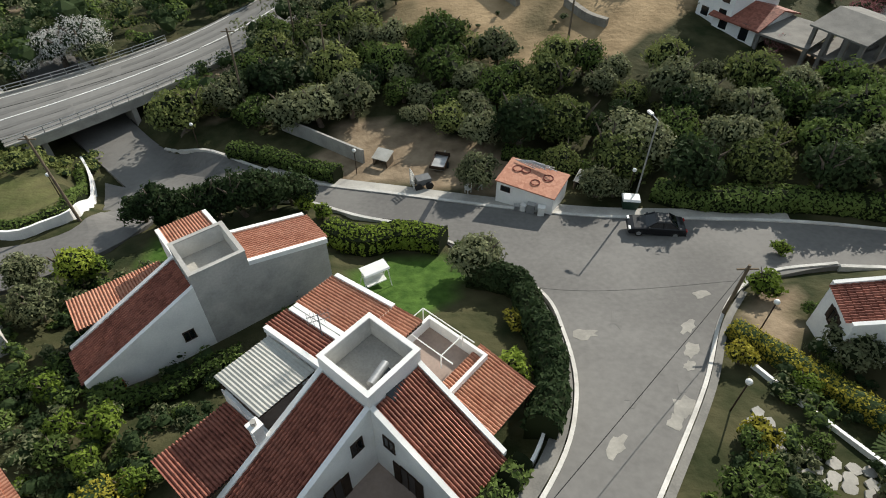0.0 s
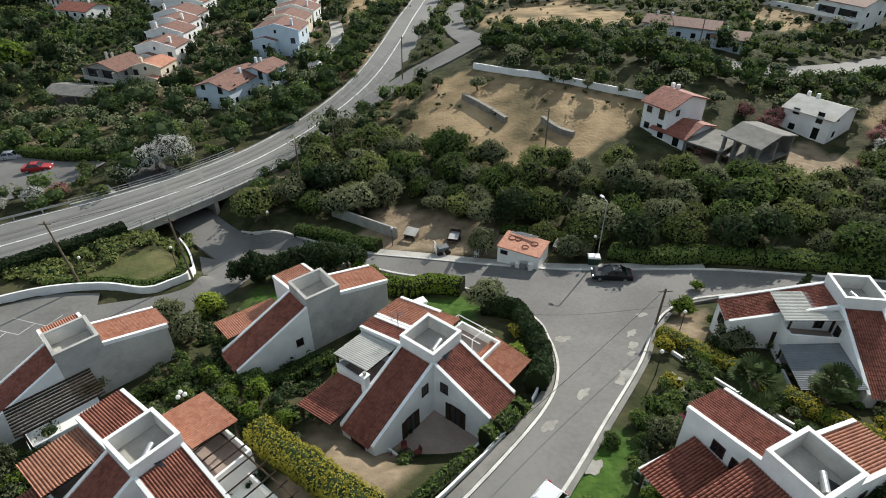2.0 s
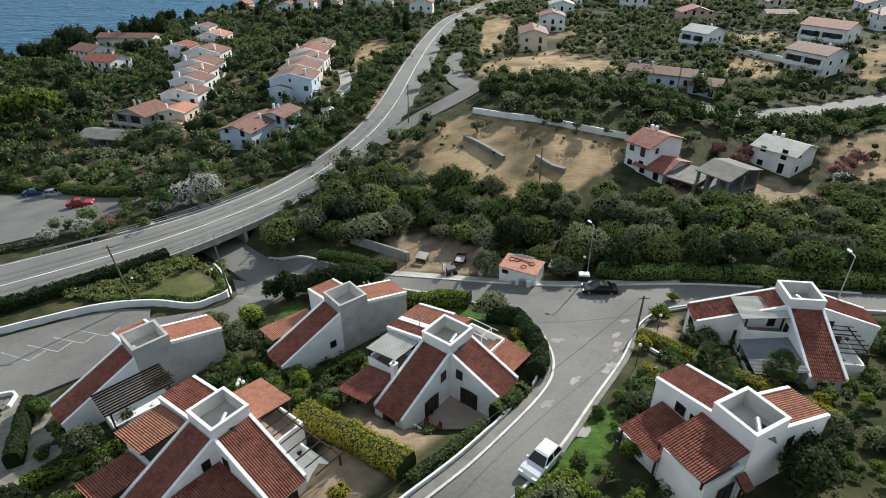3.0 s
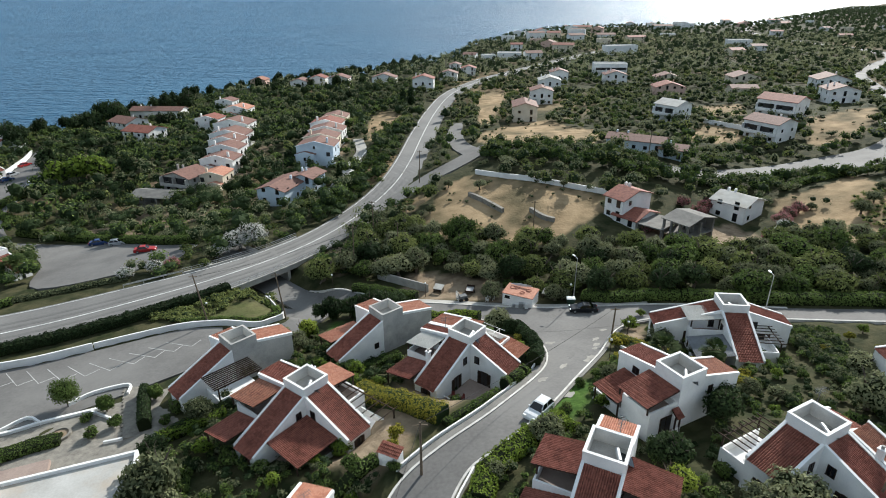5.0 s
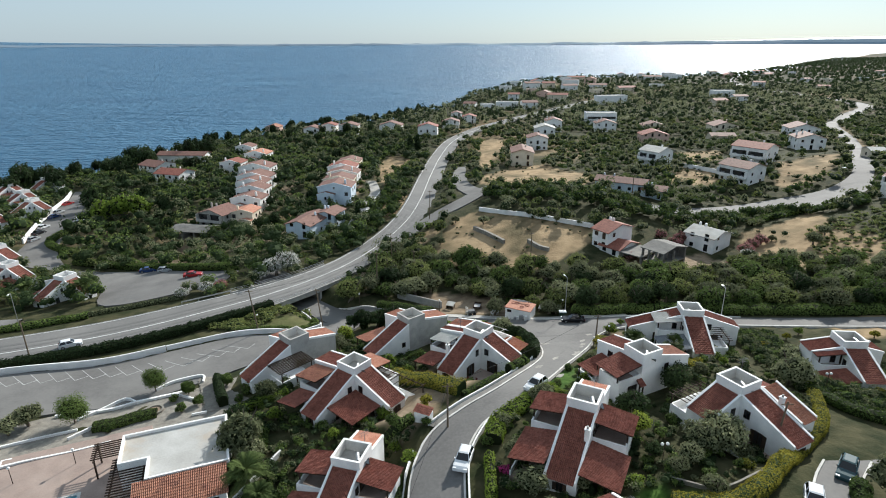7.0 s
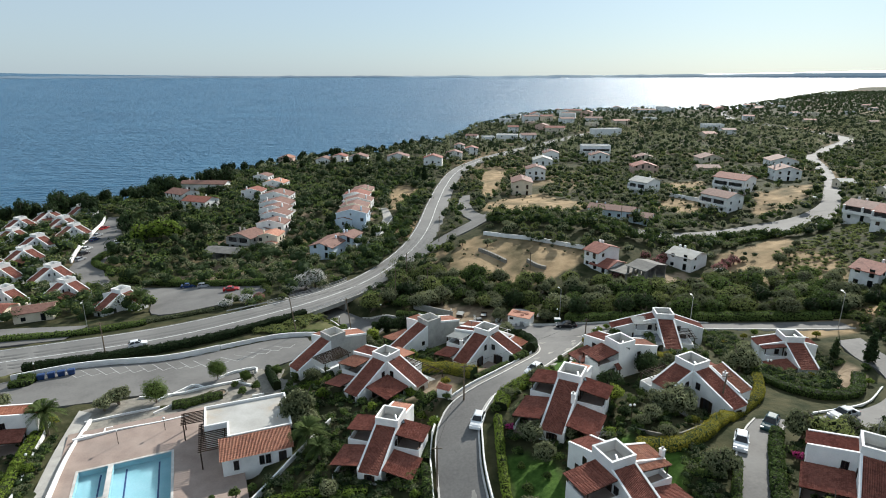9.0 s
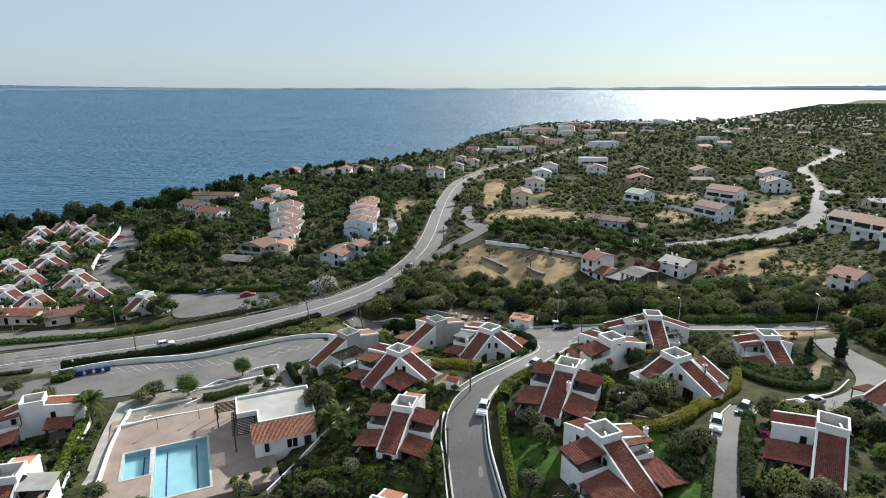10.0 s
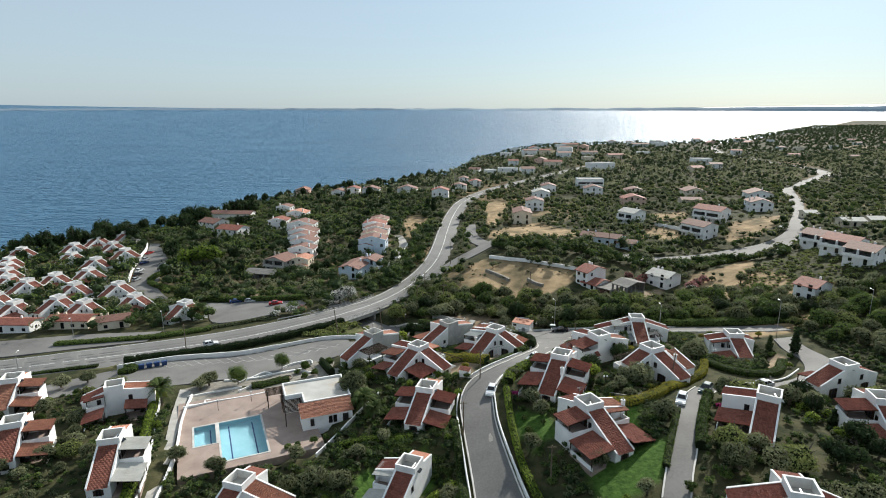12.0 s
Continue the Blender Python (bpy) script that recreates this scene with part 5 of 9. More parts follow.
def hedge(line, width, height, leaf, label, density=34, size=0.2, name="hedge", level=None, core=None, category="hedge", seed=3, zfun=None, squarish=True):
    """A clipped or ragged hedge along a line: a dense inner body and a skin of leaf clumps."""
    rg = np.random.default_rng(seed + int(abs(line[0][0] * 13)))
    p = spline(line, 0.5)
    d = np.gradient(p, axis=0)
    d /= np.linalg.norm(d, axis=1)[:, None]
    nr = np.c_[-d[:, 1], d[:, 0]]
    z = (zfun or land)(p[:, 0], p[:, 1])
    wob = np.array([1 + 0.16 * noise.noise((a * 0.6, b * 0.6, seed)) + 0.1 * noise.noise((a * 2, b * 2, seed)) for a, b in p])
    ob = holder(name, Matrix.Identity(4), label, category)
    prof = [(-0.42, -0.3), (-0.46, 0.35), (-0.38, 0.8), (0, 0.93), (0.38, 0.8), (0.46, 0.35), (0.42, -0.3)]
    v = [(p[i, 0] + nr[i, 0] * a * width * wob[i], p[i, 1] + nr[i, 1] * a * width * wob[i], z[i] + b * height * wob[i]) for i in range(len(p)) for a, b in prof]
    k = len(prof)
    f = [(i * k + j, i * k + j + 1, (i + 1) * k + j + 1, (i + 1) * k + j) for i in range(len(p) - 1) for j in range(k - 1)]
    f += [tuple(range(k)), tuple(range(len(v) - 1, len(v) - 1 - k, -1))]
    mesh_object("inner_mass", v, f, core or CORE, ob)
    length = np.linalg.norm(np.diff(p, axis=0), axis=1).sum()
    m = int(length * density * 1.65 * (width + 2 * height) / 2)
    t = rg.uniform(0, len(p) - 1.001, m)
    i = t.astype(int)
    fr = (t - i)[:, None]
    c, cn = p[i] * (1 - fr) + p[i + 1] * fr, nr[i]
    an = rg.uniform(-0.15 * math.pi, 1.15 * math.pi, m)
    cx, cz = np.cos(an), np.sin(an)
    if squarish:
        g = np.maximum(np.abs(cx), np.abs(cz)); cx, cz = cx / g ** 0.7, cz / g ** 0.7
    zz = z[i] + height * wob[i] * (0.42 + 0.52 * cz) + rg.normal(0, 0.05, m)
    pt = np.c_[c + cn * (cx * width * 0.5 * wob[i] + rg.normal(0, 0.05, m))[:, None], zz]
    nn = np.c_[cn * cx[:, None], cz]
    q = new("leaves", quad_mesh("leaves", leaf_quads(pt, nn, size * 0.84, rg), leaf))
    q.parent = ob
    return ob


def cypress_proto(name, seed, radius, height, leaf, label):
    rg = np.random.default_rng(seed)
    ob = new(name)
    tagged(ob, label, "tree")
    bl = [(rg.normal(0, 0.08), rg.normal(0, 0.08), height * (0.12 + 0.78 * k / 7), radius * (1.0 - 0.8 * abs(k / 7 - 0.25)), height * 0.13) for k in range(8)]
    p, n = crown_points(rg, 1100, bl)
    c = new("crown", quad_mesh("crown", leaf_quads(p, n, 0.26, rg), leaf)); c.parent = ob
    v, f = core_mesh(bl, "inner_crown", CORE)
    mesh_object("inner_crown", v, f, CORE, ob)
    Shape().tube((0, 0, -0.5), (0, 0, height * 0.3), 0.14, 0.1, 7).done("trunk", BARK, ob)
    return ob


def palm_proto(name, seed, height, label, fan=True):
    """A palm: ringed trunk, a skirt of dead leaves and a head of fronds."""
    rg = np.random.default_rng(seed)
    ob = new(name)
    tagged(ob, label, "palm tree")
    t = Shape()
    for k in range(8):
        a, b = height * k / 8, height * (k + 1) / 8
        t.tube((0, 0, a - (0.5 if k == 0 else 0)), (0, 0, b), 0.24 if k else 0.3, 0.21, 9)
    t.done("trunk", BARK, ob)
    quads = []
    for k in range(50 if fan else 60):
        az, el = 2.39996 * k, rg.uniform(-0.55 if fan else -0.35, 1.3)
        l = rg.uniform(1.0, 1.4) if fan else rg.uniform(2.3, 3.0)
        d = np.array([math.cos(az) * math.cos(el), math.sin(az) * math.cos(el), math.sin(el)])
        s = np.array([-math.sin(az), math.cos(az), 0])
        o = np.array([0, 0, height])
        if fan:
            tip = o + d * l * 0.62
            for j in range(9):
                ph = (j - 4) * 0.27
                e = tip + (d * math.cos(ph) + s * math.sin(ph)) * l * 0.62 - np.array([0, 0, 0.12 * l])
                w = np.cross(e - tip, d + 0.01); w = np.cross(d, s) * 0.02 + s * 0.085
                quads.append([tip - w * 0.4, tip + w * 0.4, e + w, e - w])
            quads.append([o - s * 0.03, o + s * 0.03, tip + s * 0.03, tip - s * 0.03])
        else:
            pts = [o + d * l * q - np.array([0, 0, 0.42 * l * q * q]) for q in np.linspace(0, 1, 9)]
            for j, (a, b) in enumerate(zip(pts, pts[1:])):
                fwd = (b - a) / np.linalg.norm(b - a)
                reach = 0.52 * math.sin(math.pi * (0.12 + 0.8 * j / 8))
                for sg in (-1, 1):
                    for q in (0.0, 0.33, 0.66):
                        m0 = a * (1 - q) + b * q
                        e = m0 + s * sg * reach + fwd * reach * 0.8 - np.array([0, 0, 0.16])
                        quads.append([m0 - fwd * 0.035, m0 + fwd * 0.035, e + fwd * 0.012, e - fwd * 0.012])
                quads.append([a - s * 0.03, a + s * 0.03, b + s * 0.025, b - s * 0.025])
    c = new("fronds", quad_mesh("fronds", np.array(quads), PALM)); c.parent = ob
    skirt = Shape()
    for k in range(26):
        az = rg.uniform(0, 2 * math.pi)
        r = rg.uniform(0.3, 0.55)
        skirt.beam((0.15 * math.cos(az), 0.15 * math.sin(az), height - 0.05), (r * math.cos(az), r * math.sin(az), height - rg.uniform(0.6, 1.3)), 0.12, 0.03)
    skirt.done("dead_leaves", SOIL, ob)
    return ob


PROTO = {}


def planted(key_list, x, y, scale, seed, group=""):
    """Set a copy of one of the protos on the land, turned and sized."""
    key = key_list[seed % len(key_list)]
    src = PROTO[key]
    m = Matrix.Translation((x, y, zof(x, y) - 0.05)) @ Matrix.Rotation(seed * 2.4, 4, "Z") @ Matrix.Diagonal((scale, scale, scale * (0.9 + 0.2 * ((seed * 37) % 10) / 10), 1))
    if not src.get("_used"):
        src["_used"] = 1
        src.matrix_world = m
        ob = src
    else:
        ob = copy_thing(src, m)
        ob.matrix_basis = m
    if group:
        ob["group"] = group
    return ob


for k in range(4):
    PROTO["olive%d" % k] = tree_proto("olive_tree", 20 + k, 2.3, 3.9, OLIVE, BARK, "grey-green olive tree with a loose rounded crown", 2250, 0.21, 9, 1.0, core=CORE)
for k in range(4):
    PROTO["wild%d" % k] = tree_proto("tree", 40 + k, 2.9, 4.4, (WILDLEAF, GREEN)[k % 2], BARK, "green bushy tree in the overgrown gully", 2300, 0.235, 10, 1.05, core=CORE)
for k in range(2):
    PROTO["pine%d" % k] = tree_proto("pine_tree", 60 + k, 3.3, 9.0, DARKLEAF, BARK, "tall dark pine by the shore", 900, 0.6, 8, 2.0)
for k in range(3):
    PROTO["bush%d" % k] = tree_proto("shrub", 70 + k, 1.1, 1.7, GREEN, BARK, "rounded green garden shrub", 650, 0.17, 6, 1.1, category="shrub")
for k in range(2):
    PROTO["bright%d" % k] = tree_proto("shrub", 80 + k, 1.3, 2.4, BRIGHT, BARK, "fresh yellow-green garden tree", 750, 0.2, 6, 1.2, core=CORE, category="shrub")
for k in range(2):
    PROTO["yellow%d" % k] = tree_proto("shrub", 90 + k, 1.0, 1.7, YELLOW, BARK, "golden yellow garden shrub", 650, 0.16, 6, 1.1, core=CORE, category="shrub")
for k in range(2):
    PROTO["dark%d" % k] = tree_proto("tree", 100 + k, 2.2, 4.6, DARKLEAF, BARK, "dense dark green garden tree", 1500, 0.26, 8, 1.3)
PROTO["lime"] = tree_proto("tree", 95, 1.5, 4.2, LIME, BARK, "airy yellow-green garden tree", 1700, 0.17, 9, 1.3, category="tree")
PROTO["oleander_w"] = tree_proto("oleander", 110, 1.7, 2.6, BLOSSOM_W, BARK, "oleander bush covered in white blossom", 5200, 0.062, 8, 1.0, core=DARKLEAF, category="shrub")
PROTO["oleander_p"] = tree_proto("oleander", 111, 1.7, 2.4, BLOSSOM_P, BARK, "oleander bush in dusty pink blossom", 4200, 0.075, 8, 1.0, core=DARKLEAF, category="shrub")
PROTO["bougain"] = tree_proto("bougainvillea", 112, 0.9, 1.5, MAGENTA, BARK, "magenta bougainvillea by a wall", 400, 0.16, 5, 1.0, core=CORE, category="shrub")
PROTO["cypress"] = cypress_proto("cypress_tree", 120, 0.9, 4.5, DARKLEAF, "narrow dark green conifer tree")
PROTO["fan"] = palm_proto("palm_tree", 130, 3.0, "fan palm with a shaggy trunk")
PROTO["date"] = palm_proto("palm_tree", 131, 3.4, "date palm with arching fronds", fan=False)

OL, WI, BU, BR, YE, DA = ["olive%d" % k for k in range(4)], ["wild%d" % k for k in range(4)], ["bush%d" % k for k in range(3)], ["bright0", "bright1"], ["yellow0", "yellow1"], ["dark0", "dark1"]


def clear(x, y, gap=1.5):
    if float(paved_near(x, y)) < gap:
        return False
    return all((x - a) ** 2 + (y - b) ** 2 > r_ * r_ for a, b, r_ in FOOTPRINTS)


def scatter(poly, gap, keys, lo, hi, seed, group, limit=400, margin=1.5, avoid=()):
    """Plants at random over a patch of land, no two nearer than gap, clear of roads and houses."""
    rg = np.random.default_rng(seed)
    poly = np.array(poly, float)
    a, b = poly.min(0), poly.max(0)
    got = []
    for _ in range(limit * 12):
        x, y = rg.uniform(a[0], b[0]), rg.uniform(a[1], b[1])
        if not inside(poly, np.array([x]), np.array([y]))[0] or any(math.hypot(x - p, y - q) < gap for p, q in got) or not clear(x, y, margin):
            continue
        if any(inside(v, np.array([x]), np.array([y]))[0] for v in avoid):
            continue
        got.append((x, y))
        planted(keys, x, y, rg.uniform(lo, hi), int(rg.integers(1000)), group)
        if len(got) >= limit:
            break
    return got



# ---- houses further off ----
def gable(w, d, z, rise, over=0.5, ridge_x=True):
    """A two-sided roof slab over a w by d box, as a solid."""
    s = Shape()
    a, b = w / 2 + over, d / 2 + over
    if not ridge_x:
        a, b = b, a
    t = 0.18
    for q in (-1, 1):
        lo, hi = (lambda x, y, zz: (x, y, zz)) if ridge_x else (lambda x, y, zz: (y, x, zz)), None
        s.hexa([lo(-a, q * b, z - 0.1), lo(a, q * b, z - 0.1), lo(a, 0, z + rise), lo(-a, 0, z + rise)],
               [lo(-a, q * b, z - 0.1 + t), lo(a, q * b, z - 0.1 + t), lo(a, 0, z + rise + t), lo(-a, 0, z + rise + t)])
    return s


def house(x, y, w, d, tall, head, wall=PLASTER, roof=None, label="white house among trees", kind="gable", storeys=2, ridge_x=True, dz=0.0, balcony=False, group="houses among the trees", wing=True, panes=True):
    far = y > 330
    z = zof(x, y) + dz
    ob = holder("house", pose(x, y, z, 0, 0, head), label, "house", group)
    FOOTPRINTS.append((x, y, max(w, d) * 0.62))
    rise = 0.0
    body = Shape().box(-w / 2, -d / 2, -3, w / 2, d / 2, tall)
    if kind == "gable":
        rise = (d if ridge_x else w) * 0.16
        if ridge_x:
            body.add([(-w / 2, -d / 2, tall), (-w / 2, d / 2, tall), (-w / 2, 0, tall + rise), (w / 2, -d / 2, tall), (w / 2, d / 2, tall), (w / 2, 0, tall + rise)], [(0, 2, 1), (3, 4, 5), (0, 3, 5, 2), (1, 2, 5, 4)])
        else:
            body.add([(-w / 2, -d / 2, tall), (w / 2, -d / 2, tall), (0, -d / 2, tall + rise), (-w / 2, d / 2, tall), (w / 2, d / 2, tall), (0, d / 2, tall + rise)], [(0, 1, 2), (3, 5, 4), (0, 2, 5, 3), (1, 4, 5, 2)])
    body.done("wall", wall, ob)
    if kind == "gable":
        gable(w, d, tall, rise, 0.5, ridge_x).done("roof", roof or TILE_OLD, ob)
    else:
        r = Shape()
        for x0, y0, x1, y1 in ((-w / 2, -d / 2, w / 2, -d / 2 + 0.25), (-w / 2, d / 2 - 0.25, w / 2, d / 2), (-w / 2, -d / 2 + .25, -w / 2 + 0.25, d / 2 - .25), (w / 2 - 0.25, -d / 2 + .25, w / 2, d / 2 - .25)):
            r.box(x0, y0, tall, x1, y1, tall + 0.5)
        r.done("parapet", wall, ob)
        Shape().box(-w / 2 + .3, -d / 2 + .3, tall + 0.003, w / 2 - .3, d / 2 - .3, tall + 0.06).done("roof", roof or CONCRETE, ob)
    n = 0 if not panes else 2 if far else max(2, int(w / 3.2))
    for s in range(storeys):
        zz = 1.35 + s * 2.85
        if zz + 0.8 > tall + rise:
            continue
        for k in range(n):
            px = -w / 2 + w * (k + 0.5) / n
            tallw = 2.0 if k % 3 == 1 else 1.1
            pane = Shape().box(px - 0.55, -d / 2 - 0.03, zz - tallw / 2, px + 0.55, -d / 2 + 0.05, zz + tallw / 2).done("window", GLASS, ob)
            if far:
                continue
            Shape().box(px - 0.68, -d / 2 - 0.09, zz - tallw / 2 - 0.1, px + 0.68, -d / 2 - 0.0, zz - tallw / 2).done("sill", wall, pane)
        for k in range(0 if far else max(1, int(d / 5))):
            py = -d / 2 + d * (k + 0.5) / max(1, int(d / 4))
            for q in (-1, 1):
                Shape().box(q * w / 2 - 0.04, py - 0.45, zz - 0.55, q * w / 2 + 0.04, py + 0.45, zz + 0.55).done("window", GLASS, ob)
        if balcony and s:
            zf = s * 2.85
            # flat panel on the wall: a recess's shade put into its colour
            Shape().box(-w * 0.46, -d / 2 - 0.02, zf + 0.05, w * 0.46, -d / 2 + 0.03, zf + 2.25).done("loggia", DARK, ob, "dark recess behind the balcony")
            Shape().box(-w * 0.48, -d / 2 - 1.6, zf - 0.18, w * 0.48, -d / 2 - 0.03, zf).done("balcony", wall, ob)
            Shape().box(-w * 0.48, -d / 2 - 1.6, zf + 0.002, w * 0.48, -d / 2 - 1.46, zf + 0.85).done("balcony_front", wall, ob)
            for q in (-0.48, -0.01, 0.46):
                Shape().box(w * q, -d / 2 - 1.45, zf, w * q + 0.22, -d / 2 - 0.03, zf + 2.4).done("fin_wall", wall, ob)
    if not far and kind == "gable":
        rr = hash_of(x * 3 + y)
        q = -1 if rr % 2 else 1
        for k in range(1 + rr % 2):
            px = q * w * (0.18 + 0.2 * k)
            Shape().box(px - 0.24, d * 0.12 - 0.3, tall, px + 0.24, d * 0.12 + 0.3, tall + rise + 0.7).done("chimney", wall, ob)
        if storeys > 1 and wing:        # a lower wing with its own roof
            lw, ld, lt = w * 0.5, d * 0.55, max(2.8, tall - 2.5)
            x0 = q * (w / 2 + lw / 2 - 1.2)
            y0 = -d / 2 - 0.6 + ld / 2 - 1.0
            Shape().box(x0 - lw / 2, y0 - ld / 2, -3, x0 + lw / 2, y0 + ld / 2, lt).done("low_wing", wall, ob)
            g = gable(lw, ld, lt, ld * 0.14, 0.3)
            g.v = [(a + x0, b + y0, c) for a, b, c in g.v]
            g.done("low_roof", roof or TILE_OLD, ob)
            Shape().box(x0 - 0.6, y0 - ld / 2 - 0.03, 0.8, x0 + 0.6, y0 - ld / 2 + 0.05, 2.0).done("window", GLASS, ob)
    return ob


def frame_house(x, y, head, w=10.5, d=8.5, floors=2, label="unfinished concrete house frame with open floors", dz=0.0):
    """A bare concrete skeleton: columns, slabs and a sloping roof."""
    ob = holder("unfinished_house", pose(x, y, zof(x, y) + dz, 0, 0, head), label, "house")
    FOOTPRINTS.append((x, y, 7))
    for k in range(floors + 1):
        z = 2.9 * k + (0.1 if k == 0 else 0)
        if k < floors:
            Shape().box(-w / 2, -d / 2, z - 0.25, w / 2, d / 2, z).done("slab", DARK_CONCRETE, ob)
    for px in (-w / 2 + 0.25, -w / 6, w / 6, w / 2 - 0.25):
        for py in (-d / 2 + 0.25, 0, d / 2 - 0.25):
            Shape().box(px - 0.22, py - 0.22, -2.5, px + 0.22, py + 0.22, 2.9 * floors - 0.15).done("column", DARK_CONCRETE, ob)
    gable(w, d, 2.9 * floors, 1.0, 0.3).done("roof", DARK_CONCRETE, ob)
    Shape().box(-w / 2, d / 2 - 0.2, 0, w / 2, d / 2, 2.9 * floors).done("wall", DARK_CONCRETE, ob)
    Shape().box(w / 6, -d / 2 + .3, 0, w / 6 + 0.2, d / 2 - .3, 2.9).done("wall", DARK_CONCRETE, ob)
    return ob


# two rows of stepped houses west of the highway
def row_house(x, y, w, d, tall, head, wall, roof, k, label, dz=0.0):
    """A terrace house, its low gable to the street: ridge running back, a lower gabled bay in front, white verges, a chimney and a side balcony."""
    ob = holder("house", pose(x, y, zof(x, y) + dz, 0, 0, head), label, "house", "stepped terrace houses")
    FOOTPRINTS.append((x, y, 6.8))
    rise = w * 0.13

    def block(x0, x1, y0, y1, z1, up, name):
        xm = (x0 + x1) / 2
        b = Shape().box(x0, y0, -3, x1, y1, z1)
        b.add([(x0, y0, z1), (x1, y0, z1), (xm, y0, z1 + up), (x0, y1, z1), (x1, y1, z1), (xm, y1, z1 + up)], [(0, 1, 2), (3, 5, 4), (0, 2, 5, 3), (1, 4, 5, 2)])
        b.done(name, wall, ob)
        for q in (x0 - 0.3, x1 + 0.3):
            low = z1 - 0.3 * up / (xm - x0)
            Shape().hexa([(q, y0 + 0.12, low + 0.02), (xm, y0 + 0.12, z1 + up + 0.02), (xm, y1 + 0.2, z1 + up + 0.02), (q, y1 + 0.2, low + 0.02)],
                         [(q, y0 + 0.12, low + 0.2), (xm, y0 + 0.12, z1 + up + 0.2), (xm, y1 + 0.2, z1 + up + 0.2), (q, y1 + 0.2, low + 0.2)]).done("roof", roof, ob)
            Shape().beam((q, y0, low + 0.16), (xm, y0, z1 + up + 0.16), 0.26, 0.3).done("verge", wall, ob)

    side = 1 if k % 2 else -1
    block(-w / 2, w / 2, -d / 2, d / 2, tall, rise, "wall")
    bw = w * (0.5 + 0.06 * (k % 3))
    bx = side * (w / 2 - bw / 2 - 0.2)
    block(bx - bw / 2, bx + bw / 2, -d / 2 - 2.2, -d / 2 - 0.02, tall - 2.3, bw * 0.13, "front_bay")
    px = -side * (w / 2 - 1.3)
    Shape().box(px - 1.2, -d / 2 - 1.5, -3, px + 1.2, -d / 2 - 0.02, tall * 0.42).done("porch", wall, ob)
    Shape().box(px - 1.05, -d / 2 - 0.05, tall * 0.42, px + 0.2, -d / 2 + 0.03, tall * 0.42 + 1.9).done("balcony_door", DARK, ob)
    Shape().box(px - 1.2, -d / 2 - 1.5, tall * 0.42 + 0.002, px + 1.2, -d / 2 - 1.35, tall * 0.42 + 0.85).done("balcony_front", wall, ob)
    Shape().box(-0.4, -d / 2 - 0.04, tall - 0.6, 0.2, -d / 2 + 0.03, tall + 0.2).done("window", GLASS, ob)
    Shape().box(bx - 0.4, -d / 2 - 2.24, tall - 4.1, bx + 0.4, -d / 2 - 2.17, tall - 3.0).done("window", GLASS, ob)
    for q in (-0.1, 0.28):
        Shape().box(w / 2 - 0.03, d * q - 0.5, tall - 2.2, w / 2 + 0.04, d * q + 0.5, tall - 1.0).done("window", GLASS, ob)
    cx = -side * w * 0.3
    Shape().box(cx - 0.32, -d * 0.2 - 0.32, tall, cx + 0.32, -d * 0.2 + 0.32, tall + rise + 0.9).done("chimney", wall, ob)


for k, (x, y, w, d, tall) in enumerate(((-39.0, 149.2, 12.3, 9.5, 6.3), (-39.2, 161.8, 11.5, 8.5, 5.6), (-38.4, 172.6, 12.4, 8.5, 5.6), (-39.9, 186.0, 11.8, 9, 5.6), (-38.0, 199.0, 9.7, 9, 5.6))):
    row_house(x, y, w, d, tall, -7, BLUE_WALL if k == 0 else (PLASTER, CREAM_WALL, PLASTER)[k % 3], (TILE_FAR, TILE_FAR, TILE_FAR, TILE_OLD)[k % 4], k, "white terrace house with a low gable and tiled roof")
for k, (x, y, w, d, tall) in enumerate(((-70.2, 137.9, 7.6, 8, 4.2), (-71.8, 150.0, 11.4, 8, 5.0), (-72.4, 160.0, 11.2, 8, 5.6), (-74.7, 170.4, 11.6, 8, 5.6), (-76.2, 181.0, 14.0, 9, 5.6), (-80.7, 203.5, 14.4, 10, 5.6), (-97.8, 226.1, 10.5, 9, 4.9), (-90.7, 248.7, 12.0, 10, 5.0), (-104.8, 279.7, 9.4, 9, 4.9))):
    row_house(x, y, w, d, tall, -10, (CREAM_WALL, PLASTER, PLASTER)[k % 3] if k < 2 else PLASTER, (TILE_NEW, TILE_FAR, TILE_FAR, TILE_FAR, TILE_FAR, TILE_FAR, TILE_OLD)[k % 7], k + 1, "white stepped terrace house with low gables and red tiles")
house(-45.0, 117.0, 8.6, 14.0, 4.2, -21, BLUE_WALL, TILE_FAR, "pale blue-white house with a brown tiled roof", ridge_x=False, wing=False, dz=0.3)
house(-38.6, 122.5, 6.5, 8.0, 4.8, -21, BLUE_WALL, TILE_FAR, "back wing of a pale house under brown tiles", ridge_x=False, wing=False)
frame_house(-85.0, 126.5, -14, 13.0, 8, 1, "bare concrete shell of a house with open arches", dz=0.9)
house(-79.5, 137.5, 10.5, 9.5, 5.2, -24, CONCRETE, TILE_FAR, "grey unfinished house with a brown roof", ridge_x=False, wing=False, balcony=True)
house(-119.3, 206.2, 13.5, 10.5, 5.4, -22, PLASTER, TILE_OLD, "white two-storey house with a red tiled roof", wing=False)
house(-138.9, 236.2, 13.0, 11.5, 5.0, -32, PLASTER, TILE_FAR, "white house with a weathered brown roof", wing=False)
house(-136.7, 268.7, 27.0, 9.0, 4.4, -8, PLASTER, TILE_FAR, "long pale house row behind pines", storeys=1)
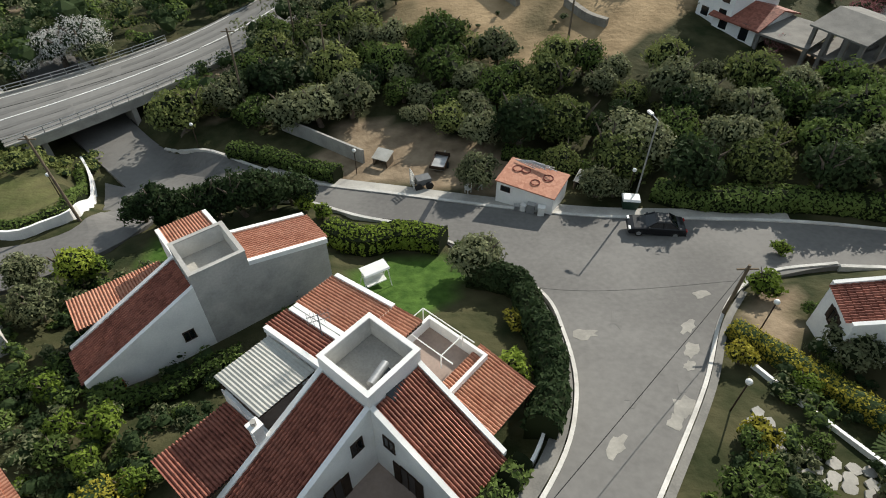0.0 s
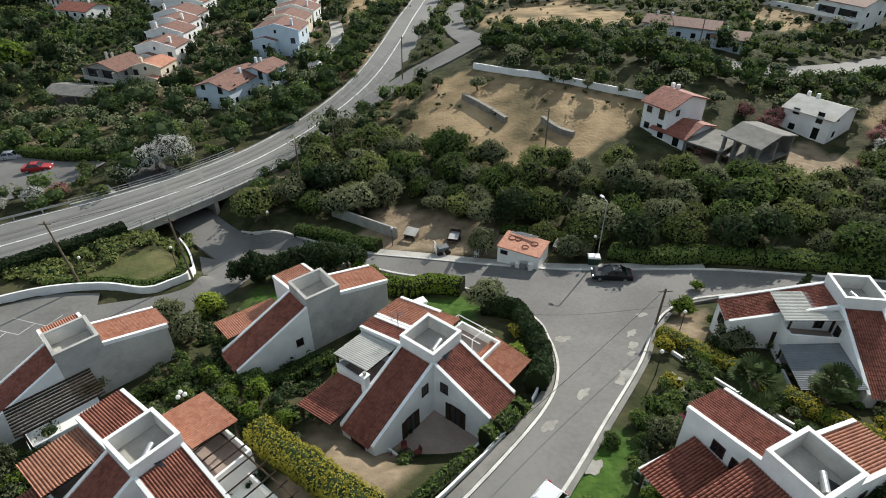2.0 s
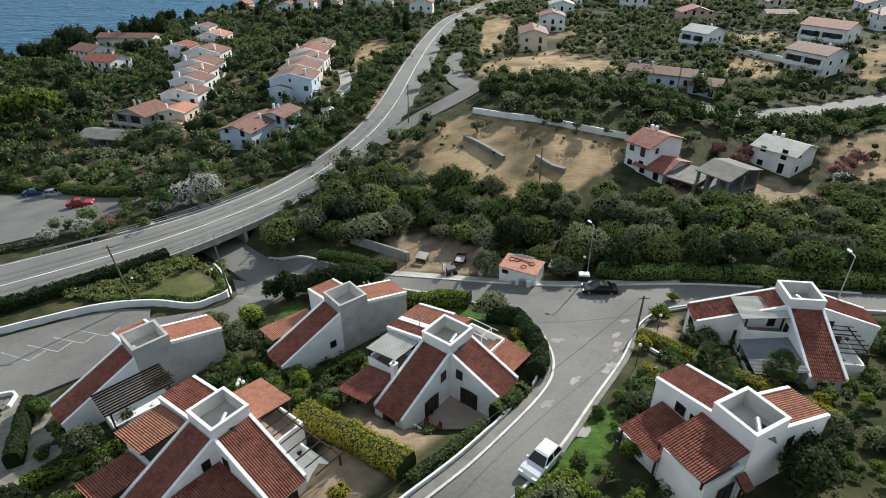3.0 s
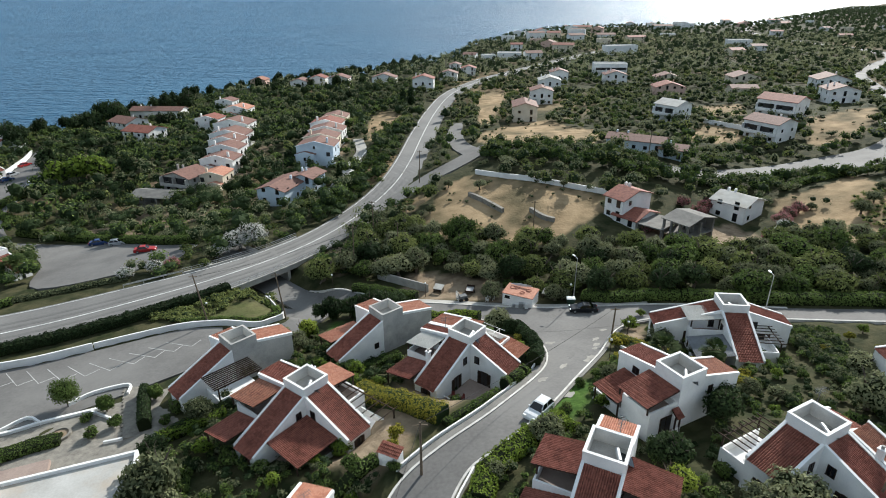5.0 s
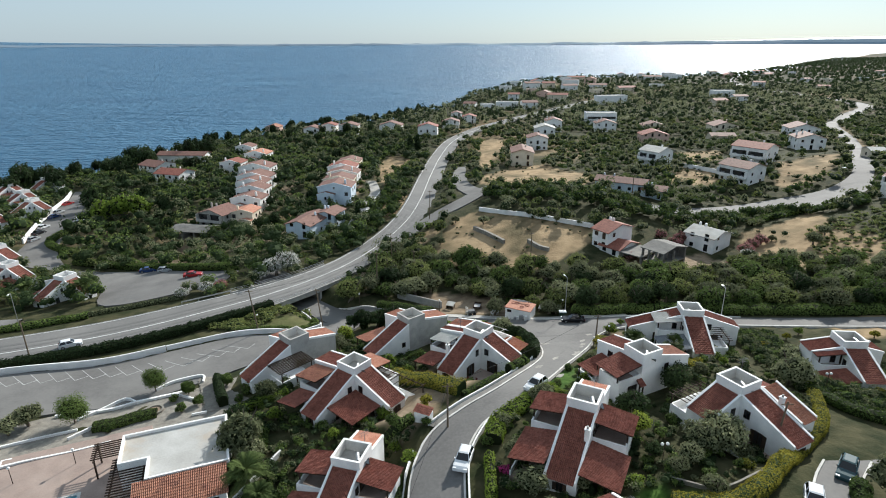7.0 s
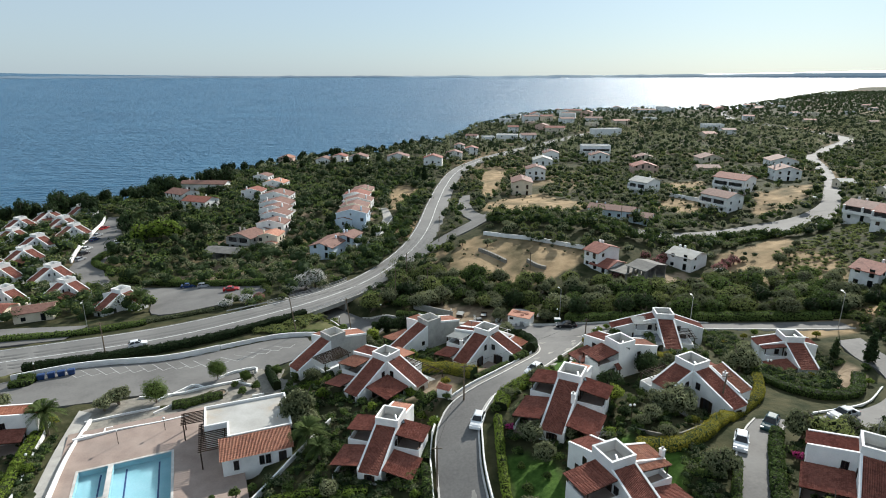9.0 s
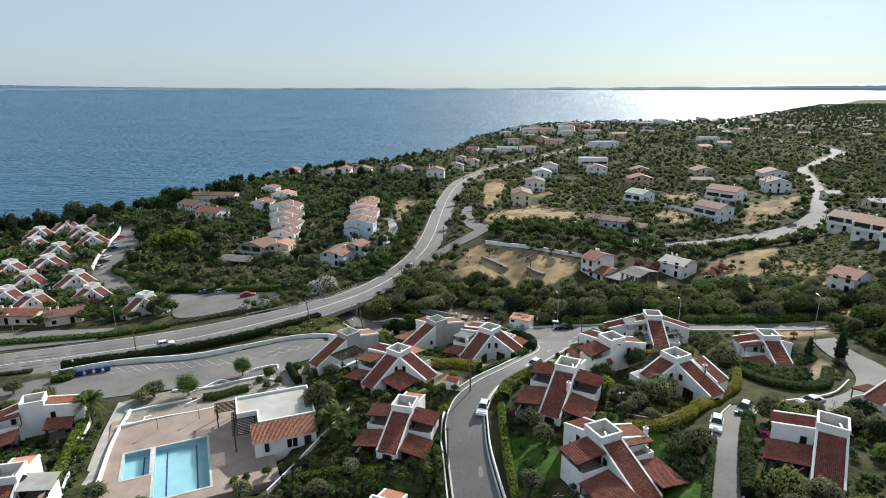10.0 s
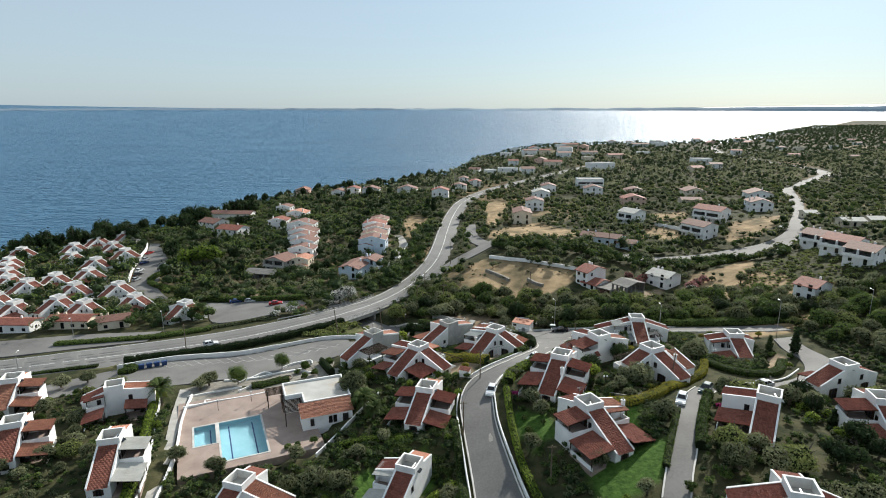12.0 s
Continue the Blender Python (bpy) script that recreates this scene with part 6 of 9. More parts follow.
for x, y, w, h, r in ((-73.9, 334.8, 10.4, 5.6, TILE_FAR), (-63.9, 347.3, 9.8, 5.4, TILE_OLD), (-49.0, 332.3, 12.4, 6.1, TILE_FAR), (2.4, 301.5, 12.0, 7.0, TILE_OLD), (20.4, 343.7, 11.4, 4.5, TILE_FAR), (-21.1, 336.3, 15.0, 4.4, TILE_FAR), (28.6, 388.8, 8.0, 4.9, TILE_FAR), (36.0, 367.1, 10.0, 4.6, TILE_OLD), (-107.0, 368.8, 10.4, 4.6, TILE_MID)):
    house(x, y, w, 9.0, h, -8, PINK_WALL if r is TILE_MID else PLASTER, r, "white seaside house with a tiled roof", ridge_x=False, wing=False)
# east of the highway
for x, y, w, d, h, a, wl, r, lab in ((40.4, 195.4, 9.6, 14, 6.2, -8, CREAM_WALL, TILE_FAR, "beige house with a brown gabled roof"), (57.2, 238.3, 10.4, 10, 6.4, -8, PLASTER, TILE_FAR, "white gabled house in a row"),
                                     (71.3, 280.3, 11.8, 10, 6.0, -8, PLASTER, METAL_ROOF, "white gabled house with a pale roof"), (82.8, 305.0, 10.2, 10, 7.1, -8, PLASTER, TILE_FAR, "tall white gabled house in a row"),
                                     (113.5, 295.7, 12.7, 9, 5.2, -8, PLASTER, TILE_FAR, "white house with a shallow gable"), (122.1, 242.3, 14.2, 10, 4.2, -8, PINK_WALL, TILE_OLD, "salmon house with a red roof"),
                                     (140.4, 286.1, 13.4, 9, 3.6, -8, CREAM_WALL, TILE_FAR, "low house under a wide brown roof"), (173.6, 265.8, 14.0, 12, 4.6, -8, CREAM_WALL, TILE_FAR, "ochre house with a wide gabled roof"),
                                     (201.2, 236.2, 15.0, 12, 5.4, -14, PLASTER, TILE_FAR, "white gabled house on the slope"), (175.2, 194.0, 12.0, 11, 5.4, -14, PLASTER, TILE_FAR, "white gabled house beside a dry field")):
    house(x, y, w, d, h, a, wl, r, lab, ridge_x=False, wing=False)
house(155.6, 233.8, 12.4, 8, 3.0, -8, CREAM_WALL, TILE_FAR, "open carport under a brown roof", storeys=1)
house(123.0, 332.9, 20.5, 10, 7.2, -8, PLASTER, CONCRETE, "white flat-roofed apartment house", kind="flat", balcony=True)
house(62.6, 129.0, 17.0, 7.5, 3.2, -33, BLUE_WALL, TILE_FAR, "long low pale house with a brown-grey roof", storeys=1)
house(71.5, 121.6, 7.5, 7.0, 3.0, -33, BLUE_WALL, TILE_FAR, "low end wing of a pale house", storeys=1)
house(94.5, 175.0, 9.5, 10, 6.2, -59, PLASTER, METAL_ROOF, "white two-storey house with a pale roof", balcony=True, wing=False)
house(116.0, 145.7, 12.6, 10.5, 6.4, -66, PLASTER, TILE_FAR, "white apartment house with tiled roof and balconies", balcony=True, wing=False, dz=-0.8)
house(133.9, 168.0, 14.3, 11, 6.6, -56, PLASTER, TILE_OLD, "white apartment house with red roof and balconies", balcony=True, wing=False)
house(41.4, 78.6, 5.2, 9.6, 5.2, -60, PLASTER, TILE_OLD, "white house with red tiled roof beside a concrete shell", wing=False, dz=-0.4)
house(42.4, 75.6, 6.0, 8.6, 2.1, -55, PLASTER, TILE_OLD, "low wing of the white house with red tiles", storeys=1, dz=-0.5)
frame_house(50.6, 66.9, -60, 6.2, 9.3, 2, dz=-1.0)
canopy = holder("carport", pose(45.6, 70.6, zof(45.6, 70.6) - 0.2, 0, 0, -50), "flat concrete roof slab on bare columns", "carport")
Shape().box(-3.1, -4.2, 2.2, 3.1, 4.2, 2.45).done("slab", DARK_CONCRETE, canopy)
for px in (-2.8, 2.8):
    for py in (-3.9, 0, 3.9):
        Shape().box(px - 0.2, py - 0.2, -2.5, px + 0.2, py + 0.2, 2.198).done("column", DARK_CONCRETE, canopy)
house(69.5, 81.0, 8.3, 8.8, 4.3, -57, PLASTER, METAL_ROOF, "white house with a pale flat-pitched roof", wing=False, dz=-0.5)
for x, y, w, r in ((139.7, 95.6, 12.0, TILE_FAR), (132.9, 76.0, 11.3, TILE_OLD), (127.4, 59.7, 9.0, TILE_FAR)):
    house(x, y, w, 10, 5.0, -63, PLASTER, r, "white terraced house with balconies and tiled roof", balcony=True, wing=False)
house(97.2, 42.1, 6.2, 9.6, 4.4, -63, PLASTER, TILE_OLD, "white house with red roof above the gully", wing=False)
for x, y, w in ((177.7, 128.9, 9.7), (180.4, 160.0, 6.0), (187.9, 127.7, 7.0)):
    house(x, y, w, 7, 2.8, -8, CREAM_WALL, METAL_ROOF, "low shed with a pale roof", storeys=1)
for k, (x, y, w, h) in enumerate(((79.1, 451.9, 19.4, 5.6), (97.2, 445.2, 13.4, 5.5), (136.4, 497.9, 18.6, 6.1), (175.5, 461.5, 27.7, 6.7), (213.5, 613.3, 19.4, 5.4), (231.6, 572.5, 19.5, 5.1), (193.2, 655.4, 20.4, 8.3), (138.6, 626.4, 18.1, 8.6), (160.9, 634.6, 14.5, 7.4), (62.0, 453.9, 10.7, 4.2), (48.5, 468.5, 10.7, 4.0), (257.2, 425.8, 12.1, 4.4), (108.1, 626.0, 14.2, 6.1), (174.6, 594.4, 16.2, 7.0), (234.3, 771.9, 23.8, 5), (379.8, 778.5, 20.4, 6.0), (344.3, 771.8, 26.0, 4.5))):
    house(x, y, w, 10, h, (-12, 4, -20, 8)[k % 4], [PLASTER, PLASTER, CREAM_WALL][k % 3], [CONCRETE, TILE_FAR, TILE_OLD][k % 3], "white house of the seaside town", "flat" if k % 3 == 0 else "gable", group="distant town houses")
house(301, 500, 20, 12, 6, -10, PLASTER, CONCRETE, "distant white flat-roofed building", kind="flat")
hr = np.random.default_rng(33)
for k in range(22):                    # the rest of the town along the shore, far off
    y = hr.uniform(520, 930)
    shore = np.interp(y, COAST_Y[9:17], COAST_X[9:17])
    x = shore + 30 + abs(hr.normal(0, 1)) * (30 + y * 0.16)
    if any(math.hypot(x - a, y - b) < 24 for a, b, r in FOOTPRINTS):
        continue
    house(x, y, hr.uniform(10, 17), hr.uniform(8, 11), hr.choice([4.2, 5.6, 6.2]), hr.uniform(-30, 20), [PLASTER, PLASTER, CREAM_WALL, PINK_WALL][k % 4], [TILE_FAR, TILE_OLD, CONCRETE][k % 3], "small distant house in the seaside town", "gable" if k % 3 < 2 else "flat", group="distant town houses", ridge_x=k % 2 == 0)
for k in range(14):                    # scattered houses on the plain beyond the road
    y = hr.uniform(380, 900)
    x = hr.uniform(0.5, 0.85) * (y + 115) - 25
    if any(math.hypot(x - a, y - b) < 30 for a, b, r in FOOTPRINTS):
        continue
    house(x, y, hr.uniform(9, 14), hr.uniform(8, 10), hr.choice([3.6, 4.2, 5.6]), hr.uniform(-30, 20), [PLASTER, CREAM_WALL][k % 2], [TILE_FAR, TILE_OLD, CONCRETE][k % 3], "distant country house among olive groves", "gable" if k % 3 < 2 else "flat", group="distant country houses")

# the other holiday village, across the highway
for (x, y, zt, hd, right) in ((-98.5, 74, -1.5, -25, 1), (-121, 88, -2.5, -25, 0), (-146, 86, -3.0, -25, 1), (-166, 120, -5.5, -20, 0), (-163, 146, -6.0, -25, 1), (-172, 112, -5, -22, 1), (-193, 133, -7, -20, 0), (-214, 177, -8, -15, 1), (-188, 198, -8.5, -20, 0), (-181, 160, -7, -20, 1), (-172, 181, -7.5, -25, 0), (-178, 209, -8.5, -18, 1), (-206, 155, -7.5, -18, 0), (-150, 104, -4.5, -25, 0), (-184, 120, 0, -22, 1), (-200, 144, 0, -18, 0), (-134, 80, 0, -25, 1), (-190, 104, 0, -20, 0), (-212, 128, 0, -18, 1), (-228, 152, 0, -15, 0), (-172, 94, 0, -24, 1), (-206, 108, 0, -20, 1), (-158, 82, 0, -22, 0), (-134, 104, 0, -25, 1), (-156, 126, 0, -22, 0), (-158, 163, 0, -22, 1), (-192, 183, 0, -20, 1)):
    villa((x, y), zof(x, y) + 6.3, hd, {"wings": {"ny": (6.2, 2.7, TILE_OLD), "px": (5.6, 2.4, TILE_OLD), "nx": (3.5, 1.0, TILE_FAR)}, "corners": {NYNX if right else NYPX: ("veranda", TILE_OLD, 3.6, 4.5)}, "heater": False}, "white holiday villa with red tiled wings in the far village", fine=False, group="villas across the highway")
house(-151, 69, 15, 6, 3.0, -6, PLASTER, TILE_OLD, "low white shop building with red tiled roof", storeys=1)
house(-133, 70, 13, 6, 3.0, -4, CREAM_WALL, TILE_OLD, "low taverna with a red tiled roof", storeys=1)
house(-119, 68, 9, 6, 3.0, 20, CREAM_WALL, TILE_FAR, "low building with brown tiled roof", storeys=1)


# ---- woods: too many to count ----
def woods(points, name, leaf, label, leaves=46, size=0.6, seed=1, far=False):
    """Many trees in one mesh: each a lumpy core and a skin of leaf clumps. points: x, y, radius, height."""
    rg = np.random.default_rng(seed)
    bm = bmesh.new()
    bmesh.ops.create_icosphere(bm, subdivisions=1, radius=1)
    if far:
        bm.clear()
        bmesh.ops.create_cone(bm, cap_ends=True, segments=5, radius1=1.0, radius2=0.45, depth=1.7)
        bmesh.ops.triangulate(bm, faces=bm.faces)
    sv = np.array([v.co for v in bm.verts])
    sf = [tuple(v.index for v in f.verts) for f in bm.faces]
    bm.free()
    P = np.array(points)
    Zs = land(P[:, 0], P[:, 1])
    q, cv, cf = [], [], []
    for (x, y, r, h), z in zip(points, Zs):
        c = np.array([x, y, z + h * 0.55])
        for k in range(3):
            off = rg.normal(0, 0.36, 3) * np.array([r, r, h * 0.28])
            rr = r * rg.uniform(0.5, 0.78)
            hh = h * rg.uniform(0.28, 0.42)
            w = sv * (rg.uniform(0.72, 1.0, (len(sv), 1)) * np.array([rr, rr, hh])) * 0.86 + c + off
            b = len(cv)
            if k < (1 if far else 2):
                cv.extend(w.tolist())
                cf.extend([(a + b, d + b, e + b) for a, d, e in sf])
            m = leaves // 3
            d = rg.normal(0, 1, (m, 3))
            d /= np.linalg.norm(d, axis=1)[:, None]
            d[:, 2] = np.where(d[:, 2] < -0.5, -d[:, 2], d[:, 2])
            q.append(leaf_quads(c + off + d * np.array([rr, rr, hh]) * rg.uniform(0.85, 1.08, (m, 1)), d, size * (0.6 + 0.13 * r), rg))
    ob = holder(name, Matrix.Identity(4), label, "trees", kind="stuff")
    # the dark leaf colour gives these cores their painted inner shade
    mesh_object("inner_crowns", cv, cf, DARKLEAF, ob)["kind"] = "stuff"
    lv = new("leaves", quad_mesh("leaves", np.vstack(q), leaf))
    lv.parent = ob
    lv["kind"] = "stuff"
    return ob


def in_view(x, y):
    return -0.72 < (x + 25) / (y + 118) < 0.94


def wood_points(box, gap, rlo, rhi, seed, thin=0.0, limit=3000, margin=2.0):
    rg = np.random.default_rng(seed)
    cell, got = {}, []
    x0, y0, x1, y1 = box
    for _ in range(int((x1 - x0) * (y1 - y0) / gap**2 * 2.2)):
        x, y = rg.uniform(x0, x1), rg.uniform(y0, y1)
        if not in_view(x, y) or np.interp(x, COAST_X, COAST_Y) - y < 10:
            continue
        if noise.noise((x * 0.03, y * 0.03, seed)) + 0.35 * noise.noise((x * 0.11, y * 0.11, 2)) < thin:
            continue
        k = (int(x // gap), int(y // gap))
        if any((x - p) ** 2 + (y - q) ** 2 < gap * gap for a in (-1, 0, 1) for b in (-1, 0, 1) for p, q in cell.get((k[0] + a, k[1] + b), ())):
            continue
        if not clear(x, y, margin) or any(inside(v, np.array([x]), np.array([y]))[0] for v in DRY):
            continue
        cell.setdefault(k, []).append((x, y))
        r = rg.uniform(rlo, rhi) * (1.25 if rg.uniform() < 0.15 else 1)
        got.append((x, y, r, r * rg.uniform(1.2, 1.8)))
        if len(got) >= limit:
            break
    return got


def near_far(points, kinds, label, seed):
    """The nearer trees get many fine leaves, those further off fewer and larger ones."""
    for i, leaf in enumerate(kinds):
        mine = points[i::len(kinds)]
        close = [p for p in mine if math.hypot(p[0] + 5, p[1] + 20) < 165]
        rest = [p for p in mine if math.hypot(p[0] + 5, p[1] + 20) >= 165]
        if close:
            woods(close, "trees", leaf, label, 165, 0.34, seed + i)
        if rest:
            woods(rest, "trees", leaf, label, 54, 0.57, seed + 20 + i)


near_far(wood_points((-240, 64, -8, 330), 3.2, 1.4, 3.4, 51, -0.62, 5200), (GREEN, OLIVE, DARKLEAF, WILDLEAF, OLIVE, DARKLEAF, GREEN), "mixed green trees and shrubs between the houses", 101)
near_far(wood_points((-8, 84, 440, 330), 3.5, 1.2, 3.0, 52, -0.42, 5400), (GREEN, OLIVE, WILDLEAF, OLIVE), "mixed trees and shrubs round the villas on the plain", 151)
# tufts and seedlings on the dry fields
tr = np.random.default_rng(77)
tufts = []
for poly in DRY[:8]:
    pp = np.array(poly, float)
    for _ in range(70):
        x, y = tr.uniform(*pp[:, 0][[pp[:, 0].argmin(), pp[:, 0].argmax()]]), tr.uniform(*pp[:, 1][[pp[:, 1].argmin(), pp[:, 1].argmax()]])
        if inside(poly, np.array([x]), np.array([y]))[0] and noise.noise((x * 0.08, y * 0.08, 3)) > -0.05:
            r = tr.uniform(0.3, 0.8) * (2.2 if tr.uniform() < 0.1 else 1)
            tufts.append((x, y, r, r * 1.3))
woods(tufts, "tufts", OLIVE, "scattered tufts and seedlings on dry fields", 42, 0.3, 15)
c = wood_points((-420, 330, 620, 640), 4.8, 1.7, 3.4, 53, -0.6, 5200, 3.0)
woods(c[::2], "trees", DARKLEAF, "dark distant trees", 40, 0.8, 5, far=True)
woods(c[1::2], "trees", OLIVE, "distant olive groves", 40, 0.8, 6, far=True)
d = wood_points((-100, 640, 1500, 1700), 9.5, 2.0, 3.6, 54, -0.6, 4600, 3.0)
woods(d, "trees", DARKLEAF, "hazy distant woods on the headland", 24, 1.4, 7, far=True)
# a belt of shrubs below the far field wall and along the plain's road
belt = [(x + rng.normal(0, 1.0), y + rng.normal(0, 1.6), rng.uniform(1.6, 2.6), rng.uniform(2.6, 4.2)) for x, y in np.vstack([resampled(np.array(l, float), n) for l, n in
        (([(2, 128), (14, 122), (40, 107), (62, 98), (84, 97), (104, 102)], 90), ([(8, 132), (30, 122), (56, 112), (60, 100)], 40), ([(104, 100), (120, 92), (128, 100)], 20), ([(-30, 100), (-20, 122), (-14, 150), (-9, 178)], 46), ([(-34, 96), (-26, 118), (-20, 150), (-15, 190)], 46))])]
belt = [q for q in belt if clear(q[0], q[1], 4)]
woods(belt, "trees", GREEN, "thick belt of green shrubs", 60, 0.5, 8)
# pines along the shore
for k in range(190):
    x = rng.uniform(-330, 30)
    s = np.interp(x, COAST_X, COAST_Y)
    y = s - 14 - abs(rng.normal(0, 12))
    if in_view(x, y) and clear(x, y, 2) and noise.noise((x * 0.025, 4.0, 1.0)) > -0.28:
        planted(["pine0", "pine1"], x, y, rng.uniform(0.45, 0.95), k, "pines along the shore")
for k, (x, y, q) in enumerate(((-223, 187, 1.05), (-217, 188, 1.19), (-212, 193, 1.33), (-208, 197, 1.12), (-200, 198, 1.26), (-198, 204, 1.05), (-188, 199, 1.19), (-188, 207, 1.33), (-182, 212, 1.12), (-174, 207, 1.26), (-195, 300, 1.05), (-164, 265, 1.19), (-156, 259, 1.33), (-152, 274, 1.12), (-136, 277, 1.26), (-130, 284, 1.05), (-158, 243, 1.19), (-148, 249, 1.33), (-192, 219, 1.2), (-182, 217, 1.3), (-176, 214, 1.0), (-137, 164, 1.05), (-133, 158, 0.8), (-163, 236, 1.1), (-157, 241, 1.0), (-153, 259, 1.2), (-145, 284, 1.1), (-137, 290, 1.1), (-128, 286, 1.2), (-88, 326, 0.9), (-68, 332, 0.9), (-50, 323, 1.0), (-35, 329, 0.8), (-104, 130, 0.62), (-96, 134, 0.6), (-64, 149, 0.55), (-50, 153, 0.5), (-200, 226, 1.2), (-208, 236, 1.1))):
    planted(["pine0", "pine1"], x, y, q, k + 900, "tall dark trees between the houses")
for k in range(56):                     # single tall trees between the houses
    x, y = rng.uniform(-215, -18), rng.uniform(112, 300)
    if in_view(x, y) and clear(x, y, 2) and np.interp(x, COAST_X, COAST_Y) - y > 14:
        planted(["pine0", "pine1"], x, y, rng.uniform(0.5, 0.85), k + 500, "tall trees between the houses")
# distant hills across the water
def far_coast(name, az0, az1, dist_, low, high, label, seed, tone):
    n = 90
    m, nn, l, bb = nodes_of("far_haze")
    # the distance haze is put into this flat bluish tone
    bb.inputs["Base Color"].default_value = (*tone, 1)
    bb.inputs["Roughness"].default_value = 1.0
    v = []
    for i in range(n + 1):
        t = i / n
        az = radians(az0 + (az1 - az0) * t)
        h = low + (high - low) * t * t + 9 * noise.noise((t * 14, seed, 0)) + 4 * noise.noise((t * 50, seed, 3))
        for dd, z in ((dist_, 5.0), (dist_ + 25, h * 0.7), (dist_ + 60, h)):
            v.append((math.sin(az) * dd, math.cos(az) * dd, z))
    f = [(3 * i + j, 3 * i + j + 1, 3 * i + 4 + j, 3 * i + 3 + j) for i in range(n) for j in range(2)]
    tagged(mesh_object(name, v, f, m), label, "far coast", kind="structure")


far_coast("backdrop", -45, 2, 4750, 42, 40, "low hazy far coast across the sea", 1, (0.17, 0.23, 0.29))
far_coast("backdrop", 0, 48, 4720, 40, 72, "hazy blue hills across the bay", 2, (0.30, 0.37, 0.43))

# ---- kerbs, pavements, walls ----
def inset(line, by):
    """A line moved to its left by so many metres."""
    p = np.array(line, float)
    d = np.gradient(p, axis=0)
    d /= np.linalg.norm(d, axis=1)[:, None]
    return (p + np.c_[-d[:, 1], d[:, 0]] * by).tolist()


for line, side in ((ROAD_L, 1), (ROAD_R, -1), (LANE_L, -1), (LANE_R, 1)):
    strip_wall("kerb", inset(line, 0.13 * side), 0.24, 0.2, KERB, "whitewashed concrete kerb along the road", "kerb", kind="structure")
strip_wall("kerb", BACK_N[1:12], 0.32, 0.2, KERB, "whitewashed kerb along the lane", "kerb", kind="structure")
strip_wall("kerb", inset(BACK_S[:4], 0.1), 0.3, 0.2, KERB, "whitewashed kerb along the lane", "kerb", kind="structure")
strip_wall("kerb", inset(BACK_S[6:10], 0.1), 0.3, 0.2, KERB, "low kerb at the lane's edge", "kerb", kind="structure")
ribbon("pavement", inset(BACK_N[3:10], -1.5), inset(BACK_N[3:10], -0.1), CONCRETE, "narrow cracked concrete pavement", "pavement", lift=0.13, across=2)
ribbon("pavement", inset(ROAD_L[6:13], 0.32), inset(ROAD_L[6:13], 1.15), DARK_CONCRETE, "narrow worn pavement beside the kerb", "pavement", lift=0.15, across=2)
ribbon("pavement", inset(ROAD_R[8:13], -0.3), inset(ROAD_R[8:13], -0.75), DARK_CONCRETE, "narrow worn pavement beside the kerb", "pavement", lift=0.15, across=2)
strip_wall("garden_wall", inset(ROAD_L[6:11], 1.4), 0.18, 0.5, PLASTER, "low white garden wall beside the pavement", "wall", kind="structure")
strip_wall("garden_wall", inset(ROAD_L[:6], 0.9), 0.2, 0.5, PLASTER, "low white garden wall along the road", "wall", kind="structure")
strip_wall("garden_wall", inset(ROAD_R[:7], -0.6), 0.2, 0.7, PLASTER, "low white garden wall along the road", "wall", kind="structure")
strip_wall("garden_wall", [(19.9, 22.4), (21.4, 18.5), (22.9, 15.1), (26, 9)], 0.2, 0.35, PLASTER, "thin white garden edging", "wall", kind="structure")
strip_wall("garden_wall", [(-16.2, 60.1), (-11.9, 57), (-6.3, 52.7)], 0.25, 1.7, CONCRETE, "pale concrete retaining wall beside the yard", "wall", kind="structure")
strip_wall("parking_wall", [(-97, 23.2), (-85, 28.0), (-70, 30.5), (-59.9, 35.2)], 0.25, 1.2, PLASTER, "long white wall along the parking lot", "wall", kind="structure")
strip_wall("parking_wall", [(-59.9, 35.5), (-54.3, 38.3), (-48, 41), (-41.3, 41.5), (-35.8, 40.2), (-33.6, 41.5), (-31.9, 44.2), (-34.7, 51.3), (-36.5, 54.6), (-38.2, 56.9)], 0.25, 1.0, PLASTER, "curved white wall round a grass plot", "wall", kind="structure")
strip_wall("field_wall", [(9.6, 110), (16.2, 103), (22.4, 98.3), (30.1, 92.6), (35.8, 89.4), (42.3, 86.8)], 0.35, 1.3, PLASTER, "long white wall beside a dry field", "wall", kind="structure")
strip_wall("stone_wall", [(6.3, 95.9), (9.2, 91), (13.1, 83.7)], 0.8, 1.1, STONE, "ruined dry stone wall in the field", "wall", kind="structure")
strip_wall("stone_wall", [(19.5, 82.4), (21.7, 78.2), (23.8, 76.3)], 0.8, 1.0, STONE, "tumbled stone wall in the field", "wall", kind="structure")
strip_wall("garden_wall", [(-41.7, -20.7), (-38.6, -15.5), (-35.3, -9.5), (-31, -2)], 0.25, 0.8, PLASTER, "white garden wall behind the club house", "wall", kind="structure")
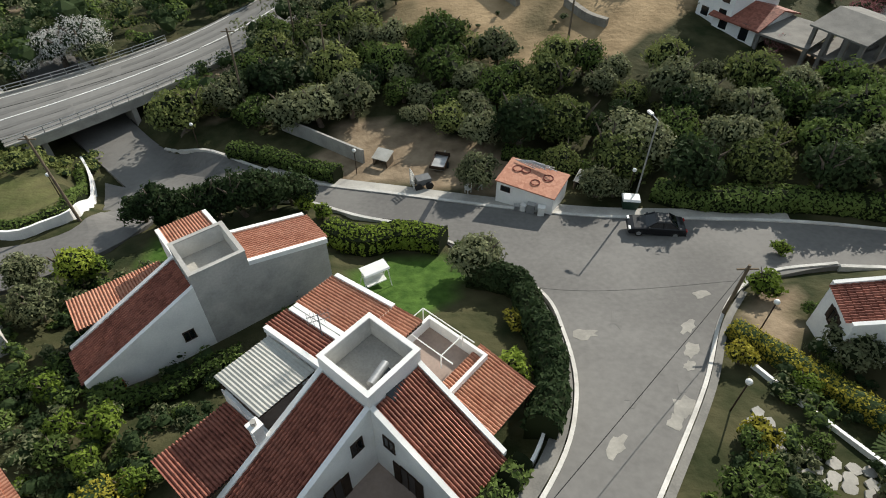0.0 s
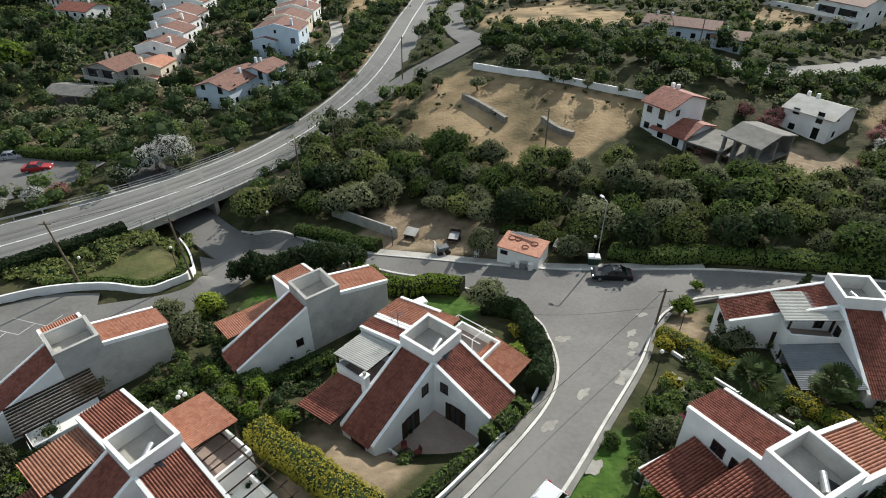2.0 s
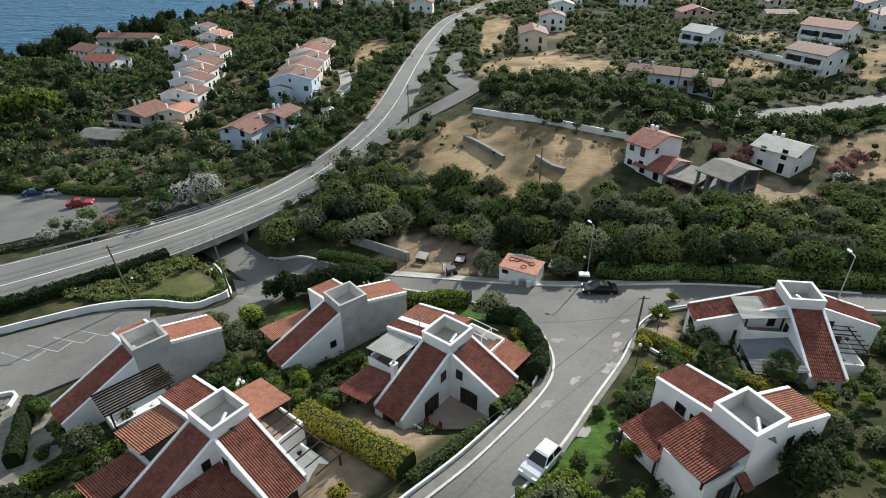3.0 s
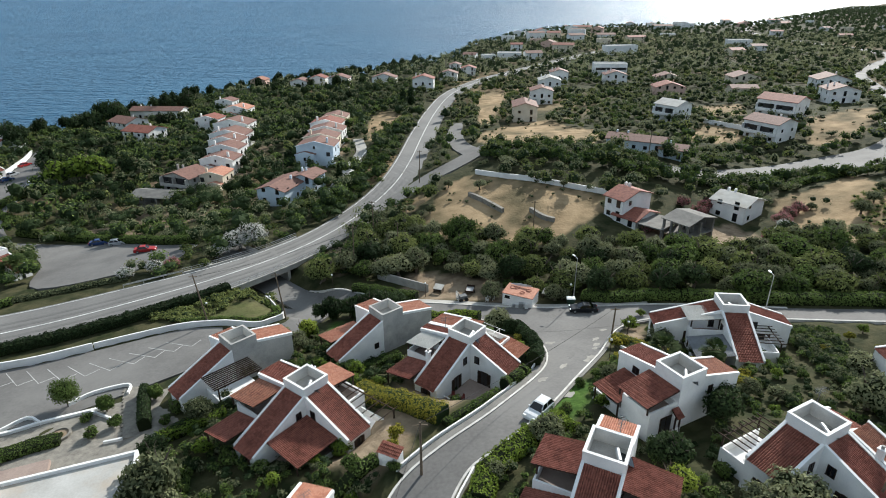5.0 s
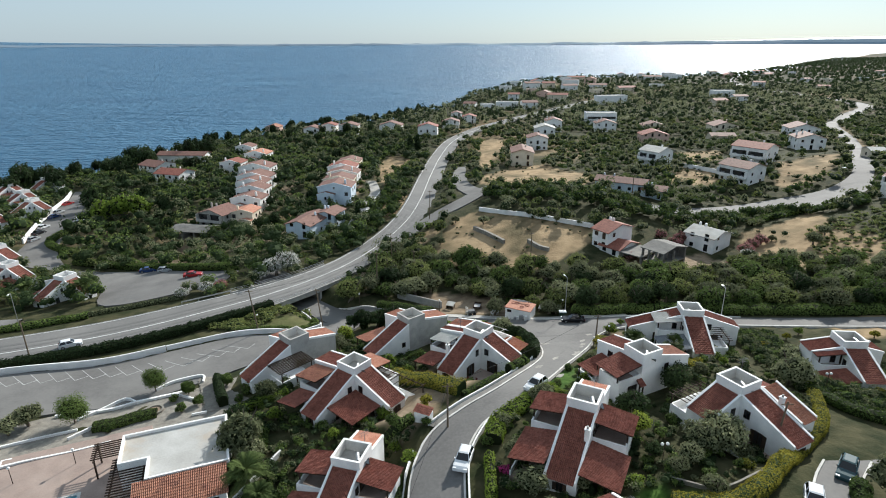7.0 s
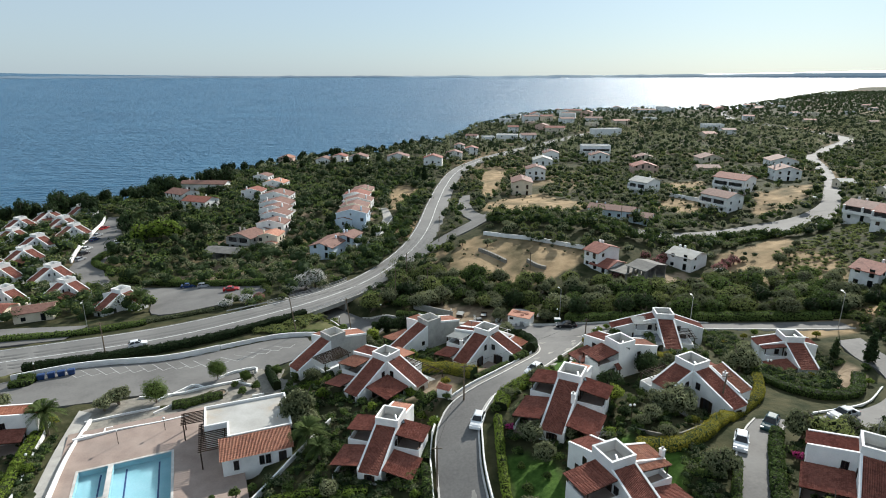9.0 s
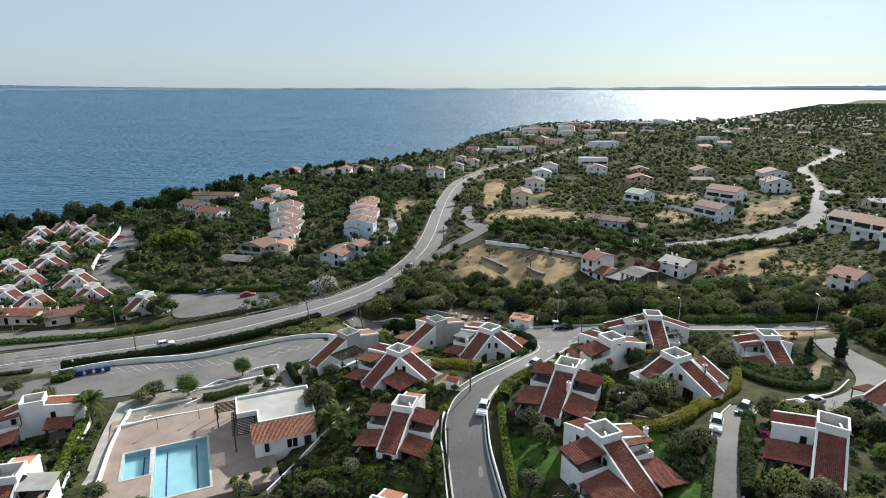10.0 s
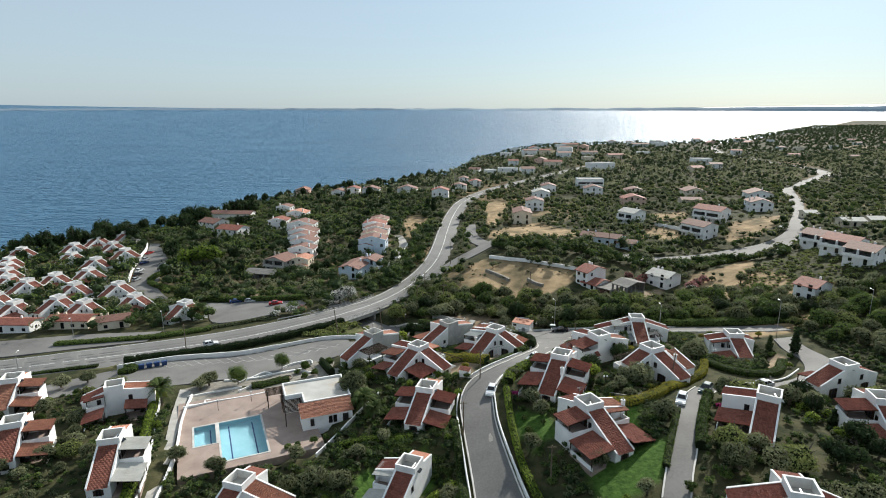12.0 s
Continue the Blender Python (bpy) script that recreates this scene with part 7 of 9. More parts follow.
for line, tall in (([(-64.1, 11.9), (-61.8, 14.7), (-59.6, 17.5), (-57.1, 16.1)], 0.5), ([(-62.9, 7.0), (-60.7, 9.9)], 0.5), ([(-55.7, 19.9), (-53.7, 22.4), (-49.5, 23.8), (-48.6, 21.4)], 0.55), ([(-52.0, 18.1), (-46.9, 15.1)], 0.4), ([(-46.9, 11.0), (-44.8, 11.3)], 0.4),
                   ([(-71.6, -0.1), (-68.2, 0.6), (-68.7, 2.1), (-65.2, 2.8), (-64.3, 1.4), (-60.8, 3.6)], 0.6), ([(-73.3, 4.6), (-68, 7.2), (-62.8, 9.4)], 0.4)):
    strip_wall("plaza_wall", line, 0.26, tall, PLASTER, "low angled white wall on the plaza", "wall", kind="structure")
strip_wall("garden_wall", [(13, -18), (17, -20.2), (22, -18.5), (27.5, -16)], 0.22, 0.5, STONE, "low rubble wall by a lawn", "wall", kind="structure")
strip_wall("garden_wall", [(41, -14.6), (52, -11.3), (59.5, -6)], 0.2, 0.3, PLASTER, "white wall along the bend", "wall", kind="structure")

strip_wall("garden_wall", [(-140.2, 125), (-147, 145), (-153, 166), (-158, 185), (-163.4, 200)], 0.5, 1.3, PLASTER, "long white wall along the parking road", "wall", kind="structure")
strip_wall("garden_wall", [(-29.2, 118), (-28.6, 126), (-25.4, 141), (-23, 153)], 0.3, 1.1, PLASTER, "white balustrade wall beside a lane", "wall", kind="structure")
strip_wall("garden_wall", [(103, 166.5), (112, 154), (114, 150)], 0.3, 1.6, PLASTER, "white plot wall before the apartment houses", "wall", kind="structure")
strip_wall("stone_wall", [(44, 58), (52, 55), (60, 58)], 0.5, 0.9, STONE, "low stone terrace wall at the gully's edge", "wall", kind="structure")

# ---- bridge ----
def rail_shape(pts, w, h):
    """One unbroken bar of width w and height h through the points."""
    p = np.array(pts, float)
    d = np.gradient(p[:, :2], axis=0)
    d /= np.linalg.norm(d, axis=1)[:, None]
    s = np.c_[-d[:, 1], d[:, 0], np.zeros(len(p))] * w / 2
    u = np.array([0, 0, h / 2])
    v = np.stack([p - s - u, p + s - u, p + s + u, p - s + u], 1).reshape(-1, 3)
    n = len(p)
    sh = Shape()
    return sh.add(v.tolist(), [(4 * i + k, 4 * i + (k + 1) % 4, 4 * i + 4 + (k + 1) % 4, 4 * i + 4 + k) for i in range(n - 1) for k in range(4)] + [(0, 1, 2, 3), (4 * n - 1, 4 * n - 2, 4 * n - 3, 4 * n - 4)])


def bridge():
    near_u = [i for i in range(len(hw_line)) if math.hypot(hw_line[i, 0] - UNDER[0] + 2, hw_line[i, 1] - UNDER[1] - 6) < 16]
    i0, i1 = near_u[0], near_u[-1]
    ob = holder("bridge", Matrix.Identity(4), "low concrete highway bridge over the lane", "bridge")
    rows = []
    fa, ne, _ = hw_sides(0.35)
    for i in range(i0, i1 + 1):
        z = hw_profile[i]
        a, b = fa[i], ne[i]
        rows.append([(*a, z - 0.95), (*b, z - 0.95), (*b, z + 0.02), (*a, z + 0.02)])
    v = [p for r in rows for p in r]
    f = [(4 * k + j, 4 * k + (j + 1) % 4, 4 * k + 4 + (j + 1) % 4, 4 * k + 4 + j) for k in range(len(rows) - 1) for j in range(4)] + [(0, 1, 2, 3), tuple(range(len(v) - 1, len(v) - 5, -1))]
    mesh_object("deck", v, f, CONCRETE, ob)
    ux, uy = UNDER_DIR
    for q in (-5.1, 5.1):
        p = [(UNDER[0] + ux * s + uy * (q + w), UNDER[1] + uy * s - ux * (q + w)) for s, w in ((1.5, -0.3), (18, -0.3), (18, 0.3), (1.5, 0.3))]
        Shape().hexa([(x, y, -9.5) for x, y in p], [(x, y, -5.2) for x, y in p]).done("abutment", CONCRETE, ob)
    for side, lab in ((ne, "near"), (fa, "far")):
        seg = [(*side[i], hw_profile[i]) for i in range(i0, i1 + 1)]
        rail_shape([(a, b, c + 0.12) for a, b, c in seg], 0.35, 0.3).done("edge_beam", CONCRETE, ob)
        for h in (0.65, 1.05):
            rail_shape([(a, b, c + h) for a, b, c in seg], 0.07, 0.07).done("rail", STEEL, ob)
        for p in seg:
            Shape().tube((p[0], p[1], p[2] + 0.2), (p[0], p[1], p[2] + 1.1), 0.045, n=6).done("rail_post", STEEL, ob)


bridge()


def guard_rail(i0, i1, side, label):
    """A steel crash barrier: a folded beam on posts."""
    ob = holder("guard_rail", Matrix.Identity(4), label, "guard rail")
    pts = [(*side[i], hw_profile[i]) for i in range(i0, i1)]
    rail_shape([(a, b, c + 0.62) for a, b, c in pts], 0.06, 0.3).done("rail", STEEL, ob)
    for p in pts[::2]:
        Shape().box(p[0] - 0.05, p[1] - 0.05, p[2] - 0.4, p[0] + 0.05, p[1] + 0.05, p[2] + 0.7).done("post", STEEL, ob)


_fa, _ne, _ = hw_sides(0.25)
ia = int(np.argmin(np.hypot(hw_line[:, 0] + 95, hw_line[:, 1] - 36)))
ib = int(np.argmin(np.hypot(hw_line[:, 0] + 50, hw_line[:, 1] - 58)))
ic = int(np.argmin(np.hypot(hw_line[:, 0] + 24, hw_line[:, 1] - 92)))
guard_rail(int(np.argmin(np.hypot(hw_line[:, 0] + 62, hw_line[:, 1] - 52))), ib, _fa, "short galvanised rail along the highway verge")

# ---- parking bay lines ----
wall_line = resampled(spline([(-88, 26.2), (-80, 28), (-70, 29.4), (-58, 31.8), (-47, 38)], 1.0), 17)
for i, p in enumerate(wall_line[:-1]):
    d = wall_line[i + 1] - p
    d /= np.linalg.norm(d)
    nn = np.array([d[1], -d[0]])
    a, b = p + nn * 0.5, p + nn * 4.4 + d * 3.0
    strip_wall("bay_line", [tuple(a), tuple(b)], 0.1, 0.075, BAY, "thin white painted bay line", "road marking", base=0, kind="structure")
    strip_wall("bay_line", [tuple(b), tuple(b - nn * 1.3 + d * 1.7)], 0.1, 0.075, BAY, "thin white painted bay line", "road marking", base=0, kind="structure")
strip_wall("drain", [(-0.4, 41.3), (0.9, 45.4)], 0.5, 0.09, DARK, "dark drain grating across the lane", "drain", base=0, kind="structure")

# ---- club house, plaza and pool ----
POOL_Z = -1.75
PF = pose(-62.9, -7.7, POOL_Z, 0, 0, 19.5)
deck = holder("pool_deck", PF, "pinkish paved pool terrace with white edge", "terrace", kind="structure")
for k, (x0, y0, x1, y1) in enumerate(((-7.5, 0.5, 16, 11.5), (-7.5, -16.5, -4.6, 0.5), (-4.6, -16.5, -0.7, -7.2), (-0.7, -16.5, 0.0, 0.5), (0.0, -16.5, 8.0, -14.0), (8.0, -16.5, 18, 0.5), (-4.6, 0.0, -0.7, 0.5), (0.0, 0.0, 8.0, 0.5))):
    Shape().box(x0, y0, -1.6, x1, y1, 0.0).done("slab", PAVING, deck)
for nm, x0, y0, x1, y1, lab in (("swimming_pool", 0.0, -14.0, 8.0, 0.0, "large rectangular swimming pool with pale blue tiles"), ("paddling_pool", -4.6, -7.2, -0.7, 0.0, "small square paddling pool with pale blue tiles")):
    pool = holder(nm, PF, lab, "swimming pool")
    Shape().box(x0, y0, -1.55, x1, y1, -1.4).done("basin_floor", POOL_TILE, pool)
    rim = Shape()
    for a in ((x0 - 0.35, y0 - 0.35, x1 + 0.35, y0), (x0 - 0.35, y1, x1 + 0.35, y1 + 0.35), (x0 - 0.35, y0, x0, y1), (x1, y0, x1 + 0.35, y1)):
        rim.box(a[0], a[1], 0.004, a[2], a[3], 0.05)
    rim.done("coping", KERB, pool)
    for q in ((0.22, 0.78) if x1 - x0 > 5 else (0.75,)):
        lx = x0 + (x1 - x0) * q
        Shape().box(lx - 0.12, y0 + 0.8, -1.399, lx + 0.12, y1 - 0.8, -1.38).done("lane_line", CAR_BLUE, pool, "dark blue lane line on the pool floor")
    sides = Shape()
    for a in ((x0, y0, x1, y0 + 0.06), (x0, y1 - 0.06, x1, y1), (x0, y0 + .06, x0 + 0.06, y1 - .06), (x1 - 0.06, y0 + .06, x1, y1 - .06)):
        sides.box(a[0], a[1], -1.4, a[2], a[3], -0.02)
    sides.done("basin_wall", POOL_TILE, pool)
    w = Shape().add([(x0 + .06, y0 + .06, -0.14), (x1 - .06, y0 + .06, -0.14), (x1 - .06, y1 - .06, -0.14), (x0 + .06, y1 - .06, -0.14)], [(0, 1, 2, 3)]).done("water_surface", pool_water(), pool)
    w.visible_shadow = False
ribbon("plaza", [(-76, 9), (-68.5, 13.6), (-61, 14.8), (-54, 17.8), (-44, 22), (-40, 26)], [(-73, 1), (-62, 4), (-56, 5), (-50, 7), (-42, 9), (-37, 18)], STONE, "stone-paved garden plaza above the pool", "plaza", lift=0.05, across=4)
strip_wall("garden_wall", [(-72, -1.5), (-66, 1.5), (-60, 3.5), (-56, 5.2)], 0.3, 0.8, PLASTER, "white terrace wall with a planting bed", "wall", kind="structure")
strip_wall("garden_wall", [(-72.5, 5), (-70.6, -6), (-67, -20), (-65.5, -32)], 0.35, 0.7, PLASTER, "long white wall beside the pool terrace", "wall", kind="structure")
strip_wall("garden_wall", [(-68, 13.2), (-61, 14.4), (-57, 16.4), (-50, 18.8)], 0.4, 0.45, PLASTER, "low white stepped planter wall", "wall", kind="structure")
strip_wall("garden_wall", [(-79.5, 6), (-75, -8), (-70, -24), (-67.5, -40)], 0.25, 0.7, PLASTER, "white wall along a footpath", "wall", kind="structure")
ribbon("footpath", [(-76.5, 9), (-73.6, -4), (-69.5, -20), (-66.6, -38)], [(-73.8, 8), (-71.6, -4), (-67.8, -20), (-65, -38)], CONCRETE, "pale concrete footpath between walls", "footpath", lift=0.06, across=2)


def club():
    zb = -1.6
    ob = holder("club_house", pose(-44.2, -1.9, zb, 0, 0, 17), "white club house with a flat roof and a red hipped front", "building")
    FOOTPRINTS.append((-44, -2, 8.5))
    h = 3.4
    for k, (a0, b0, a1, b1) in enumerate(((-6.45, -1.0, 6.45, 5.0), (-3.1, -5.0, 6.45, -1.003))):
        Shape().box(a0, b0, -1.5, a1, b1, h).done("wall", PLASTER, ob)
        Shape().box(a0 + 0.3, b0 + 0.3 * (k == 1), h + 0.004, a1 - 0.3, b1 - 0.3 * (k == 0), h + 0.05 - 0.004 * k).done("flat_roof", ROOF_WHITE, ob, "faded white painted flat roof")
    par = Shape()
    for a in ((-6.45, 4.7, 6.45, 5.0), (-6.45, -1.0, -6.15, 4.7), (6.15, -5.0, 6.45, 4.7), (-3.1, -5.0, 6.15, -4.7), (-3.1, -4.7, -2.8, -1.0), (-6.15, -1.0, -2.8, -0.7)):
        par.box(a[0], a[1], h, a[2], a[3], h + 0.45)
    par.done("parapet", PLASTER, ob)
    x0, x1, y0, y1 = -4.1, 5.8, -9.1, -5.0
    Shape().box(x0, y0, -1.5, x1, y1, 2.5).done("front_wall", PLASTER, ob)
    for p0, along, down, wd, ln in (((x0 - 0.3, y1, 3.6), (1, 0, 0), (0, -0.94, -0.22), x1 - x0 + 0.6, 4.6),):
        v, f = tiles(p0, along, Vector(down).normalized(), wd, ln)
        s = Shape(); s.v, s.f = [tuple(q) for q in v], f
        s.done("tiled_roof", TILE_MID, ob, "red tiled lean-to roof")
    for x in (-2.2, 1.4, 2.3, 4.4):
        window(ob, (x, y0 - 0.012, 1.35 if x != 4.4 else 1.05), (0, -1), 0.6 if x != 4.4 else 1.0, 1.4 if x != 4.4 else 2.0, shutters=False, door=x == 4.4)
    return ob


club()


def pergola(x, y, head, w, d, h, n, label, z=None):
    """Timber shade frame: four posts, two beams and rafters."""
    ob = holder("pergola", pose(x, y, zof(x, y) if z is None else z, 0, 0, head), label, "pergola", "timber pergolas")
    for px in (-w / 2, w / 2):
        for py in (-d / 2, d / 2):
            Shape().box(px - 0.09, py - 0.09, -0.6, px + 0.09, py + 0.09, h).done("post", WOOD, ob)
        Shape().box(px - 0.08, -d / 2 - 0.4, h, px + 0.08, d / 2 + 0.4, h + 0.2).done("beam", WOOD, ob)
    for k in range(n):
        py = -d / 2 + d * k / (n - 1)
        Shape().box(-w / 2 - 0.4, py - 0.05, h + 0.201, w / 2 + 0.4, py + 0.05, h + 0.34).done("rafter", WOOD, ob)
    return ob


pergola(-53.2, -0.4, 17, 3.0, 3.2, 2.7, 8, "dark timber pergola at the pool terrace", POOL_Z)
pergola(-48.5, -5.8, 17, 3.4, 7.4, 2.8, 16, "dark timber pergola against the club house", POOL_Z)

# ---- hut and yard by the lane ----
def hut():
    ob = holder("hut", pose(9.9, 44.6, zof(9.9, 44.6) + 0.1, 0, 0, -31), "white hut with a flat orange roof strewn with scrap", "hut")
    FOOTPRINTS.append((9.9, 44.6, 3.2))
    w, d, h = 5.5, 3.5, 2.2
    Shape().box(-w / 2, -d / 2, -1.2, w / 2, d / 2, h).done("wall", PLASTER, ob)
    Shape().hexa([(-w / 2 - .12, -d / 2 - .12, h + .003), (w / 2 + .12, -d / 2 - .12, h + .003), (w / 2 + .12, d / 2 + .12, h + 0.25), (-w / 2 - .12, d / 2 + .12, h + 0.25)],
                 [(-w / 2 - .12, -d / 2 - .12, h + .12), (w / 2 + .12, -d / 2 - .12, h + .12), (w / 2 + .12, d / 2 + .12, h + 0.37), (-w / 2 - .12, d / 2 + .12, h + 0.37)]).done("roof", TILE_NEW, ob, "orange clay-coloured roof slab")
    window(ob, (-w / 2 + 0.9, -d / 2 - 0.012, 1.6), (0, -1), 0.8, 0.45, shutters=False)
    m = ob.matrix_world
    for k in range(9):
        a = Vector((-2.4 + 0.2 * k, 1.45 + 0.03 * k, h + 0.5 + 0.03 * k))
        s = Shape().tube(m @ a, m @ (a + Vector((2.2 + 0.2 * (k % 3), -0.5 + 0.15 * (k % 4), 0.05))), 0.045, n=6).done("pipe", STEEL)
        tagged(s, "grey scrap pipe lying on the hut's roof", "pipe", "scrap pipes")
    for k, (x, y, r) in enumerate(((-1.7, 0.5, 0.45), (-0.9, 0.6, 0.4), (1.3, 0.5, 0.45), (0.5, -0.6, 0.4))):
        s, n = Shape(), 14
        ring = [m @ Vector((x + r * math.cos(6.283 * i / n), y + r * math.sin(6.283 * i / n), h + 0.29 + 0.053 * y)) for i in range(n)]
        for i in range(n):
            s.tube(ring[i], ring[(i + 1) % n], 0.05, n=5)
        tagged(s.done("hose_coil", CUSHION), "coil of brown hose on the hut's roof", "hose", "hose coils")
    for k, (x, y, a, b, c) in enumerate(((0.2, -2.1, 0.5, 0.4, 0.7), (0.9, -2.1, 0.7, 0.45, 1.0), (1.9, -2.1, 0.6, 0.5, 0.95), (-0.4, -2.15, 0.5, 0.4, 0.5))):
        s = Shape().box(-a / 2, -b / 2, -0.3, a / 2, b / 2, c).box(-a / 2 - 0.03, -b / 2 - 0.03, c + .002, a / 2 + 0.03, b / 2 + 0.03, c + 0.06)
        o = s.done("crate", (WHITE, STEEL)[k % 2])
        p = m @ Vector((x, y, 0)); o.matrix_world = pose(p.x, p.y, zof(p.x, p.y), 0, 0, -31 + 9 * k)
        tagged(o, "discarded white and grey box against the hut wall", "box", "boxes by the hut")


hut()


def skip(x, y, head):
    ob = holder("waste_container", pose(x, y, zof(x, y) + 0.05, 0, 0, head), "dark green waste container with a pale lid", "waste container")
    Shape().hexa([(-0.6, -0.45, 0.15), (0.6, -0.45, 0.15), (0.6, 0.45, 0.15), (-0.6, 0.45, 0.15)], [(-0.75, -0.55, 1.1), (0.75, -0.55, 1.1), (0.75, 0.55, 1.1), (-0.75, 0.55, 1.1)]).done("bin", surface("bin_green", (0.01, 0.03, 0.018), (0.02, 0.05, 0.03), 0.5, 3, 12, 0.05), ob)
    Shape().hexa([(-0.78, -0.58, 1.104), (0.78, -0.58, 1.104), (0.78, 0.58, 1.104), (-0.78, 0.58, 1.104)], [(-0.7, -0.45, 1.28), (0.7, -0.45, 1.28), (0.7, 0.45, 1.28), (-0.7, 0.45, 1.28)]).done("lid", WHITE, ob)
    for q in (-0.5, 0.5):
        for r in (-0.35, 0.35):
            Shape().tube((q, r - 0.04, 0.08), (q, r + 0.04, 0.08), 0.09, n=8).done("wheel", RUBBER, ob)


skip(18.3, 42.0, -8)


def street_lamp(x, y, h, globes=1, label="globe street lamp on a dark post", tall=False, z=None, arm=0):
    ob = holder("street_lamp", pose(x, y, zof(x, y) if z is None else z, 0, 0, arm), label, "street lamp", "street lamps")
    Shape().tube((0, 0, -0.5), (0, 0, h), 0.09 if tall else 0.05, 0.06 if tall else 0.04, 8).done("post", STEEL if tall else WOOD, ob)
    if tall:
        Shape().tube((0, 0, h), (0.9, 0, h + 0.15), 0.05, 0.04, 6).done("arm", STEEL, ob)
        Shape().box(0.75, -0.13, h + 0.08, 1.35, 0.13, h + 0.24).done("lamp_head", WHITE, ob)
        return ob
    for k in range(globes):
        an = 2 * math.pi * k / max(globes, 1)
        r = 0.0 if globes == 1 else 0.3
        bm = bmesh.new()
        bmesh.ops.create_uvsphere(bm, u_segments=12, v_segments=8, radius=0.19)
        bmesh.ops.translate(bm, vec=(r * math.cos(an), r * math.sin(an), h + 0.17), verts=bm.verts)
        me = bpy.data.meshes.new("globe"); bm.to_mesh(me); bm.free()
        me.materials.append(WHITE); me.shade_smooth()
        g = new("globe", me); g.parent = ob
        if globes > 1:
            Shape().tube((0, 0, h - 0.1), (r * math.cos(an), r * math.sin(an), h), 0.02, n=5).done("arm", WOOD, ob)
    return ob


def utility_pole(x, y, h, label="leaning wooden utility pole", arms=1, lean=(0, 0)):
    ob = holder("utility_pole", pose(x, y, zof(x, y)), label, "utility pole", "utility poles")
    Shape().tube((0, 0, -0.8), (lean[0], lean[1], h), 0.15, 0.1, 9).done("pole", POLE_WOOD, ob)
    for k in range(arms):
        Shape().beam((lean[0] - 0.7, lean[1], h - 0.35 - 0.6 * k), (lean[0] + 0.7, lean[1], h - 0.35 - 0.6 * k), 0.09).done("crossarm", POLE_WOOD, ob)
    return ob


street_lamp(19.1, 43.0, 8.4, label="tall steel street lamp beside the lane", tall=True, arm=110)
street_lamp(18.6, 43.6, 3.0)
for x, y, n in ((-6.9, 50.7, 1), (-24.9, 57.0, 1), (-34.6, 46.5, 1), (-22.6, 17.2, 3), (17.0, 19.0, 1), (22.0, 25.6, 1), (-44.9, 44.5, 1), (13.4, -15.0, 2), (-64.5, -2.5, 1), (-58.5, 0.8, 1), (-74.5, -8.5, 1), (-93.0, 24.5, 1), (31, -12, 1), (43.8, 0.3, 2)):
    street_lamp(x, y, 2.7, n, "white globe garden lamp on a dark post" if n == 1 else "cluster of white globe lamps on a post")
for x, y, a in ((43.5, 27.0, 90), (72, 20, 90), (95, 18, 90), (-119, 21, 90), (-123, 52, -80), (-97, 52, -80)):
    street_lamp(x, y, 8.0, label="tall steel street lamp at the roadside", tall=True, arm=a)
for x, y, h, l in ((-21.2, 63.9, 10.2, (0.3, 0)), (-44.1, 41.9, 9.5, (-1.1, 0)), (-31.4, 43.2, 8.5, (-1.0, 0.6)), (-17.8, 80.8, 9, (0, 0)), (-6.0, 113, 9.5, (0.2, 0)), (20.4, 27.4, 4.8, (0.1, 0)), (-9.3, -2.6, 6.5, (0, 0)), (-14.8, -21, 6.5, (0, 0)), (-3, -38, 6.5, (0, 0)), (27.5, -13, 7.0, (0.5, 0)), (60, 113, 9, (0, 0)), (-12, 70, 8, (0, 0)), (18, 72, 8, (0, 0)), (-84, 34, 8, (0, 0))):
    utility_pole(x, y, h, lean=l)


def wire(a, b, sag=0.5):
    pts = [Vector(a).lerp(Vector(b), t) - Vector((0, 0, sag * 4 * t * (1 - t))) for t in np.linspace(0, 1, 15)]
    d = (Vector(b) - Vector(a)).normalized()
    side = d.cross(Vector((0, 0, 1))).normalized()
    up = side.cross(d)
    v = [p + 0.022 * (side * math.cos(6.283 * i / 5) + up * math.sin(6.283 * i / 5)) for p in pts for i in range(5)]
    f = [(5 * j + i, 5 * j + (i + 1) % 5, 5 * j + 5 + (i + 1) % 5, 5 * j + 5 + i) for j in range(len(pts) - 1) for i in range(5)]
    tagged(mesh_object("cable", v, f, RUBBER), "thin black overhead cable between two poles", "cable", "overhead cables")


wire((20.4, 27.4, zof(20.4, 27.4) + 4.7), (-9.3, -2.6, zof(-9.3, -2.6) + 6.4), 0.6)
wire((-9.3, -2.6, zof(-9.3, -2.6) + 6.4), (-14.8, -21, zof(-14.8, -21) + 6.4), 0.4)
wire((-20.7, 62.2, zof(-21, 62) + 9.8), (-17.8, 80.8, zof(-18, 81) + 8.6), 0.6)
wire((-17.8, 80.8, zof(-18, 81) + 8.6), (-6, 113, zof(-6, 113) + 9.1), 0.8)
wire((-20.7, 62.2, zof(-21, 62) + 9.8), (-45.2, 41.9, zof(-44, 42) + 9.1), 0.8)


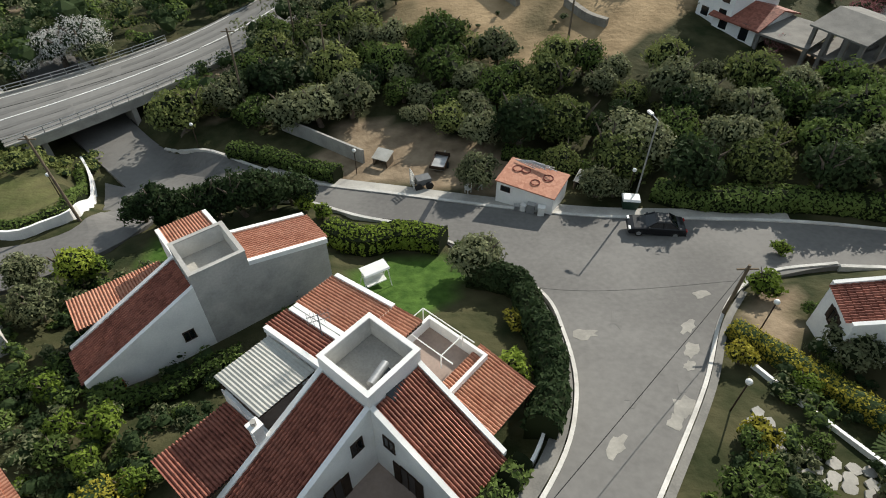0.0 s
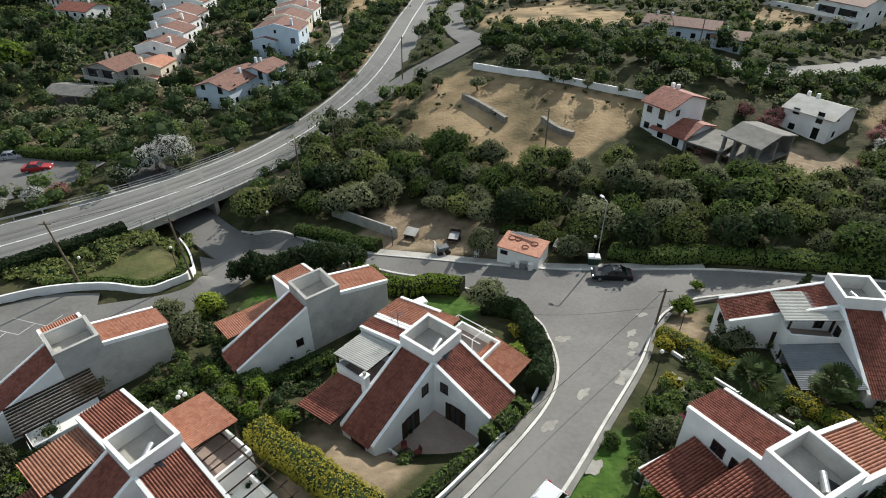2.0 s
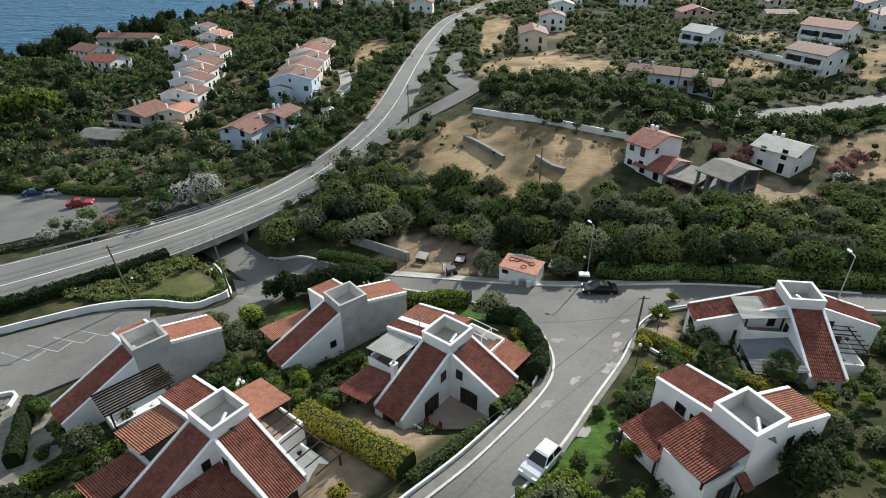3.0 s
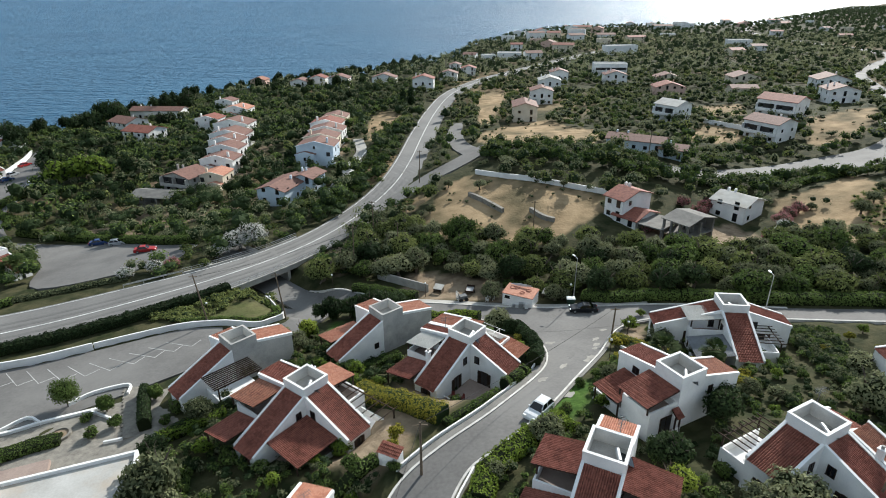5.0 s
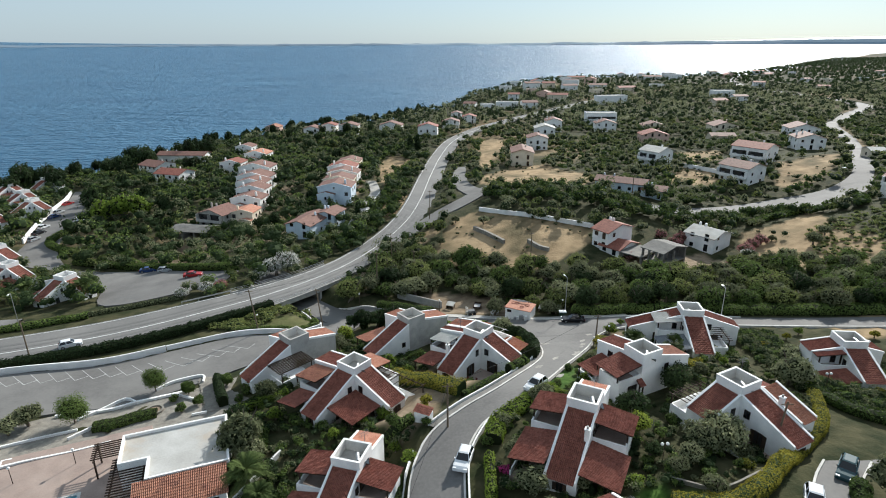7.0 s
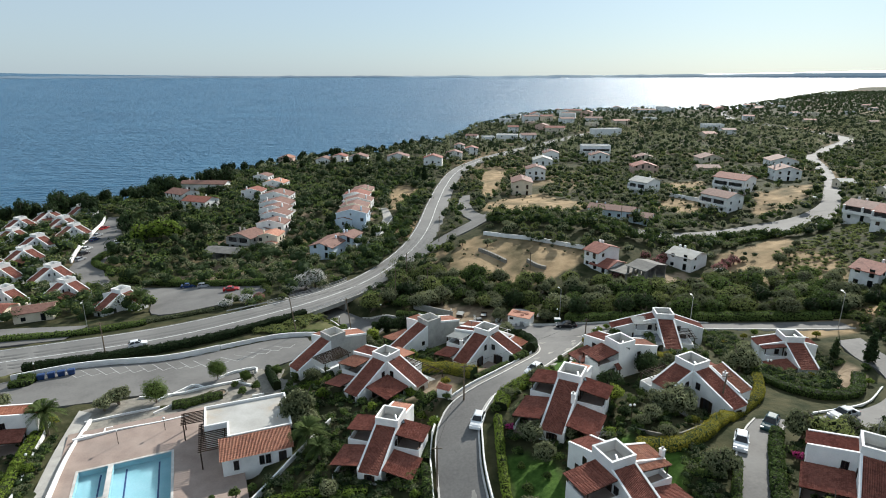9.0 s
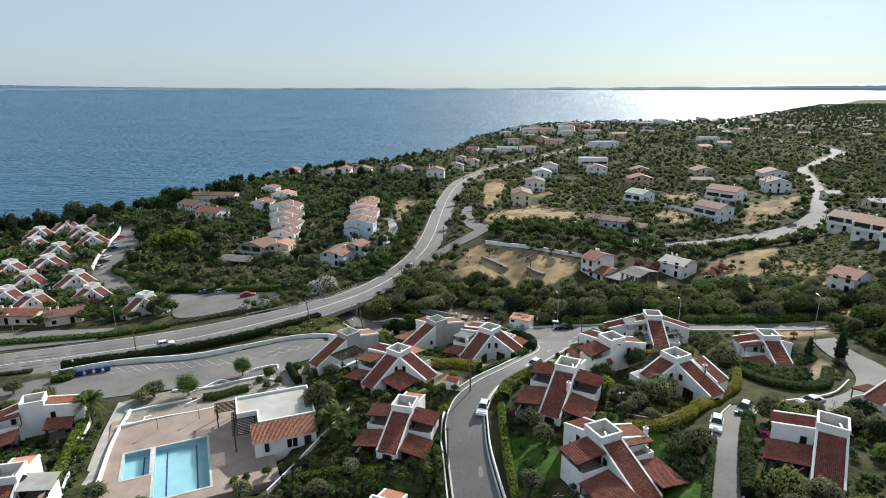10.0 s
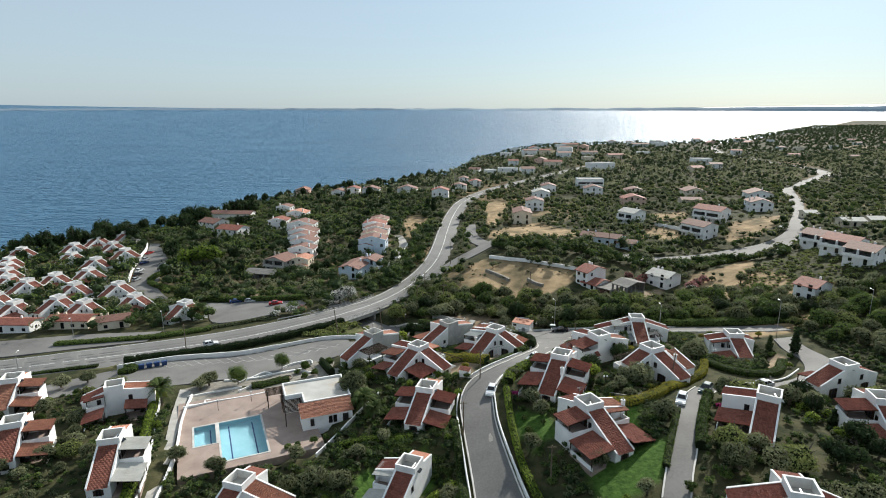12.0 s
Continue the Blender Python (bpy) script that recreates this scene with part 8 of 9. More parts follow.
# ---- vehicles ----
def car(x, y, head, paint, label, hatch=False, z=None, group="parked cars"):
    """A car, nose along +x: a shaped shell, a glasshouse, bonnet, lamps and wheels."""
    ob = holder("car", pose(x, y, (zof(x, y) if z is None else z) + 0.08, 0, 0, head), label, "car", group)
    L, W = (4.0, 1.72) if hatch else (4.75, 1.82)
    prof = [(-L / 2, 0.35), (-L / 2 + 0.05, 0.72), (-L / 2 + 0.25, 0.92 if hatch else 0.98), (-L * 0.22, 0.96), (L * 0.16, 0.93), (L * 0.40, 0.80), (L / 2 - 0.04, 0.62), (L / 2, 0.35), (L / 2 - 0.1, 0.2), (-L / 2 + 0.1, 0.2)]
    n = len(prof)
    v, f = [], []
    for q, k in ((-1.0, 0.9), (-0.86, 1.0), (0.86, 1.0), (1.0, 0.9)):
        edge = abs(q) > 0.9
        v += [(px * (0.985 if edge else 1), q * W / 2, 0.55 + (pz - 0.55) * (0.86 if edge else 1)) for px, pz in prof]
    for r in range(3):
        f += [(r * n + i, r * n + (i + 1) % n, (r + 1) * n + (i + 1) % n, (r + 1) * n + i) for i in range(n)]
    f += [tuple(range(n)), tuple(range(4 * n - 1, 3 * n - 1, -1))]
    mesh_object("body", v, f, paint, ob, smooth_shade=False)
    b0, b1, t0, t1 = (-L * 0.46, L * 0.2, -L * 0.36, L * 0.02) if hatch else (-L * 0.37, L * 0.2, -L * 0.2, L * 0.04)
    ht = 1.47 if hatch else 1.43
    w0, w1 = W / 2 - 0.08, W / 2 - 0.27
    Shape().hexa([(b0, -w0, 0.9), (b1, -w0, 0.88), (b1, w0, 0.88), (b0, w0, 0.9)], [(t0, -w1, ht - 0.03), (t1, -w1, ht - 0.03), (t1, w1, ht - 0.03), (t0, w1, ht - 0.03)]).done("glasshouse", GLASS, ob)
    Shape().hexa([(t0 - 0.05, -w1 - 0.03, ht - 0.03), (t1 + 0.05, -w1 - 0.03, ht - 0.03), (t1 + 0.05, w1 + 0.03, ht - 0.03), (t0 - 0.05, w1 + 0.03, ht - 0.03)], [(t0 + 0.1, -w1 + 0.1, ht + 0.04), (t1 - 0.15, -w1 + 0.1, ht + 0.04), (t1 - 0.15, w1 - 0.1, ht + 0.04), (t0 + 0.1, w1 - 0.1, ht + 0.04)]).done("roof", paint, ob)
    pil = Shape()
    for q in (-1, 1):
        for a, b in ((b0, t0), (b1, t1), ((b0 + b1) / 2, (t0 + t1) / 2)):
            pil.beam((a, q * (w0 + 0.01), 0.9), (b, q * (w1 + 0.01), ht), 0.07)
    pil.done("pillar_frame", paint, ob)
    for px in (-L * 0.31, L * 0.31):
        for q in (-1, 1):
            t = Shape().tube((px, q * (W / 2 - 0.2), 0.31), (px, q * (W / 2 + 0.01), 0.31), 0.32, n=16).done("tyre", RUBBER, ob)
            Shape().tube((px, q * (W / 2 - 0.05), 0.31), (px, q * (W / 2 + 0.02), 0.31), 0.2, n=12).done("rim", STEEL, t)
    for q in (-1, 1):
        Shape().box(L / 2 - 0.2, q * W * 0.36 - 0.2, 0.6, L / 2 - 0.03, q * W * 0.36 + 0.2, 0.72).done("headlight", WHITE, ob)
        Shape().box(-L / 2 + 0.02, q * W * 0.38 - 0.15, 0.7, -L / 2 + 0.12, q * W * 0.38 + 0.15, 0.85).done("tail_light", CAR_RED, ob)
        Shape().box(L * 0.13, q * (W / 2 + 0.02) - 0.08, 0.92, L * 0.17, q * (W / 2 + 0.02) + 0.08, 1.05).done("mirror", paint, ob)
    return ob


car(19.4, 38.3, 172, CAR_BLACK, "black saloon car parked by the lane")
car(3.9, 4.9, 225, CAR_WHITE, "small white hatchback parked at the kerb", True)
car(-8.0, -9.9, 250, CAR_WHITE, "white hatchback on the village road", True)
car(24.6, -23.4, 237, CAR_WHITE, "white car parked in the narrow lane", True)
car(31.6, -18.8, 225, CAR_TEAL, "dark teal car parked at the junction", True)
car(45.0, -15.6, 196, CAR_SILVER, "silver car parked along the bend")
hwi = int(np.argmin(np.hypot(hw_line[:, 0] + 80, hw_line[:, 1] - 40)))
car(-79, 38.4, 27, CAR_WHITE, "white car on the highway", True, z=float(hw_profile[hwi]), group="")
for k, (x, y, hd) in enumerate(((-137.8, 127, 72), (-140.2, 134, 72), (-142.4, 141, 72), (-146.4, 155, 72), (-148.4, 162, 72), (-152.4, 176, 72), (-131.5, 140, 20), (-131.8, 144, 20), (-133.4, 148, 20), (-88, 95, 10), (-82, 92, 10), (-70, 80, 12), (60, 205, 80), (64, 212, 80), (152, 139, 40))):
    car(x, y, hd, (CAR_SILVER, CAR_BLACK, CAR_WHITE, CAR_BLUE, CAR_SILVER, CAR_RED)[k % 6], "parked car among others in the sun", k % 2 == 0)


# ---- garden and yard furniture ----
def chair(m, mat, label, group):
    ob = holder("garden_chair", m, label, "chair", group)
    Shape().box(-0.23, -0.23, 0.41, 0.23, 0.23, 0.46).done("seat", mat, ob)
    Shape().hexa([(-0.23, 0.19, 0.46), (0.23, 0.19, 0.46), (0.23, 0.24, 0.46), (-0.23, 0.24, 0.46)], [(-0.21, 0.27, 0.9), (0.21, 0.27, 0.9), (0.21, 0.31, 0.9), (-0.21, 0.31, 0.9)]).done("backrest", mat, ob)
    for x in (-0.2, 0.2):
        for y in (-0.2, 0.2):
            Shape().beam((x, y, 0), (x, y, 0.41), 0.05).done("leg", mat, ob)
    return ob


def table(m, w, d, h, mat, label, cat="table"):
    ob = holder("table", m, label, cat)
    Shape().box(-w / 2, -d / 2, h - 0.05, w / 2, d / 2, h).done("tabletop", mat, ob)
    for x in (-w / 2 + 0.1, w / 2 - 0.1):
        for y in (-d / 2 + 0.1, d / 2 - 0.1):
            Shape().beam((x, y, 0), (x, y, h - 0.05), 0.07).done("leg", mat, ob)
    return ob


AT = pose(-4.6, 12.1, 0.31, 0, 0, -42)
table(AT, 1.1, 1.1, 0.74, WOOD, "round-edged dark terrace table")
for k in range(5):
    chair(AT @ pose(0.95 * math.cos(1.257 * k), 0.95 * math.sin(1.257 * k), 0, 0, 0, math.degrees(1.257 * k) - 90), CUSHION, "dark red terrace chair round a table", "terrace chairs")


def swing(x, y, head):
    ob = holder("garden_swing", pose(x, y, zof(x, y), 0, 0, head), "white garden swing seat with a canopy", "garden swing")
    Shape().hexa([(-1.0, -0.6, 1.85), (1.0, -0.6, 1.85), (1.0, 0.6, 1.85), (-1.0, 0.6, 1.85)], [(-1.0, -0.5, 1.95), (1.0, -0.5, 1.95), (1.0, 0.5, 1.95), (-1.0, 0.5, 1.95)]).done("canopy", WHITE, ob)
    Shape().box(-0.8, -0.3, 0.45, 0.8, 0.25, 0.55).done("seat", WHITE, ob)
    Shape().box(-0.8, 0.26, 0.5, 0.8, 0.34, 1.05).done("backrest", WHITE, ob)
    for q in (-1, 1):
        for r in (-0.7, 0.7):
            Shape().beam((q * 1.0, r, 0), (q * 0.98, 0, 1.85), 0.06).done("leg", WHITE, ob)


swing(-3.6, 32.3, 30)
chair(pose(4.2, 46.4, zof(4.2, 46.4), 0, 0, 40), WHITE, "white plastic chair in the yard", "yard chairs")
chair(pose(5.3, 46.9, zof(5.3, 46.9), 0, 0, -60), WHITE, "white plastic chair in the yard", "yard chairs")
table(pose(4.8, 47.5, zof(4.8, 47.5), 0, 0, 20), 0.9, 0.8, 0.72, WHITE, "white plastic yard table")


def trailer(x, y, head):
    ob = holder("trailer", pose(x, y, zof(x, y), 0, 0, head), "rusty open farm trailer in the yard", "trailer")
    Shape().box(-1.3, -0.75, 0.5, 1.3, 0.75, 0.58).done("bed", STEEL, ob)
    for a in ((-1.3, -0.78, 1.3, -0.72), (-1.3, 0.72, 1.3, 0.78), (-1.33, -0.72, -1.27, 0.72), (1.27, -0.72, 1.33, 0.72)):
        Shape().box(a[0], a[1], 0.581, a[2], a[3], 0.95).done("side_board", WOOD, ob)
    for q in (-0.85, 0.85):
        Shape().tube((0, q - 0.08, 0.32), (0, q + 0.08, 0.32), 0.32, n=14).done("wheel", RUBBER, ob)
    Shape().beam((1.3, 0, 0.5), (2.4, 0, 0.4), 0.08).done("drawbar", STEEL, ob)


trailer(1.6, 51.4, 75)


def machine(x, y, head):
    ob = holder("loader", pose(x, y, zof(x, y), 0, 0, head), "small machine with an upright pallet fork in the yard", "machine")
    # the body and wheels are added; the thing itself is the slatted frame
    Shape().box(-0.9, -0.5, 0.45, 0.5, 0.5, 1.1).done("body", DULL_STEEL, ob)
    for px in (-0.65, 0.45):
        for q in (-0.62, 0.62):
            Shape().tube((px, q - 0.12, 0.38), (px, q + 0.12, 0.38), 0.38, n=14).done("wheel", RUBBER, ob)
    for z in np.linspace(0.4, 1.9, 7):
        Shape().box(0.85, -0.55, z, 0.92, 0.55, z + 0.1).done("slat", KERB, ob)
    for q in (-0.5, 0.5):
        Shape().box(0.921, q - 0.05, 0.1, 0.98, q + 0.05, 2.05).done("upright", KERB, ob)


machine(-0.3, 47.9, 200)


def lean_shed(x, y, head):
    ob = holder("dog_shelter", pose(x, y, zof(x, y), 0, 0, head), "low shelter of grey boards in the yard", "shelter")
    Shape().hexa([(-0.9, -0.8, 0.9), (0.9, -0.8, 0.9), (0.9, 0.8, 1.25), (-0.9, 0.8, 1.25)], [(-0.9, -0.8, 0.97), (0.9, -0.8, 0.97), (0.9, 0.8, 1.32), (-0.9, 0.8, 1.32)]).done("roof", METAL_ROOF, ob)
    for x_ in (-0.8, 0.8):
        Shape().box(x_ - 0.04, -0.7, -0.2, x_ + 0.04, 0.7, 0.9).done("side_board", POLE_WOOD, ob)
    Shape().box(-0.76, 0.62, -0.2, 0.76, 0.7, 0.95).done("back_board", POLE_WOOD, ob)


lean_shed(-4.3, 52.6, -25)
lean_shed(15.2, 46.0, -31)
for k, (x, y) in enumerate(((-90.8, 22.6), (-89.2, 23.3), (-87.6, 23.9), (-86, 24.5))):
    ob = holder("waste_container", pose(x, y, zof(x, y) + 0.06, 0, 0, 22), "blue waste container in a row", "waste container", "row of waste containers")
    Shape().hexa([(-0.55, -0.4, 0.1), (0.55, -0.4, 0.1), (0.55, 0.4, 0.1), (-0.55, 0.4, 0.1)], [(-0.65, -0.5, 1.05), (0.65, -0.5, 1.05), (0.65, 0.5, 1.05), (-0.65, 0.5, 1.05)]).done("bin", CAR_BLUE, ob)
    Shape().hexa([(-0.68, -0.53, 1.054), (0.68, -0.53, 1.054), (0.68, 0.53, 1.054), (-0.68, 0.53, 1.054)], [(-0.6, -0.4, 1.2), (0.6, -0.4, 1.2), (0.6, 0.4, 1.2), (-0.6, 0.4, 1.2)]).done("lid", CAR_BLUE, ob)
gate = holder("gate_house", pose(-12.3, -0.2, zof(-12.3, -0.2), 0, 0, -30), "small white gate shelter with a red tiled roof", "gate")
Shape().box(-1.1, -0.6, -1, 1.1, 0.6, 1.5).done("wall", PLASTER, gate)
v, f = tiles((-1.25, 0.7, 1.9), (1, 0, 0), Vector((0, -0.95, -0.3)).normalized(), 2.5, 1.5)
s = Shape(); s.v, s.f = [tuple(q) for q in v], f
s.done("tiled_roof", TILE_OLD, gate)

# ---- wear on the village road: pale and dark patches, a manhole ----
def road_patch(x, y, r, mat, seed, stretch=1.0, turn=0.0):
    """A thin, ragged patch of another mix on the asphalt."""
    rg = np.random.default_rng(seed)
    n = 14
    pts = []
    for i in range(n):
        an = 6.283 * i / n
        q = r * rg.uniform(0.6, 1.15)
        u, w = q * stretch * math.cos(an), q * math.sin(an)
        pts.append((x + u * math.cos(turn) - w * math.sin(turn), y + u * math.sin(turn) + w * math.cos(turn)))
    v = [(a, b, float(bare(np.array([a]), np.array([b]))[0]) + 0.05 - 0.04 * (k == 1) + 0.012) for k in (0, 1) for a, b in pts]
    f = [tuple(range(n))] + [(i, n + i, n + (i + 1) % n, (i + 1) % n) for i in range(n)]
    tagged(mesh_object("road_patch", v, f, mat), "ragged worn patch in the road's asphalt", "road wear", kind="structure")


for k, (x, y, r, s_, tn, dark) in enumerate(((10.7, 25.9, 0.6, 1.6, 0.3, 0), (14.6, 19.3, 0.7, 1.4, 0.9, 0), (13.7, 18.3, 0.45, 1.8, 0.9, 0), (16.9, 24.0, 0.5, 2.0, 0.9, 0), (16.2, 22.6, 0.35, 1.5, 0.7, 0), (19.8, 29.7, 0.5, 1.4, 0.2, 0), (21.9, 31.7, 0.42, 1.0, 0.0, 1), (12.2, 20.4, 0.5, 2.4, 1.0, 1), (15.3, 21.0, 0.35, 3.0, 0.9, 1), (6.4, 13.0, 0.5, 1.8, 0.8, 0), (8.4, 8.6, 0.6, 1.5, 0.7, 0), (13.2, 27.5, 0.5, 2.6, 1.3, 1), (11.6, 33.0, 0.7, 2.0, 0.4, 1), (-8.6, 0.4, 0.4, 2.0, 0.6, 0), (-11.5, -14.0, 0.6, 2.2, 1.5, 1), (-10.3, -24.0, 0.4, 3.0, 1.5, 0), (17.6, 26.3, 0.45, 2.2, 0.9, 0), (10.0, 16.8, 0.5, 2.0, 0.9, 0))):
    road_patch(x, y, r, PATCH_DARK if dark else PATCH, k, s_, tn)

# ---- crazy paving in the garden beside the road ----
flag_path = holder("footpath", Matrix.Identity(4), "crazy-paved garden path of pale irregular flagstones", "footpath", kind="structure")
fr = np.random.default_rng(12)
for c in resampled(spline([(17.9, 18.2), (18.5, 16.3), (19.8, 14.9), (21.6, 14.2), (23.4, 12.6)], 0.5), 11):
    for q in (-0.75, 0.0, 0.75):
        px, py = c[0] + q * 0.6 + fr.uniform(-0.12, 0.12), c[1] + q * 0.8 + fr.uniform(-0.12, 0.12)
        n = int(fr.integers(5, 8))
        rim = [(px + fr.uniform(0.3, 0.42) * math.cos(6.283 * i / n), py + fr.uniform(0.3, 0.42) * math.sin(6.283 * i / n)) for i in range(n)]
        zt = zof(px, py) + 0.1
        mesh_object("flagstone", [(u, v, zt) for u, v in rim] + [(u, v, zt - 0.3) for u, v in rim], [tuple(range(n))] + [(i, n + i, n + (i + 1) % n, (i + 1) % n) for i in range(n)], CONCRETE, flag_path)

# ---- hedges and garden plants ----
hedge([(6.2, 17.6), (7.3, 20.5), (7.6, 24), (7.2, 27.3), (6.8, 30.8), (3.5, 32.5)], 1.9, 2.3, DARKLEAF, "tall dark green hedge along the road", 36, 0.3, squarish=False)
hedge([(-6.6, 4.6), (-3, 7.4), (0.4, 10.8)], 1.0, 0.8, GREEN, "low loose shrubs beside the pavement", 40, 0.2, squarish=False)
hedge([(-38, -18.6), (-31, -18.2), (-24, -19.4)], 1.3, 1.2, BRIGHT, "clipped sunlit hedge behind the club house", 44, 0.2)
hedge([(1.2, 11.6), (3.0, 13.3), (5.0, 15.8)], 1.3, 1.5, GREEN, "loose green hedge beside the terrace", 40, 0.22, squarish=False)
hedge([(-8.2, 39.6), (-5, 37.5), (-1.8, 38.4), (1.6, 37.2)], 2.6, 2.2, BRIGHT, "bright green flowering hedge round the lawn", 44, 0.22, core=CORE, squarish=False)
for k, (x, y, q) in enumerate(((-25.2, 42.4, 0.72), (-22.9, 42.2, 0.9), (-20.6, 42.6, 0.82), (-18.4, 43.2, 0.95), (-16.2, 43.6, 1.0), (-14.0, 44.2, 0.92), (-12.2, 45.2, 0.86), (-15.2, 45.4, 0.8), (-19.6, 44.0, 0.7))):
    planted(DA, x, y, q, k + 40, "dark conifers behind the villa")
hedge([(-19, 20.6), (-16.3, 22), (-13.6, 24), (-11.6, 25.2)], 1.2, 1.3, GREEN, "clipped hedge beside a white wall", 44, 0.2)
hedge([(-20.7, 54.8), (-16.8, 53.6), (-12.3, 51.3), (-8.6, 49.5)], 1.8, 1.6, GREEN, "clipped green hedge along the lane", 40, 0.24)
hedge([(8.2, 52.4), (12, 50.4), (16, 47.8), (19.6, 45.2)], 1.4, 1.5, GREEN, "green hedge behind the hut", 40, 0.24)
hedge([(20.8, 43.6), (24, 41.6), (28, 40.6), (33, 39.8), (40, 37), (48, 34), (60, 30.4), (75, 26)], 2.2, 1.9, GREEN, "long green hedge along the lane", 34, 0.26)
hedge([(20, 25.6), (22, 22.2), (24, 18.6), (26, 14.9), (28, 11.2), (30.5, 8)], 1.3, 1.3, YELLOW, "green hedge with sunlit golden tips", 90, 0.14, core=DARKLEAF)
hedge([(-16.6, 15.2), (-13, 11.6), (-9.4, 8), (-6.6, 5.6)], 2.4, 1.9, YELLOW, "broad golden-green hedge between gardens", 80, 0.15, core=DARKLEAF)
hedge([(-28.5, 20.2), (-24.9, 22.4), (-20.8, 24.6)], 1.2, 1.3, GREEN, "clipped green hedge between two gardens", 44, 0.2)
hedge([(-40, 9.6), (-36, 11.6), (-33, 13.4)], 1.6, 1.5, BRIGHT, "sunlit green garden hedge", 44, 0.22, core=CORE)
hedge([(-48.4, 42), (-41.4, 42.5), (-36.2, 41.3), (-34.5, 42.4), (-33.1, 44.6), (-35.7, 51.3), (-37.6, 54.6)], 1.0, 1.2, GREEN, "hedge inside the curved white wall", 44, 0.2)
hedge(hw_near[ia - 2:ib + 4:3].tolist() if ia < ib else [(-93, 23), (-70, 34)], 2.0, 1.8, DARKLEAF, "long dark hedge along the highway", 30, 0.28, zfun=lambda x, y: land(x, y))
hedge([(-128, 51.0), (-112, 50.5), (-98, 50.5), (-84, 55)], 2.2, 1.2, GREEN, "low hedge on the far verge of the highway", 26, 0.3)
hedge([(-88, 54.5), (-80, 57.5), (-72, 60.5), (-66, 62.5)], 2.0, 0.9, OLIVE, "shrubs on the far verge of the highway", 26, 0.3, squarish=False)
hedge([(-4.2, -7.6), (-2.8, -4.2), (0.0, -1.7), (2.8, 0.4), (6.0, 2.7)], 2.3, 1.7, BRIGHT, "clipped green hedge along the village road", 44, 0.22)
hedge([(-5.0, -10), (-6.0, -19.8), (-6.4, -27.8), (-6.2, -36), (-4.6, -48)], 1.1, 1.3, BRIGHT, "yellow-green hedge above the road wall", 40, 0.2, core=CORE)
hedge([(-15.9, -8), (-16, -14.2), (-16.1, -22.7), (-16.2, -34), (-16.2, -48)], 1.3, 1.0, GREEN, "low hedge beside the road", 36, 0.22)
hedge([(-18.6, -2.2), (-15.5, -0.8), (-13.8, 0.2)], 1.3, 1.1, GREEN, "clipped hedge before the villa", 44, 0.2)
hedge([(-27, 4.4), (-24.2, 6.2), (-21.3, 7.6)], 1.0, 1.0, BRIGHT, "small bright green hedge", 44, 0.2, core=CORE)
hedge([(11.6, -21.2), (16, -22.8), (21, -20.8), (25, -17.6), (28.4, -15.2)], 1.8, 1.5, YELLOW, "golden flowering hedge round the villa", 84, 0.15, core=DARKLEAF)
hedge([(28.4, -15.2), (32, -12.6), (36.5, -8.6), (41, -1)], 1.5, 1.3, YELLOW, "golden hedge between gardens", 80, 0.15, core=DARKLEAF)
hedge([(41.5, 0.5), (43, -5.7), (47, -9), (53, -8), (58.5, -2)], 1.9, 1.3, GREEN, "green hedge round a lawn", 40, 0.22)
hedge([(30.6, -21.6), (27.6, -26), (23.6, -32.5), (20, -39)], 1.6, 1.8, GREEN, "hedge along the narrow lane", 38, 0.24)
hedge([(22.4, -26.5), (18, -33.8), (13.4, -41.6)], 1.0, 0.8, GREEN, "low hedge along the lane", 38, 0.2)
hedge([(-29, -19.8), (-23.2, -22.6), (-18.2, -24.9)], 1.2, 1.1, GREEN, "clipped hedge below the villa", 40, 0.2)
hedge([(-80.5, 6), (-76.4, -8), (-71.6, -24), (-69, -38)], 1.8, 1.7, BRIGHT, "tall sunlit hedge beside the footpath", 38, 0.24, core=CORE, squarish=False)
hedge([(-60.6, 9.4), (-57.4, 10.4), (-55.2, 11.6), (-52.6, 12.4)], 2.3, 1.1, GREEN, "mounded clipped shrubs on the plaza", 60, 0.16, squarish=False)
hedge([(-46.2, 21.4), (-44.6, 17.2), (-42.6, 12.6)], 1.5, 2.0, DARKLEAF, "tall dark hedge beside the steps", 60, 0.18, squarish=False)
hedge([(-38.6, 10.6), (-35.6, 12.6), (-32.6, 15)], 1.2, 1.6, DARKLEAF, "dark clipped hedge with sunlit top beside the veranda", 50, 0.18)
hedge([(-95, 22.4), (-92.8, 23), (-92.2, 20.4), (-95, 19.8)], 1.8, 1.3, GREEN, "hedge on a traffic island", 40, 0.22)
hedge([(-130, 26.4), (-118, 27.2), (-104, 27.6)], 1.2, 0.5, GREEN, "low planting on the verge", 26, 0.22)
hedge([(-112, 113), (-124, 117), (-131, 124), (-130, 136), (-118, 142)], 2.4, 1.8, GREEN, "clipped hedge round a garden", 24, 0.32)
hedge([(-114, 105.5), (-102, 102.5), (-84, 95), (-67, 84.5), (-58, 82)], 2.2, 2.0, GREEN, "dark hedge along the parking area", 26, 0.3)
hedge([(88, 92), (100, 97), (112, 98)], 2.0, 1.6, GREEN, "hedge beside the plain's road", 22, 0.32)
hedge([(108, 150), (118, 146), (130, 150)], 1.6, 1.4, DARKLEAF, "hedge before the white houses", 22, 0.32)
hedge([(44, 38), (56, 34), (68, 30), (80, 24.5)], 2.0, 1.5, GREEN, "hedge beyond the lane", 30, 0.28)

